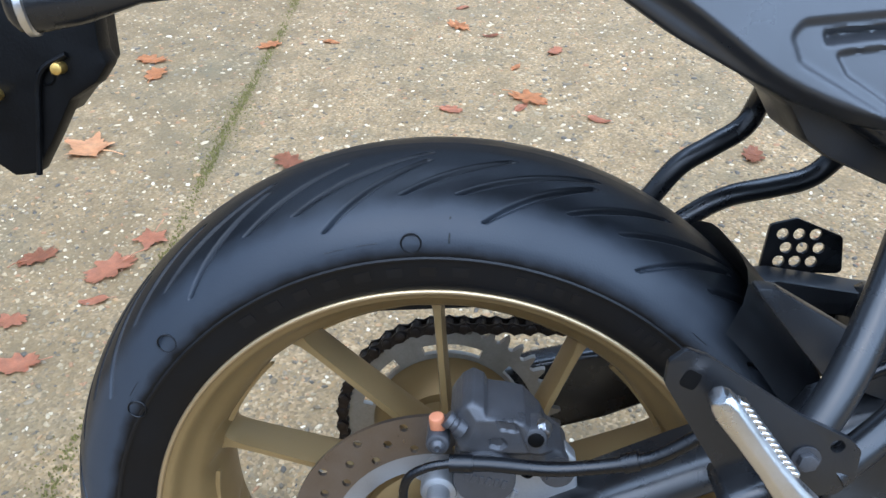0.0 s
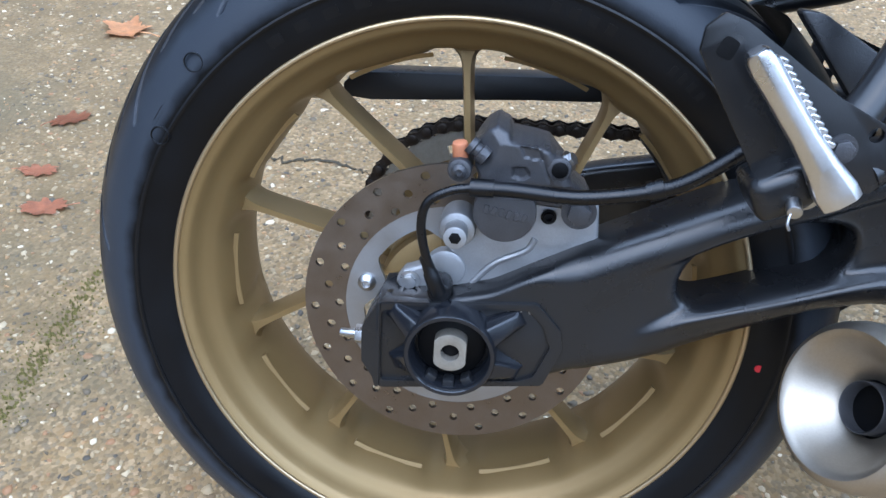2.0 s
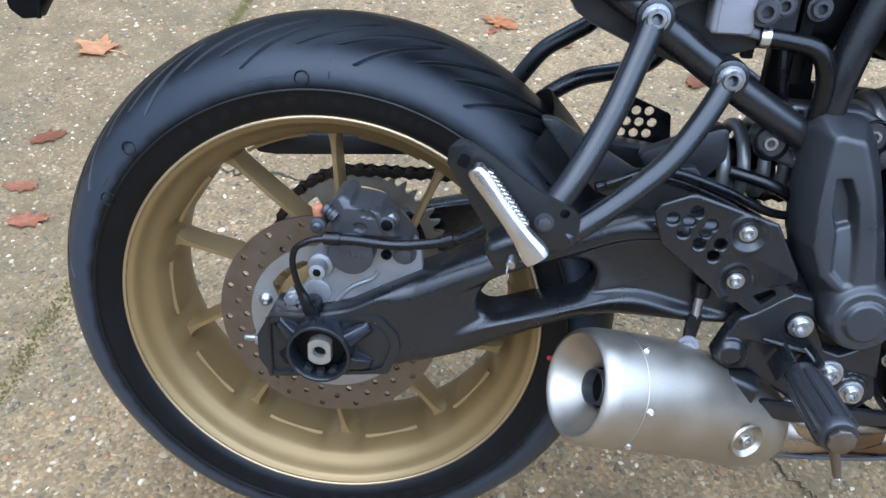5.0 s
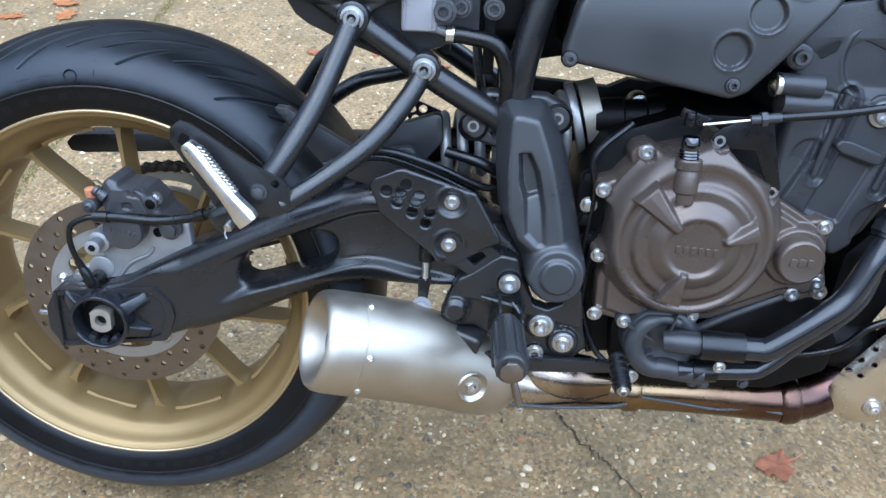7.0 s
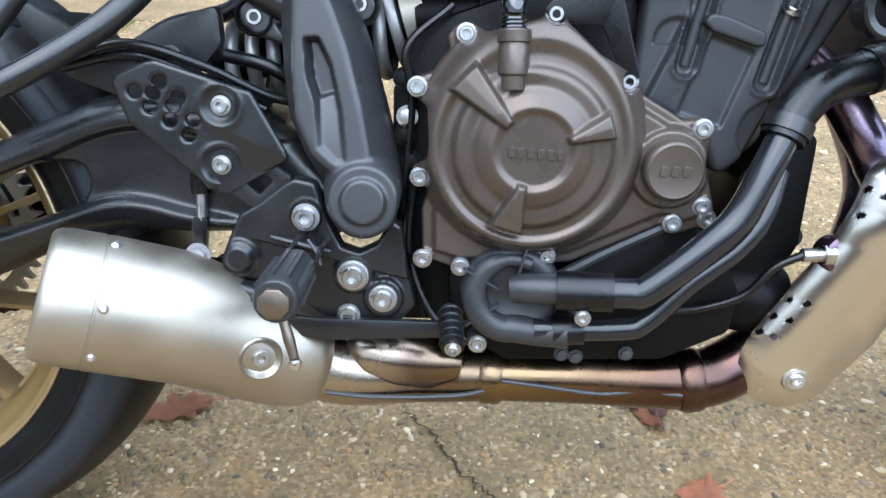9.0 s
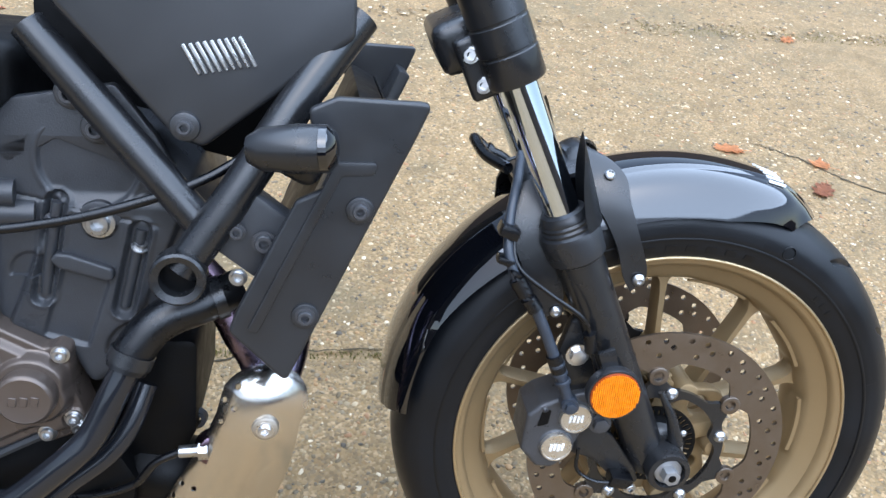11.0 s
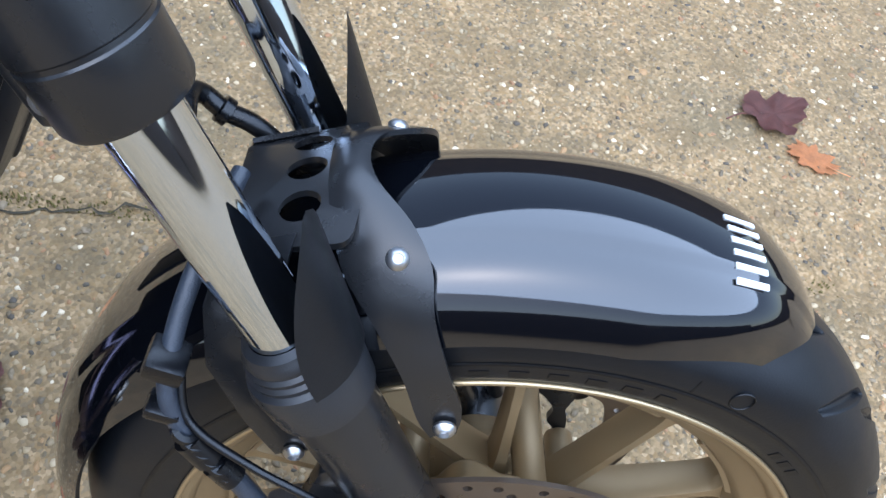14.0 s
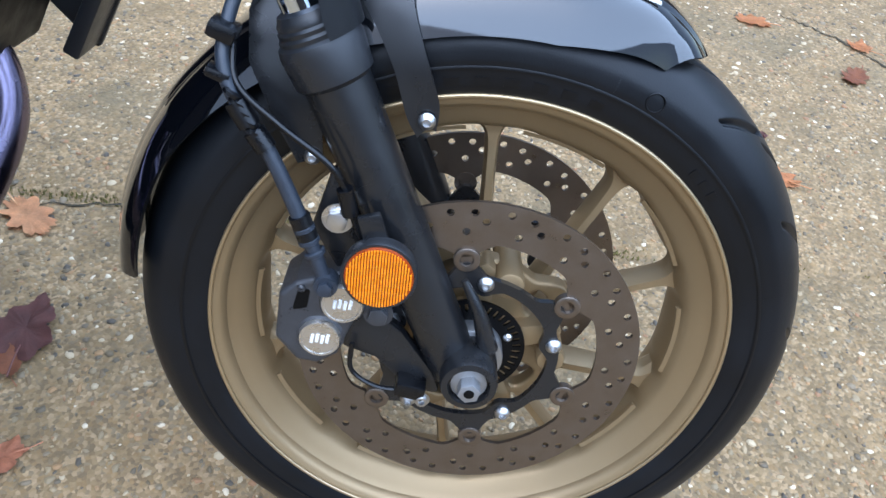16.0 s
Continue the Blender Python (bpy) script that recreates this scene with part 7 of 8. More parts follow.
front_disc("brake_disc", 1, "drilled steel front brake disc")
front_disc("far_brake_disc", -1, "drilled steel far front brake disc")
tone = plate(ring_pts((0, 0), 0.0500, 96), -0.0640, -0.0615, 0.0, [ring_pts((0, 0), 0.0300, 48)] + [fillet([(0.0385 * math.cos(a - 0.035), 0.0385 * math.sin(a - 0.035)), (0.0465 * math.cos(a - 0.035), 0.0465 * math.sin(a - 0.035)), (0.0465 * math.cos(a + 0.035), 0.0465 * math.sin(a + 0.035)), (0.0385 * math.cos(a + 0.035), 0.0385 * math.sin(a + 0.035))], 0.0008, 1) for a in np.linspace(0, 2 * math.pi, 40, endpoint=False)])
fpart("tone_ring", tone, "dark", front_wheel, "slotted black sensor ring", 30)
fpart("wheel_spacer", cyl((0, 0), 0.0300, -0.080, -0.050, 0.002, 40), "discface", front_wheel)
fbolt(front_wheel, (0.0330, -0.0650, 0.0160), 0.0042, "button", "bolt")

# ---- fork ----
FK = -0.463


FY = 0.080


def on_leg(z, y=-FY, dx=0.0):
    return (-0.015 + FK * z + dx, y, z)


DIRU = Vector((FK, 0, 1)).normalized()


def fork_leg(y, name, label):
    s = 1 if y < 0 else -1
    leg = fpart(name, tube([on_leg(-0.010, y), on_leg(0.020, y), on_leg(0.080, y), on_leg(0.160, y), on_leg(0.235, y), on_leg(0.262, y)], [0.0220, 0.0225, 0.0232, 0.0242, 0.0252, 0.0255], 36, smooth=4), "satin", motorcycle, label)
    fpart("leg_collar", along(lathe([(-0.034, 0.0250), (-0.030, 0.0295), (-0.006, 0.0312), (-0.001, 0.0300), (0.001, 0.0272), (0.004, 0.0276), (0.006, 0.0258), (0.009, 0.0264), (0.011, 0.0246), (0.014, 0.0250), (0.017, 0.0232), (0.020, 0.0222), (0.022, 0.0178)], 44), on_leg(0.268, y), tuple(DIRU)), "plastic", leg, "rubber dust seal")
    fpart("stanchion", along(lathe([(0.0, 0.0), (0.0, 0.0174), (0.30, 0.0174), (0.30, 0.0)], 44), on_leg(0.270, y), tuple(DIRU)), "chrome", leg, "polished chrome fork tube")
    fpart("axle_boss", join(lathe([(y + 0.020 * s, 0.0), (y + 0.020 * s, 0.0250), (y - 0.034 * s, 0.0245), (y - 0.038 * s, 0.0232), (y - 0.039 * s, 0.0180), (y - 0.032 * s, 0.0165), (y - 0.032 * s, 0.0)], 40)), "satin", leg)
    fpart("leg_web", tube([(0.014, y - 0.010 * s, 0.020), (0.002, y - 0.010 * s, 0.055), (-0.014, y - 0.008 * s, 0.085)], [0.009, 0.006, 0.003], 10), "satin", leg)
    # stone guard ahead of the tube
    g = bmesh.new()
    cols = []
    for u in np.linspace(0, 1, 13):
        row = []
        half = 58 * (1 - u ** 2.0) ** 0.8 + 3
        for v in np.linspace(-1, 1, 9):
            a = radians(6 + half * v)
            rad = 0.0345 + 0.0075 * u
            o = Vector((math.cos(radians(RAKE)), 0, math.sin(radians(RAKE)))) * math.cos(a) * rad + Vector((0, -s, 0)) * math.sin(a) * rad
            p = Vector(on_leg(0.268, y)) + DIRU * (0.090 * u) + o
            row.append(g.verts.new(p))
        cols.append(row)
    for a, b in zip(cols, cols[1:]):
        for i in range(8):
            g.faces.new((a[i], a[i + 1], b[i + 1], b[i]))
    bmesh.ops.solidify(g, geom=g.faces[:], thickness=0.0028)
    fpart("stone_guard", g, "plastic", leg, "matt black plastic fork guard")
    return leg


leg = fork_leg(-FY, "fork_leg", "black lower fork leg with a chrome tube")
fork_leg(FY, "far_fork_leg", "black far fork leg with a chrome tube")
axle_nut = fpart("front_axle", join(lathe([(-0.110, 0.0), (-0.110, 0.0150), (-0.114, 0.0152), (-0.115, 0.0120), (-0.115, 0.0)], 32), hexa((0, 0), 0.0098, -0.127, -0.112)), "alloy", motorcycle, "grey zinc front axle nut")
# black disc on the nut's face, shade of the bore as colour
fpart("axle_bore", cyl((0, 0), 0.0045, -0.1274, -0.120, 0.0004, 20), "dark", axle_nut)
clampc = Vector(on_leg(0.428, -FY))
clamp = fpart("lower_clamp", join(along(lathe([(-0.018, 0.0176), (-0.020, 0.0262), (-0.017, 0.0276), (0.008, 0.0280), (0.009, 0.0272), (0.011, 0.0272), (0.012, 0.0280), (0.036, 0.0282), (0.037, 0.0274), (0.039, 0.0274), (0.040, 0.0282), (0.075, 0.0282), (0.075, 0.0176)], 56), tuple(clampc), tuple(DIRU))), "satin", motorcycle, "satin black lower fork clamp", 30)
fpart("far_clamp", along(lathe([(-0.018, 0.0176), (-0.020, 0.0262), (-0.017, 0.0276), (0.075, 0.0282), (0.075, 0.0176)], 40), on_leg(0.428, FY), tuple(DIRU)), "satin", clamp)
fpart("yoke", box(tuple(Vector(on_leg(0.445, 0.0)) + Vector((-0.035, 0, -0.01))), (0.050, 0.120, 0.050), 0.014, (0, -RAKE, 0), 3), "satin", clamp)
fpart("clamp_ear", box(tuple(Vector(on_leg(0.428, -0.066)) + Vector((-0.030, 0, -0.010))), (0.026, 0.022, 0.060), 0.006, (0, -RAKE, 0), 3), "satin", clamp)
fbolt(clamp, (-0.2500, -0.0770, 0.4300), 0.0058, "socket", "polished", (-0.3, -1, 0.1))
fbolt(clamp, (-0.2360, -0.0770, 0.4035), 0.0058, "socket", "polished", (-0.3, -1, 0.1))

# ---- fork bridge over the mudguard ----
bridge_pts = [(-0.186, -0.044), (-0.120, -0.050), (-0.118, -0.034), (-0.122, 0.0), (-0.118, 0.034), (-0.120, 0.050), (-0.186, 0.044)]
bb = bmesh.new()
edges = []
lps = [fillet(bridge_pts, 0.008), *[[(-0.148 + 0.0105 * math.cos(t), yc + 0.0090 * math.sin(t)) for t in np.linspace(0, 2 * math.pi, 18, endpoint=False)] for yc in (-0.026, 0.0, 0.026)]]
for lp in lps:
    vs = [bb.verts.new((p[0], p[1], 0)) for p in lp]
    edges += [bb.edges.new((vs[i], vs[(i + 1) % len(vs)])) for i in range(len(vs))]
bmesh.ops.triangle_fill(bb, use_beauty=True, use_dissolve=False, edges=edges)
r_ = bmesh.ops.extrude_face_region(bb, geom=bb.faces[:], use_keep_orig=True)
for v in r_["geom"]:
    if isinstance(v, bmesh.types.BMVert):
        v.co.z -= 0.004
bmesh.ops.recalc_face_normals(bb, faces=bb.faces[:])
for v in bb.verts:
    v.co.z += 0.3250 + 0.40 * (v.co.x + 0.140) - 5.2 * v.co.y ** 2
bridge = fpart("fork_bridge", bb, "satin", motorcycle, "satin black fork bridge with three oval holes")
arch = bmesh.new()
half_rows = [(-0.126, 0.0, 0.3375, 0.0105), (-0.1225, -0.020, 0.3355, 0.0130), (-0.111, -0.039, 0.326, 0.020), (-0.1005, -0.056, 0.3125, 0.0220), (-0.089, -0.0690, 0.290, 0.0155), (-0.074, -0.0760, 0.258, 0.0125), (-0.062, -0.0770, 0.225, 0.0130), (-0.057, -0.0775, 0.206, 0.0075)]
rows_ = smooth_open([Vector((x, y, z, w)) for x, y, z, w in half_rows[::-1]] + [Vector((x, -y, z, w)) for x, y, z, w in half_rows[1:]], 4)
cols = []
for q in rows_:
    d = Vector((1.0, 0, 0.30 + 0.18 * min(1.0, max(0.0, (0.32 - q.z) / 0.08)))).normalized()
    cols.append([arch.verts.new(Vector((q.x, q.y, q.z)) + d * q.w * k - Vector((0, 0, 0.004 * k * k))) for k in (-1, -0.8, -0.4, 0, 0.4, 0.8, 1)])
for a, b in zip(cols, cols[1:]):
    for i in range(6):
        arch.faces.new((a[i], a[i + 1], b[i + 1], b[i]))
bmesh.ops.recalc_face_normals(arch, faces=arch.faces[:])
bmesh.ops.solidify(arch, geom=arch.faces[:], thickness=0.0035)
fpart("bridge_arch", arch, "satin", bridge, "", 50)
for s in (1, -1):
    arm = bmesh.new()
    cols = []
    for x, y, z, w in ((-0.166, -0.044, 0.309, 0.020), (-0.172, -0.062, 0.282, 0.020), (-0.168, -0.074, 0.250, 0.022), (-0.152, -0.078, 0.205, 0.018), (-0.142, -0.079, 0.172, 0.010)):
        d = Vector((0.92, 0, 0.36))
        d.normalize()
        cols.append([arm.verts.new(Vector((x, y * s, z)) + d * w * k) for k in (-1, -0.5, 0, 0.5, 1)])
    for a, b in zip(cols, cols[1:]):
        for i in range(4):
            arm.faces.new((a[i], a[i + 1], b[i + 1], b[i]))
    bmesh.ops.recalc_face_normals(arm, faces=arm.faces[:])
    bmesh.ops.solidify(arm, geom=arm.faces[:], thickness=0.003)
    fpart("bridge_arm", arm, "satin", bridge, "", 50)
    fbolt(bridge, (-0.0970, -0.0540, 0.3165) if s > 0 else (-0.1030, 0.0360, 0.3285), 0.0060, "button", "bolt", (0.1, -0.8 * s, 1))
    fbolt(bridge, (-0.1800, -0.0460 * s, 0.2900), 0.0060, "button", "polished", (-0.5, -0.6 * s, 0.6))
    fbolt(bridge, (-0.0580, -0.0790 * s, 0.2135), 0.0068, "button", "bolt", (0, -s, 0))
    fbolt(bridge, (-0.1404, -0.0800 * s, 0.1757), 0.0064, "button", "bolt", (0, -s, 0))

# ---- front mudguard ----
fg = bmesh.new()
cols = []
NA, NB = 72, 40
for k in range(NA + 1):
    u = k / NA
    row = []
    for j in range(NB + 1):
        v = -1 + 2 * j / NB
        # the ends are cut back towards the edges
        a0 = 60.2 + 6.4 * abs(v) ** 3.0
        a1 = 175.0 - 3.0 * abs(v) ** 2.0
        a = a0 + (a1 - a0) * u
        nose = max(0.0, (74 - a) / 15)
        taper = min(1.0, max(0.0, (84 - a) / 17.5))
        half = 0.0680 - 0.0170 * taper ** 1.6
        y = half * v
        r = 0.3270 - 0.0160 * v * v - (0.0330 - 0.0210 * min(1.0, max(0.0, (a - 105) / 45)) - 0.0130 * taper) * v ** 8 - 0.0205 * nose ** 2 - 0.010 * max(0.0, (a - 140) / 35) ** 2
        if abs(v) < 0.50:
            r += 0.0014
        t = radians(a)
        row.append(fg.verts.new((r * math.cos(t), y, r * math.sin(t))))
    cols.append(row)
for a, b in zip(cols, cols[1:]):
    for i in range(NB):
        fg.faces.new((a[i], a[i + 1], b[i + 1], b[i]))
bmesh.ops.recalc_face_normals(fg, faces=fg.faces[:])
bmesh.ops.solidify(fg, geom=fg.faces[:], thickness=0.0035)
mudguard = fpart("front_mudguard", fg, "gloss", motorcycle, "gloss black front mudguard with white marks", 60)
wm = []
for k in range(6):
    v0 = -0.56 + 0.130 * k
    y0, y1 = 0.068 * v0, 0.068 * (v0 + 0.050)
    lb = bmesh.new()
    vs = []
    for a, yy in ((75.3, y0), (75.3, y1), (71.4, y1 + 0.003), (71.4, y0 + 0.003)):
        v = yy / 0.061
        nose = max(0.0, (74 - a) / 15)
        r = 0.3270 - 0.0160 * v * v - 0.0240 * v ** 8 - 0.0205 * nose ** 2 + 0.0024
        vs.append(lb.verts.new((r * math.cos(radians(a)), yy, r * math.sin(radians(a)))))
    lb.faces.new(vs)
    g_ = bmesh.ops.extrude_face_region(lb, geom=lb.faces[:], use_keep_orig=True)
    for q in g_["geom"]:
        if isinstance(q, bmesh.types.BMVert):
            q.co *= 0.9965
    bmesh.ops.recalc_face_normals(lb, faces=lb.faces[:])
    wm.append(lb)
for lb in wm:
    fpart("white_mark", lb, "white", mudguard, "plain white bar on the mudguard")

# ---- front caliper, reflector, hose ----
fcal = fpart("front_caliper", plate(fillet([(-0.164, 0.018), (-0.161, 0.062), (-0.148, 0.074), (-0.120, 0.086), (-0.094, 0.092), (-0.086, 0.070), (-0.100, 0.040), (-0.112, 0.006), (-0.128, -0.006), (-0.146, -0.004)], 0.006), -0.1000, -0.045, 0.005, (), 3), "caliper", motorcycle, "black four-piston front caliper with pale caps")
# black patch on the caliper's face, painted shade of the pad opening
fpart("pad_window", plate(fillet([(-0.150, 0.048), (-0.146, 0.066), (-0.136, 0.070), (-0.138, 0.052)], 0.002), -0.1008, -0.097, 0.0), "dark", fcal)
fpart("caliper_mount", plate(fillet([(-0.138, 0.120), (-0.124, 0.172), (-0.098, 0.172), (-0.092, 0.130), (-0.088, 0.080), (-0.110, 0.074)], 0.008), -0.0900, -0.075, 0.004), "satin", fcal)
fpart("lower_mount", plate(fillet([(-0.110, 0.040), (-0.080, 0.046), (-0.060, 0.030), (-0.030, -0.010), (-0.020, -0.034), (-0.050, -0.030), (-0.080, 0.000), (-0.110, 0.010)], 0.006), -0.0920, -0.078, 0.004), "satin", fcal)
for c in ((-0.1095, 0.0605), (-0.1265, 0.0245)):
    cap = fpart("piston_cap", turned([(-0.095, 0.0175), (-0.1040, 0.0175), (-0.1060, 0.0165), (-0.1060, 0.0150), (-0.1050, 0.0145), (-0.1050, 0.0)], c, 36), "piston", fcal, "pale metal piston cap with white marks")
    fpart("cap_ring", turned([(-0.094, 0.0200), (-0.1000, 0.0200), (-0.1015, 0.0175)], c, 36), "caliper", cap)
    fpart("cap_marks", join(*[box((c[0] - 0.006 + 0.0042 * k, -0.1054, c[1] + 0.001 * (k % 2)), (0.0028, 0.0010, 0.0085), 0.0002, (0, 8, 0), 1) for k in range(4)]), "white", cap, "plain white bars")
fbolt(fcal, (-0.1170, -0.0990, 0.1360), 0.0085, "hex", "polished")
fbolt(fcal, (-0.0805, -0.0985, 0.0520), 0.0085, "hex", "caliper")
fbolt(fcal, (-0.1430, -0.1005, 0.0700), 0.0035, "button", "caliper")
refl = fpart("side_reflector", turned([(-0.118, 0.0), (-0.118, 0.0285), (-0.128, 0.0290), (-0.1300, 0.0282), (-0.1300, 0.0262)], (-0.0812, 0.1065), 48), "plastic", motorcycle, "round amber side reflector in a black cup")
fpart("reflector_lens", turned([(-0.1290, 0.0264), (-0.1312, 0.0258), (-0.1318, 0.0240), (-0.1318, 0.0)], (-0.0812, 0.1065), 48), "amber", refl, "amber ribbed reflector lens")
# bright ribs on the deep amber lens paint its light and shade
fpart("lens_ribs", join(*[box((-0.0812 + 0.00215 * k, -0.1320, 0.1065), (0.0012, 0.0022, 2 * math.sqrt(max(0.00002, 0.0246 ** 2 - (0.00215 * k) ** 2))), 0.0, (0, 0, 0), 1) for k in range(-11, 12)]), "amber_lit_rib", refl)
fpart("reflector_stay", box((-0.088, -0.116, 0.137), (0.018, 0.006, 0.030), 0.002, (0, -20, 0)), "satin", refl)
hose = fpart("brake_hose", tube([(-0.180, -0.010, 0.322), (-0.190, -0.055, 0.308), (-0.199, -0.082, 0.278), (-0.2005, -0.100, 0.248), (-0.188, -0.106, 0.217), (-0.167, -0.108, 0.188), (-0.141, -0.110, 0.132), (-0.124, -0.112, 0.090)], [0.0050, 0.0050, 0.0050, 0.0050, 0.0050, 0.0058, 0.0062, 0.0058], 14), "bluehose", motorcycle, "grey-blue braided front brake hose")
for p, q in (((-0.191, -0.106, 0.223), (-0.181, -0.107, 0.207)), ((-0.178, -0.107, 0.203), (-0.169, -0.108, 0.191)), ((-0.145, -0.110, 0.141), (-0.137, -0.1105, 0.122))):
    fpart("hose_sleeve", tube([p, q], 0.0082, 14, smooth=0), "hose", hose)
for f in (0.20, 0.32, 0.44, 0.56, 0.68, 0.80):
    p, q = Vector((-0.199, -0.105, 0.240)).lerp(Vector((-0.166, -0.1085, 0.186)), f), Vector((-0.033, -0.0035, -0.054))
    fpart("hose_collar", along(lathe([(-0.0026, 0.0050), (-0.0014, 0.0078), (0.0014, 0.0078), (0.0026, 0.0050)], 16), tuple(p), tuple(q)), "hose", hose)
for p in ((-0.1405, -0.1105, 0.131), (-0.1365, -0.1108, 0.121), (-0.132, -0.1112, 0.111)):
    fpart("hose_collar", along(lathe([(-0.0025, 0.0066), (-0.0015, 0.0084), (0.0015, 0.0084), (0.0025, 0.0066)], 16), p, (-0.4, 0, 1)), "bluehose", hose)
upper_hose = fpart("upper_brake_hose", tube([(-0.196, -0.030, 0.312), (-0.213, 0.010, 0.314), (-0.2210, 0.048, 0.3215), (-0.2160, 0.060, 0.3169), (-0.2035, 0.060, 0.3066), (-0.1886, 0.060, 0.3004), (-0.1752, 0.060, 0.2895), (-0.1640, 0.060, 0.2740)], 0.0062, 12), "hose", motorcycle, "black rubber brake hose behind the fork")
fpart("hose_clip", along(lathe([(-0.004, 0.0060), (-0.003, 0.0088), (0.003, 0.0088), (0.004, 0.0060)], 18), (-0.2035, 0.060, 0.3066), (1, 0, -0.7)), "hose", upper_hose)
fpart("hose_union", along(cyl((0, 0), 0.0095, -0.008, 0.010, 0.002, 18), (-0.1690, 0.060, 0.2805), (0.5, 0, -1)), "hose", upper_hose)
fpart("banjo", join(cyl((-0.1220, 0.0850), 0.0095, -0.118, -0.104, 0.001, 24)), "bluehose", hose)
fbolt(hose, (-0.1220, -0.1180, 0.0850), 0.0062, "hex", "bluehose")
fpart("sensor_wire", tube([(-0.196, -0.090, 0.262), (-0.190, -0.104, 0.235), (-0.160, -0.112, 0.212), (-0.124, -0.116, 0.188), (-0.111, -0.112, 0.165), (-0.104, -0.108, 0.140), (-0.096, -0.108, 0.122)], 0.0024, 10), "hose", hose)
fpart("wire_boot", tube([(-0.112, -0.112, 0.168), (-0.107, -0.109, 0.146)], 0.0062, 12, smooth=0), "hose", hose)
fpart("hose_clip", box((-0.201, -0.092, 0.268), (0.020, 0.022, 0.012), 0.003, (0, 20, 0)), "hose", hose)
fpart("hose_clip", box((-0.203, -0.100, 0.240), (0.018, 0.016, 0.008), 0.003, (0, 20, 0)), "hose", hose)
fpart("sensor_lead", tube([(-0.100, -0.100, 0.020), (-0.099, -0.102, -0.006), (-0.078, -0.104, -0.020), (-0.052, -0.104, -0.022)], 0.0022, 8), "hose", hose)
fpart("wheel_sensor", box((-0.048, -0.100, -0.020), (0.026, 0.020, 0.014), 0.003, (0, 10, 0)), "hose", hose)
fbolt(hose, (-0.0370, -0.1060, -0.0280), 0.0052, "socket", "bolt")


# ---- ground: concrete slabs with exposed aggregate, one sheet to the horizon ----
def concrete():
    m = material("weathered_concrete", (0.184, 0.129, 0.063), 0.85, vary=0.55, scale=26.0, bump=0.0, fine=300, spec=0.3)
    n, l, b = nodes_of(m)
    co = n.new("ShaderNodeTexCoord")
    vo = n.new("ShaderNodeTexVoronoi")
    vo.inputs["Scale"].default_value = 190
    vo.inputs["Randomness"].default_value = 1.0
    l.new(co.outputs["Object"], vo.inputs["Vector"])
    ramp = n.new("ShaderNodeValToRGB")
    ramp.color_ramp.interpolation = "CONSTANT"
    e = ramp.color_ramp.elements
    tones = [(0.0, (0.163, 0.096, 0.041)), (0.14, (0.260, 0.159, 0.074)), (0.30, (0.324, 0.197, 0.092)), (0.46, (0.121, 0.075, 0.038)), (0.58, (0.276, 0.151, 0.058)), (0.70, (0.405, 0.259, 0.132)), (0.82, (0.195, 0.135, 0.080)), (0.93, (0.503, 0.329, 0.175))]
    e[0].position, e[0].color = 0.0, (*tones[0][1], 1)
    e[1].position, e[1].color = tones[1][0], (*tones[1][1], 1)
    for p, c in tones[2:]:
        s = e.new(p)
        s.color = (*c, 1)
    sep = n.new("ShaderNodeSeparateColor")
    l.new(vo.outputs["Color"], sep.inputs[0])
    l.new(sep.outputs[0], ramp.inputs["Fac"])
    mix = n.new("ShaderNodeMix")
    mix.data_type = "RGBA"
    mix.inputs["Factor"].default_value = 0.52
    old = b.inputs["Base Color"].links[0].from_socket
    l.new(old, mix.inputs["A"])
    l.new(ramp.outputs["Color"], mix.inputs["B"])
    # hand-sized patches of dirt and a browner, more worn slab beyond the first joint
    pa = n.new("ShaderNodeTexNoise")
    pa.inputs["Scale"].default_value, pa.inputs["Detail"].default_value, pa.inputs["Roughness"].default_value = 9.0, 9, 0.72
    l.new(co.outputs["Object"], pa.inputs["Vector"])
    sx = n.new("ShaderNodeSeparateXYZ")
    l.new(co.outputs["Object"], sx.inputs[0])
    west = n.new("ShaderNodeMapRange")
    west.inputs["From Min"].default_value, west.inputs["From Max"].default_value = -0.52, -0.60
    west.inputs["To Min"].default_value, west.inputs["To Max"].default_value = 0.0, 0.13
    l.new(sx.outputs["X"], west.inputs["Value"])
    sm_ = n.new("ShaderNodeMath")
    l.new(pa.outputs["Fac"], sm_.inputs[0])
    l.new(west.outputs["Result"], sm_.inputs[1])
    pr = n.new("ShaderNodeMapRange")
    pr.inputs["From Min"].default_value, pr.inputs["From Max"].default_value = 0.44, 0.70
    pr.inputs["To Min"].default_value, pr.inputs["To Max"].default_value = 0.0, 0.72
    l.new(sm_.outputs[0], pr.inputs["Value"])
    mix0 = n.new("ShaderNodeMix")
    mix0.data_type = "RGBA"
    l.new(pr.outputs["Result"], mix0.inputs["Factor"])
    l.new(mix.outputs["Result"], mix0.inputs["A"])
    mix0.inputs["B"].default_value = (0.125, 0.081, 0.036, 1)
    mix = mix0
    # damp and mossy stains
    no = n.new("ShaderNodeTexNoise")
    no.inputs["Scale"].default_value, no.inputs["Detail"].default_value, no.inputs["Roughness"].default_value = 2.2, 8, 0.68
    l.new(co.outputs["Object"], no.inputs["Vector"])
    st = n.new("ShaderNodeMapRange")
    st.inputs["From Min"].default_value, st.inputs["From Max"].default_value = 0.50, 0.72
    st.inputs["To Min"].default_value, st.inputs["To Max"].default_value = 0.0, 0.62
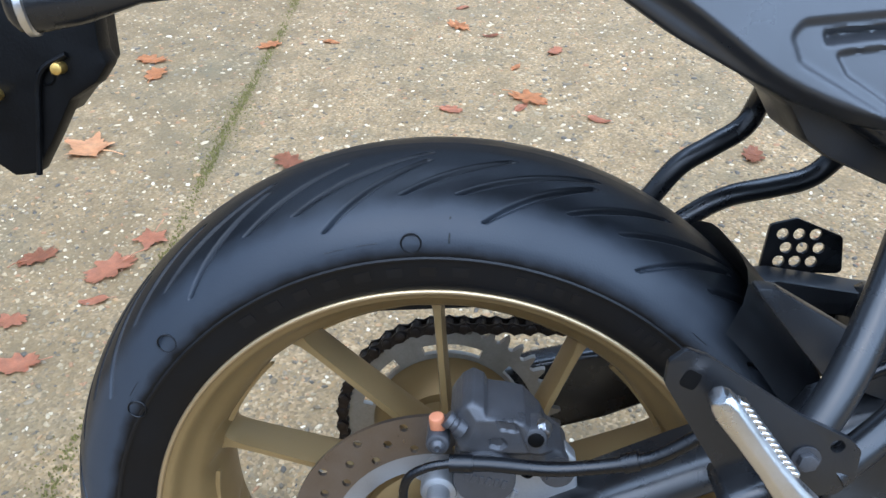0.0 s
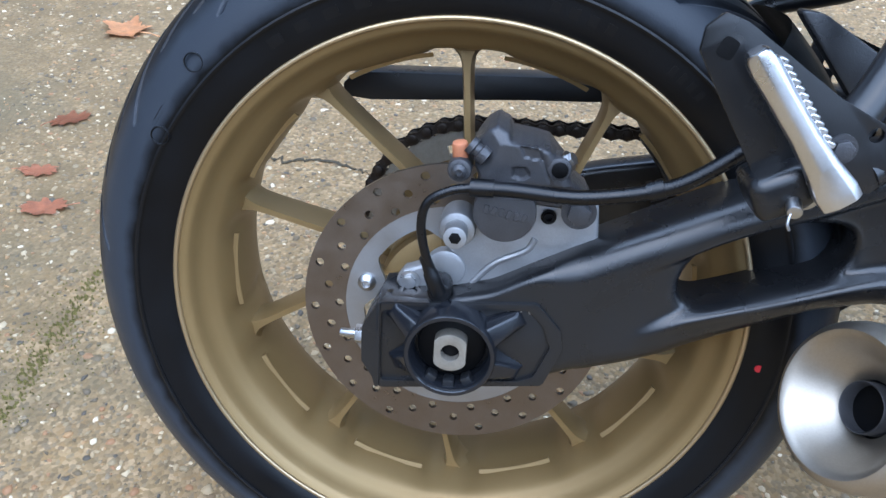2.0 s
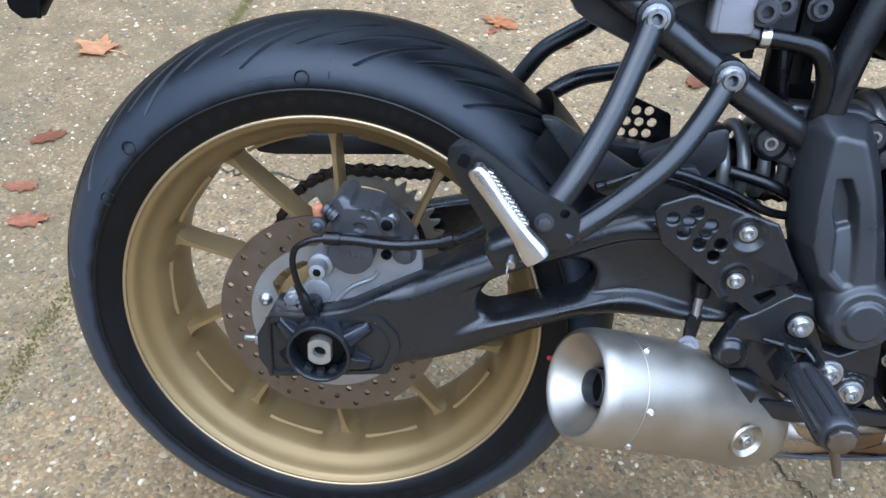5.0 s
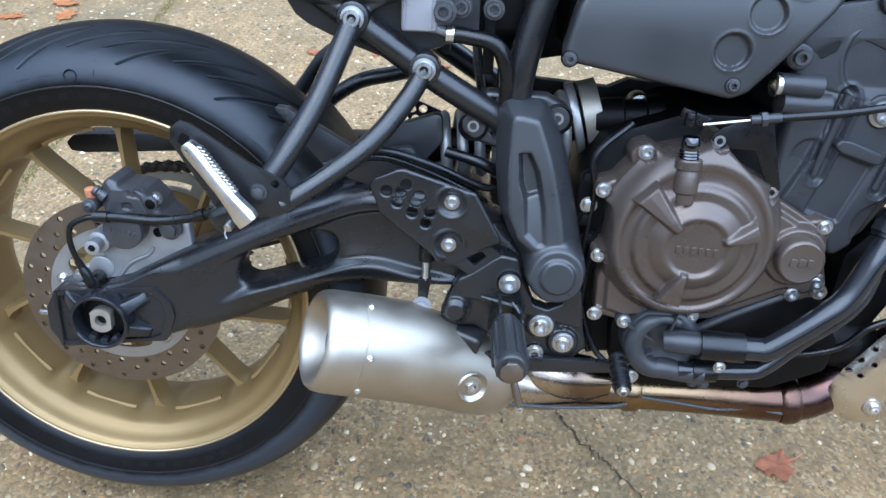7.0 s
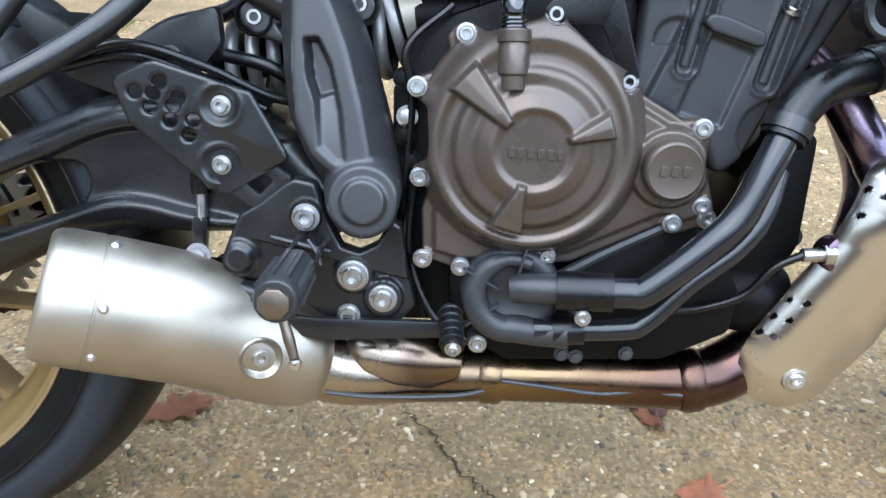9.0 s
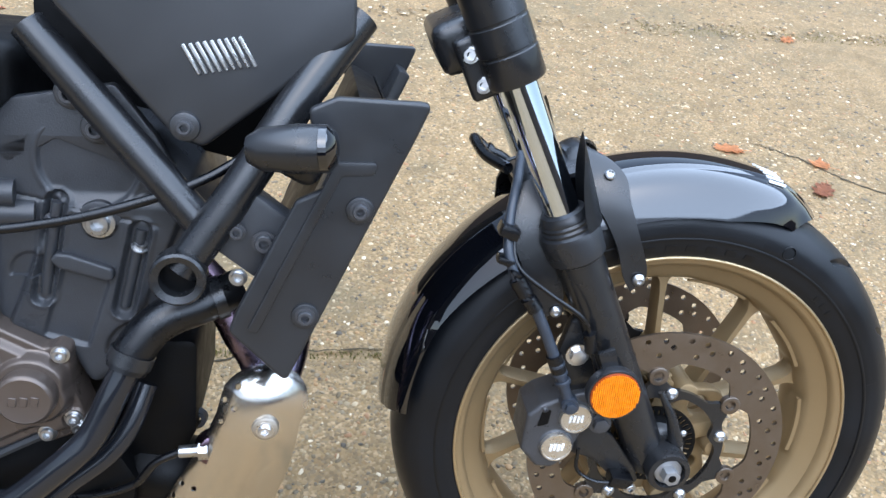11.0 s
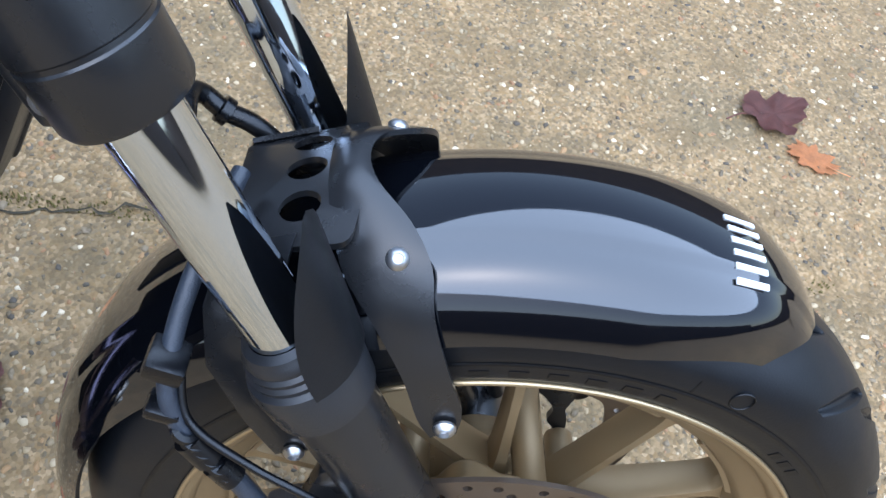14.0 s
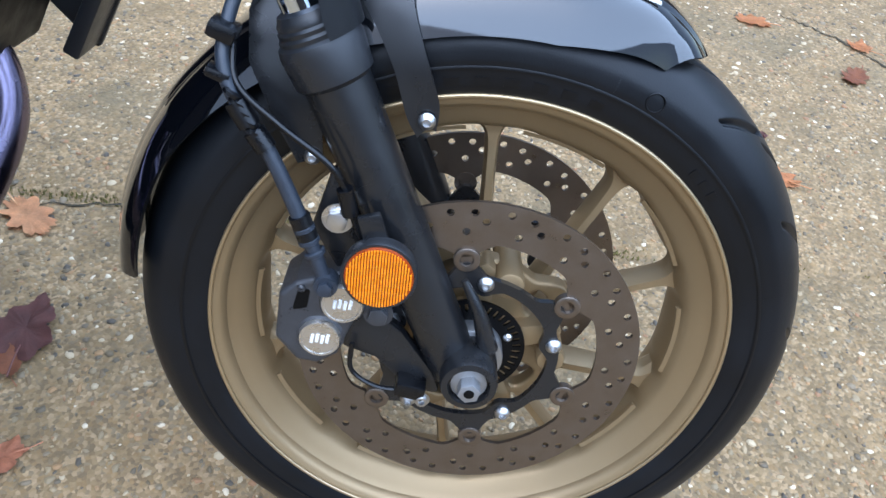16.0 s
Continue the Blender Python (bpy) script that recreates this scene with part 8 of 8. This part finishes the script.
    l.new(no.outputs["Fac"], st.inputs["Value"])
    mix2 = n.new("ShaderNodeMix")
    mix2.data_type = "RGBA"
    l.new(st.outputs["Result"], mix2.inputs["Factor"])
    l.new(mix.outputs["Result"], mix2.inputs["A"])
    mix2.inputs["B"].default_value = (0.10, 0.086, 0.050, 1)
    l.new(mix2.outputs["Result"], b.inputs["Base Color"])
    bp = n.new("ShaderNodeBump")
    bp.inputs["Strength"].default_value, bp.inputs["Distance"].default_value = 0.6, 0.002
    l.new(vo.outputs["Distance"], bp.inputs["Height"])
    bp.invert = True
    l.new(bp.outputs["Normal"], b.inputs["Normal"])
    return m


def stones_material():
    m = material("aggregate_stones", (0.3, 0.25, 0.2), 0.62, vary=0.2, scale=60, bump=0.25, fine=500, spec=0.4)
    n, l, b = nodes_of(m)
    ge = n.new("ShaderNodeNewGeometry")
    ramp = n.new("ShaderNodeValToRGB")
    ramp.color_ramp.interpolation = "CONSTANT"
    e = ramp.color_ramp.elements
    tones = [(0.0, (0.128, 0.088, 0.044)), (0.14, (0.247, 0.177, 0.093)), (0.30, (0.323, 0.228, 0.120)), (0.43, (0.116, 0.084, 0.048)), (0.53, (0.313, 0.177, 0.075)), (0.61, (0.440, 0.330, 0.195)), (0.70, (0.194, 0.140, 0.080)), (0.80, (0.262, 0.130, 0.056)), (0.85, (0.600, 0.480, 0.320)), (0.89, (0.165, 0.104, 0.049)), (0.945, (0.073, 0.056, 0.037))]
    e[0].position, e[0].color = 0.0, (*tones[0][1], 1)
    e[1].position, e[1].color = tones[1][0], (*tones[1][1], 1)
    for p, c in tones[2:]:
        s = e.new(p)
        s.color = (*c, 1)
    l.new(ge.outputs["Random Per Island"], ramp.inputs["Fac"])
    co = n.new("ShaderNodeTexCoord")
    no = n.new("ShaderNodeTexNoise")
    no.inputs["Scale"].default_value, no.inputs["Detail"].default_value, no.inputs["Roughness"].default_value = 1.6, 8, 0.65
    l.new(co.outputs["Object"], no.inputs["Vector"])
    st = n.new("ShaderNodeMapRange")
    st.inputs["From Min"].default_value, st.inputs["From Max"].default_value = 0.52, 0.75
    st.inputs["To Min"].default_value, st.inputs["To Max"].default_value = 0.0, 0.45
    l.new(no.outputs["Fac"], st.inputs["Value"])
    mix = n.new("ShaderNodeMix")
    mix.data_type = "RGBA"
    l.new(st.outputs["Result"], mix.inputs["Factor"])
    l.new(ramp.outputs["Color"], mix.inputs["A"])
    mix.inputs["B"].default_value = (0.10, 0.086, 0.050, 1)
    l.new(mix.outputs["Result"], b.inputs["Base Color"])
    return m


M["concrete"], M["stones"] = concrete(), stones_material()


def joint_a(y):
    return -0.556 - 0.028 * y + 0.008 * math.sin(4 * y)


def joint_b(x):
    return 0.47 - 0.020 * x - 0.012 * max(0, x - 1) ** 2 + 0.008 * math.sin(3.1 * x)


xs = [-300, -60, -12, -4, -2] + [(j, o) for j in ("A",) for o in (-0.018, -0.007, 0.007, 0.018)] + [0.0] + list(np.linspace(0.3, 3.5, 17)) + [6, 14, 60, 300]
ys = [-300, -60, -12, -4, -1.5, -0.6, 0.0] + [("B", o) for o in (-0.016, -0.005, 0.005, 0.016)] + [0.8, 1.2, 1.6, 2.0] + [("C", o) for o in (-0.10, -0.03, 0.03, 0.10)] + [3.2, 5, 14, 60, 300]
gm = bmesh.new()
grid = []
for gy in ys:
    row = []
    for gx in xs:
        y0 = gy if not isinstance(gy, tuple) else {"B": 0.44, "C": 2.36}[gy[0]] + gy[1]
        x = joint_a(max(-3, min(6, y0))) + gx[1] if isinstance(gx, tuple) else gx
        y = y0 if not isinstance(gy, tuple) or gy[0] == "C" else joint_b(max(-1, min(4, x))) + gy[1]
        z = 0.0
        if isinstance(gx, tuple) and abs(gx[1]) < 0.01:
            z = -0.003
        if isinstance(gy, tuple) and gy[0] == "B" and abs(gy[1]) < 0.01 and x > 0.5:
            z = -0.007
        if isinstance(gy, tuple) and gy[0] == "C" and abs(gy[1]) < 0.05:
            z = -0.010
        row.append(gm.verts.new((x, y, z)))
    grid.append(row)
for a, b in zip(grid, grid[1:]):
    for i in range(len(xs) - 1):
        gm.faces.new((a[i], a[i + 1], b[i + 1], b[i]))
ground = new("ground", finish(gm, "ground", M["concrete"], 60))
tagged(ground, "weathered tan concrete slabs with exposed aggregate and mossy joints", "ground", "", "structure")

# embedded stones, denser near the motorcycle
rng = np.random.default_rng(7)


def scatter(n, x0, x1, y0, y1, rmin, rmax):
    p = np.stack([rng.uniform(x0, x1, n), rng.uniform(y0, y1, n)], -1)
    r = rmin + (rmax - rmin) * rng.beta(1.15, 3.2, n)
    ja = np.abs(p[:, 0] - (-0.556 - 0.028 * p[:, 1])) > 0.020
    jb = (np.abs(p[:, 1] - np.array([joint_b(x) for x in p[:, 0]])) > 0.014) | (p[:, 0] < 0.5)
    k = ja & jb
    return np.column_stack([p[k], r[k]])


st = np.concatenate([scatter(31000, -1.0, 2.6, -0.45, 1.05, 0.0018, 0.0098), scatter(13000, -1.4, 2.9, 1.05, 2.3, 0.0026, 0.0125), scatter(3500, 1.2, 4.4, 2.3, 4.2, 0.006, 0.015)])
N = len(st)
K = 7
ang = np.linspace(0, 2 * np.pi, K, endpoint=False)[None, :] + rng.uniform(0, 6, (N, 1))
rad = st[:, 2:3] * rng.uniform(0.60, 1.25, (N, K))
el = rng.uniform(0.42, 0.95, (N, 1))
rot = rng.uniform(0, 6.28, (N, 1))
ux, uy = rad * np.cos(ang), rad * np.sin(ang) * el
bx, by = ux * np.cos(rot) - uy * np.sin(rot), ux * np.sin(rot) + uy * np.cos(rot)
hgt = np.clip(st[:, 2:3] * rng.uniform(0.10, 0.42, (N, 1)), 0.0003, 0.0024)
base = np.stack([st[:, 0:1] + bx, st[:, 1:2] + by, np.full((N, K), -0.0006)], -1)
mid = np.stack([st[:, 0:1] + bx * 0.86, st[:, 1:2] + by * 0.86, hgt * rng.uniform(0.6, 0.95, (N, K))], -1)
top = np.stack([st[:, 0:1], st[:, 1:2], hgt * 1.08], -1)
verts = np.concatenate([base, mid, top], 1).reshape(-1, 3)
o = (np.arange(N) * (2 * K + 1))[:, None]
j = np.arange(K)[None, :]
j2 = (j + 1) % K
quads = np.stack([o + j, o + j2, o + K + j2, o + K + j], -1).reshape(-1, 4)
tris = np.stack([o + K + j, o + K + j2, o + 2 * K + 0 * j], -1).reshape(-1, 3)
sm = bpy.data.meshes.new("aggregate")
sm.vertices.add(len(verts))
sm.vertices.foreach_set("co", verts.ravel())
sm.loops.add(quads.size + tris.size)
sm.loops.foreach_set("vertex_index", np.concatenate([quads.ravel(), tris.ravel()]))
sm.polygons.add(len(quads) + len(tris))
sm.polygons.foreach_set("loop_start", np.concatenate([np.arange(len(quads)) * 4, quads.size + np.arange(len(tris)) * 3]))
sm.update(calc_edges=True)
sm.validate()
sm.materials.append(M["stones"])
tagged(new("aggregate_stones", sm), "small tan, grey and white stones set in the concrete", "gravel", "", "stuff")

# moss in the joints
M["moss"] = material("moss", (0.135, 0.112, 0.036), 0.9, vary=0.45, scale=40, bump=0.4, fine=700, spec=0.2)
mv, mf = [], []
for k in range(14100):
    if k < 11000:
        y = rng.uniform(-0.3, 2.3)
        patch = math.sin(5.3 * y + 1) + math.sin(11 * y) * 0.6
        if patch < rng.uniform(-1.2, 1.1) + (0.9 if y < 0.45 else 0.0):
            continue
        x = joint_a(y) + rng.normal(0, 0.016 + 0.014 * max(0, patch))
    elif k < 11900:
        x = rng.uniform(1.7, 2.6)
        if math.sin(9 * x) + math.sin(23 * x) < rng.uniform(-0.6, 1.4):
            continue
        y = joint_b(x) + rng.normal(0, 0.012)
    elif k < 13400:
        x = rng.uniform(0.45, 1.7)
        y = joint_b(x) + rng.normal(0, 0.016)
        if math.sin(7 * x + 1) + math.sin(17 * x) < rng.uniform(-1.0, 1.2):
            continue
    else:
        x = rng.uniform(2.3, 3.6)
        y = 2.36 + rng.normal(0, 0.05)
    s = rng.uniform(0.0012, 0.0040) * (1.0 if k < 11000 else 0.6)
    i0 = len(mv)
    for q in range(5):
        a = q * 1.2566 + rng.uniform(0, 0.8)
        mv.append((x + s * math.cos(a), y + s * math.sin(a), -0.004))
    mv.append((x + rng.normal(0, 0.0006), y + rng.normal(0, 0.0006), s * rng.uniform(0.4, 1.0)))
    mf += [(i0 + q, i0 + (q + 1) % 5, i0 + 5) for q in range(5)]
mm = bpy.data.meshes.new("moss")
mm.from_pydata(mv, [], mf)
mm.materials.append(M["moss"])
tagged(new("moss", mm), "dull green moss along the slab joints", "moss", "", "stuff")

# hairline cracks
M["crack"] = material("crack_dirt", (0.055, 0.045, 0.030), 0.95, vary=0.3, scale=60, bump=0.2, spec=0.1)


def crack(points, w, seed):
    r = random.Random(seed)
    pts = smooth_open([(x, y, 0) for x, y in points], 14)
    bm = bmesh.new()
    rows = []
    for k, p in enumerate(pts):
        q = p + Vector((r.gauss(0, 0.0035), r.gauss(0, 0.0035), 0))
        d = (pts[min(k + 1, len(pts) - 1)] - pts[max(k - 1, 0)]).normalized()
        nrm = Vector((-d.y, d.x, 0))
        ww = w * r.uniform(0.4, 1.3) * (0.35 + math.sin(math.pi * k / (len(pts) - 1)))
        rows.append([bm.verts.new(q + nrm * ww + Vector((0, 0, 0.0022))), bm.verts.new(q + Vector((0, 0, 0.0012))), bm.verts.new(q - nrm * ww + Vector((0, 0, 0.0022)))])
    for a, b in zip(rows, rows[1:]):
        bm.faces.new((a[0], a[1], b[1], b[0]))
        bm.faces.new((a[1], a[2], b[2], b[1]))
    ob = new("ground_crack", finish(bm, "ground_crack", M["crack"]))
    tagged(ob, "thin dark crack in the concrete", "crack", "", "structure")


crack([(-0.46, 0.69), (-0.38, 0.655), (-0.29, 0.665), (-0.21, 0.63)], 0.0035, 1)
crack([(0.52, 0.14), (0.57, 0.08), (0.62, 0.0), (0.66, -0.04), (0.72, -0.13)], 0.0013, 2)
crack([(2.30, 1.36), (2.42, 1.26), (2.50, 1.14), (2.66, 1.02)], 0.0030, 3)
crack([(0.55, 0.45), (0.80, 0.43), (1.0, 0.455), (1.3, 0.46)], 0.0020, 4)


# plain dark walls far outside the view, added to darken reflections near the horizon
M["unseen_wall"] = material("dark_unseen_wall", (0.055, 0.042, 0.034), 0.85, vary=0.35, scale=2.0, bump=0.3, fine=40, spec=0.2)
for name, c, size in (("wall_north", (1, 13, 2.2), (30, 0.3, 4.4)), ("wall_south", (1, -9, 1.1), (30, 0.3, 2.2)), ("wall_east", (15.85, 2, 0.7), (0.3, 21.7, 1.4)), ("wall_west", (-13.85, 2, 2.1), (0.3, 21.7, 4.2))):
    ob = new(name, finish(box(c, size, 0.02), name, M["unseen_wall"]))
    tagged(ob, "unseen plain dark wall added to darken low reflections", "wall", "", "structure")


# ---- fallen leaves ----
def leaf_material(name, c):
    m = material(name, c, 0.6, vary=0.35, scale=60, bump=0.3, fine=500, spec=0.35)
    return m


LEAF = [leaf_material("orange_leaf", (0.50, 0.20, 0.075)), leaf_material("tan_leaf", (0.60, 0.29, 0.13)), leaf_material("brown_leaf", (0.28, 0.10, 0.045)), leaf_material("maroon_leaf", (0.135, 0.05, 0.038)), leaf_material("russet_leaf", (0.42, 0.16, 0.08))]
WORDS = ["dry orange", "pale tan", "curled brown", "dark maroon", "russet brown"]


def leaf(x, y, size, tone, shape, seed):
    """A fallen leaf: lobed outline, raised midrib, curled blade and a stalk."""
    r = random.Random(seed)
    n = 72
    bm = bmesh.new()
    turn = r.uniform(0, 2 * math.pi)
    curl = r.uniform(0.12, 0.32)
    rings = []
    for f in (0.0, 0.35, 0.7, 1.0):
        ring_ = []
        for k in range(n):
            a = 2 * math.pi * k / n
            if shape == "oak":
                rad = 0.42 + 0.10 * math.cos(9 * a + 0.5) * abs(math.sin(a)) + 0.05 * r.uniform(-1, 1)
                px, py = rad * 1.25 * math.cos(a), rad * 0.72 * math.sin(a)
            elif shape == "maple":
                rad = 0.33 + 0.19 * max(0, math.cos(5 * a / 1.0)) ** 0.8 * (0.75 + 0.25 * math.cos(a)) + 0.03 * math.cos(15 * a) + 0.03 * r.uniform(-1, 1)
                px, py = rad * math.cos(a), rad * math.sin(a)
            elif shape == "crumpled":
                rad = 0.42 + 0.07 * math.cos(3 * a + seed) + 0.05 * math.cos(7 * a + 2 * seed) + 0.03 * r.uniform(-1, 1)
                px, py = rad * 1.1 * math.cos(a), rad * 0.85 * math.sin(a)
            else:
                rad = 0.44 + 0.02 * r.uniform(-1, 1)
                px, py = rad * 1.15 * math.cos(a), rad * 0.5 * math.sin(a) * (1 - 0.25 * math.cos(a))
            px, py = px * f, py * f
            z = curl * (py * py * 1.1 + 0.5 * px * px) + 0.06 * math.sin(7 * px + seed) * math.cos(5 * py) * f + 0.02 * abs(py) + (0.05 * math.sin(16 * px + 3 * py) * math.cos(13 * py + seed) if shape == "crumpled" else 0.0)
            ring_.append((px, py, z))
        rings.append(ring_)
    c0 = bm.verts.new((0, 0, 0.0))
    prev = None
    for ring_ in rings[1:]:
        cur = [bm.verts.new(p) for p in ring_]
        for k in range(n):
            if prev is None:
                bm.faces.new((c0, cur[k], cur[(k + 1) % n]))
            else:
                bm.faces.new((prev[k], cur[k], cur[(k + 1) % n], prev[(k + 1) % n]))
        prev = cur
    bmesh.ops.solidify(bm, geom=bm.faces[:], thickness=0.006)
    stalk = tube([(-0.30, 0, 0.02), (-0.55, 0.02, 0.05), (-0.80, 0.06 * r.uniform(-1, 1), 0.04)], [0.012, 0.010, 0.012], 6, smooth=4)
    bm = join(bm, stalk)
    low = min(v.co.z for v in bm.verts)
    bm.transform(Matrix.Translation((x, y, 0.0015)) @ Matrix.Diagonal((size, size, size, 1)) @ Matrix.Rotation(turn, 4, "Z") @ Matrix.Translation((0, 0, -low)))
    ob = new("fallen_leaf", finish(bm, "fallen_leaf", LEAF[tone], 60))
    tagged(ob, WORDS[tone] + " fallen " + shape + " leaf lying on the concrete", "leaf", "fallen leaves")


LEAVES = ((-0.895, 1.17, 0.125, 1, "maple"), (-0.93, 1.70, 0.085, 0, "oak"), (-0.885, 1.60, 0.085, 0, "oak"), (-0.61, 1.82, 0.07, 0, "oak"), (-0.43, 1.85, 0.055, 0, "oval"), (-0.05, 1.99, 0.08, 0, "oak"), (0.05, 1.91, 0.05, 2, "oval"),
          (0.24, 1.79, 0.06, 4, "oak"), (0.12, 1.67, 0.045, 0, "oval"), (0.15, 1.47, 0.10, 0, "oak"), (0.13, 1.42, 0.055, 4, "oval"), (-0.05, 1.40, 0.06, 4, "oak"), (0.32, 1.35, 0.06, 4, "oval"), (0.65, 1.18, 0.07, 2, "oak"), (-0.41, 1.12, 0.085, 2, "oak"),
          (-0.62, 0.81, 0.075, 4, "maple"), (-0.665, 0.71, 0.095, 4, "oak"), (-0.82, 0.74, 0.07, 2, "oak"), (-0.66, 0.615, 0.05, 4, "oval"), (-0.72, 0.45, 0.07, 4, "oak"), (-0.785, 0.555, 0.06, 4, "oak"), (-0.04, 2.16, 0.05, 4, "oval"),
          (0.90, -0.012, 0.062, 4, "crumpled"), (-1.05, 1.57, 0.07, 0, "oak"), (0.22, 0.12, 0.085, 2, "oak"), (0.86, 0.13, 0.06, 2, "oval"), (1.70, 1.18, 0.08, 0, "oak"), (2.90, 2.29, 0.08, 0, "oak"), (3.12, 3.02, 0.09, 0, "oak"),
          (2.21, 1.31, 0.085, 0, "oak"), (2.46, 1.23, 0.07, 0, "maple"), (2.385, 1.08, 0.085, 2, "oak"), (2.01, 0.76, 0.125, 3, "crumpled"), (2.06, 0.67, 0.085, 0, "oak"), (0.865, 0.18, 0.105, 3, "crumpled"), (0.79, 0.40, 0.095, 1, "oak"), (2.7, 2.9, 0.07, 4, "oak"), (1.77, 1.24, 0.075, 4, "oak"))
for k, (x, y, s, tone, shape) in enumerate(LEAVES):
    leaf(x, y, s, tone, shape, k + 11)
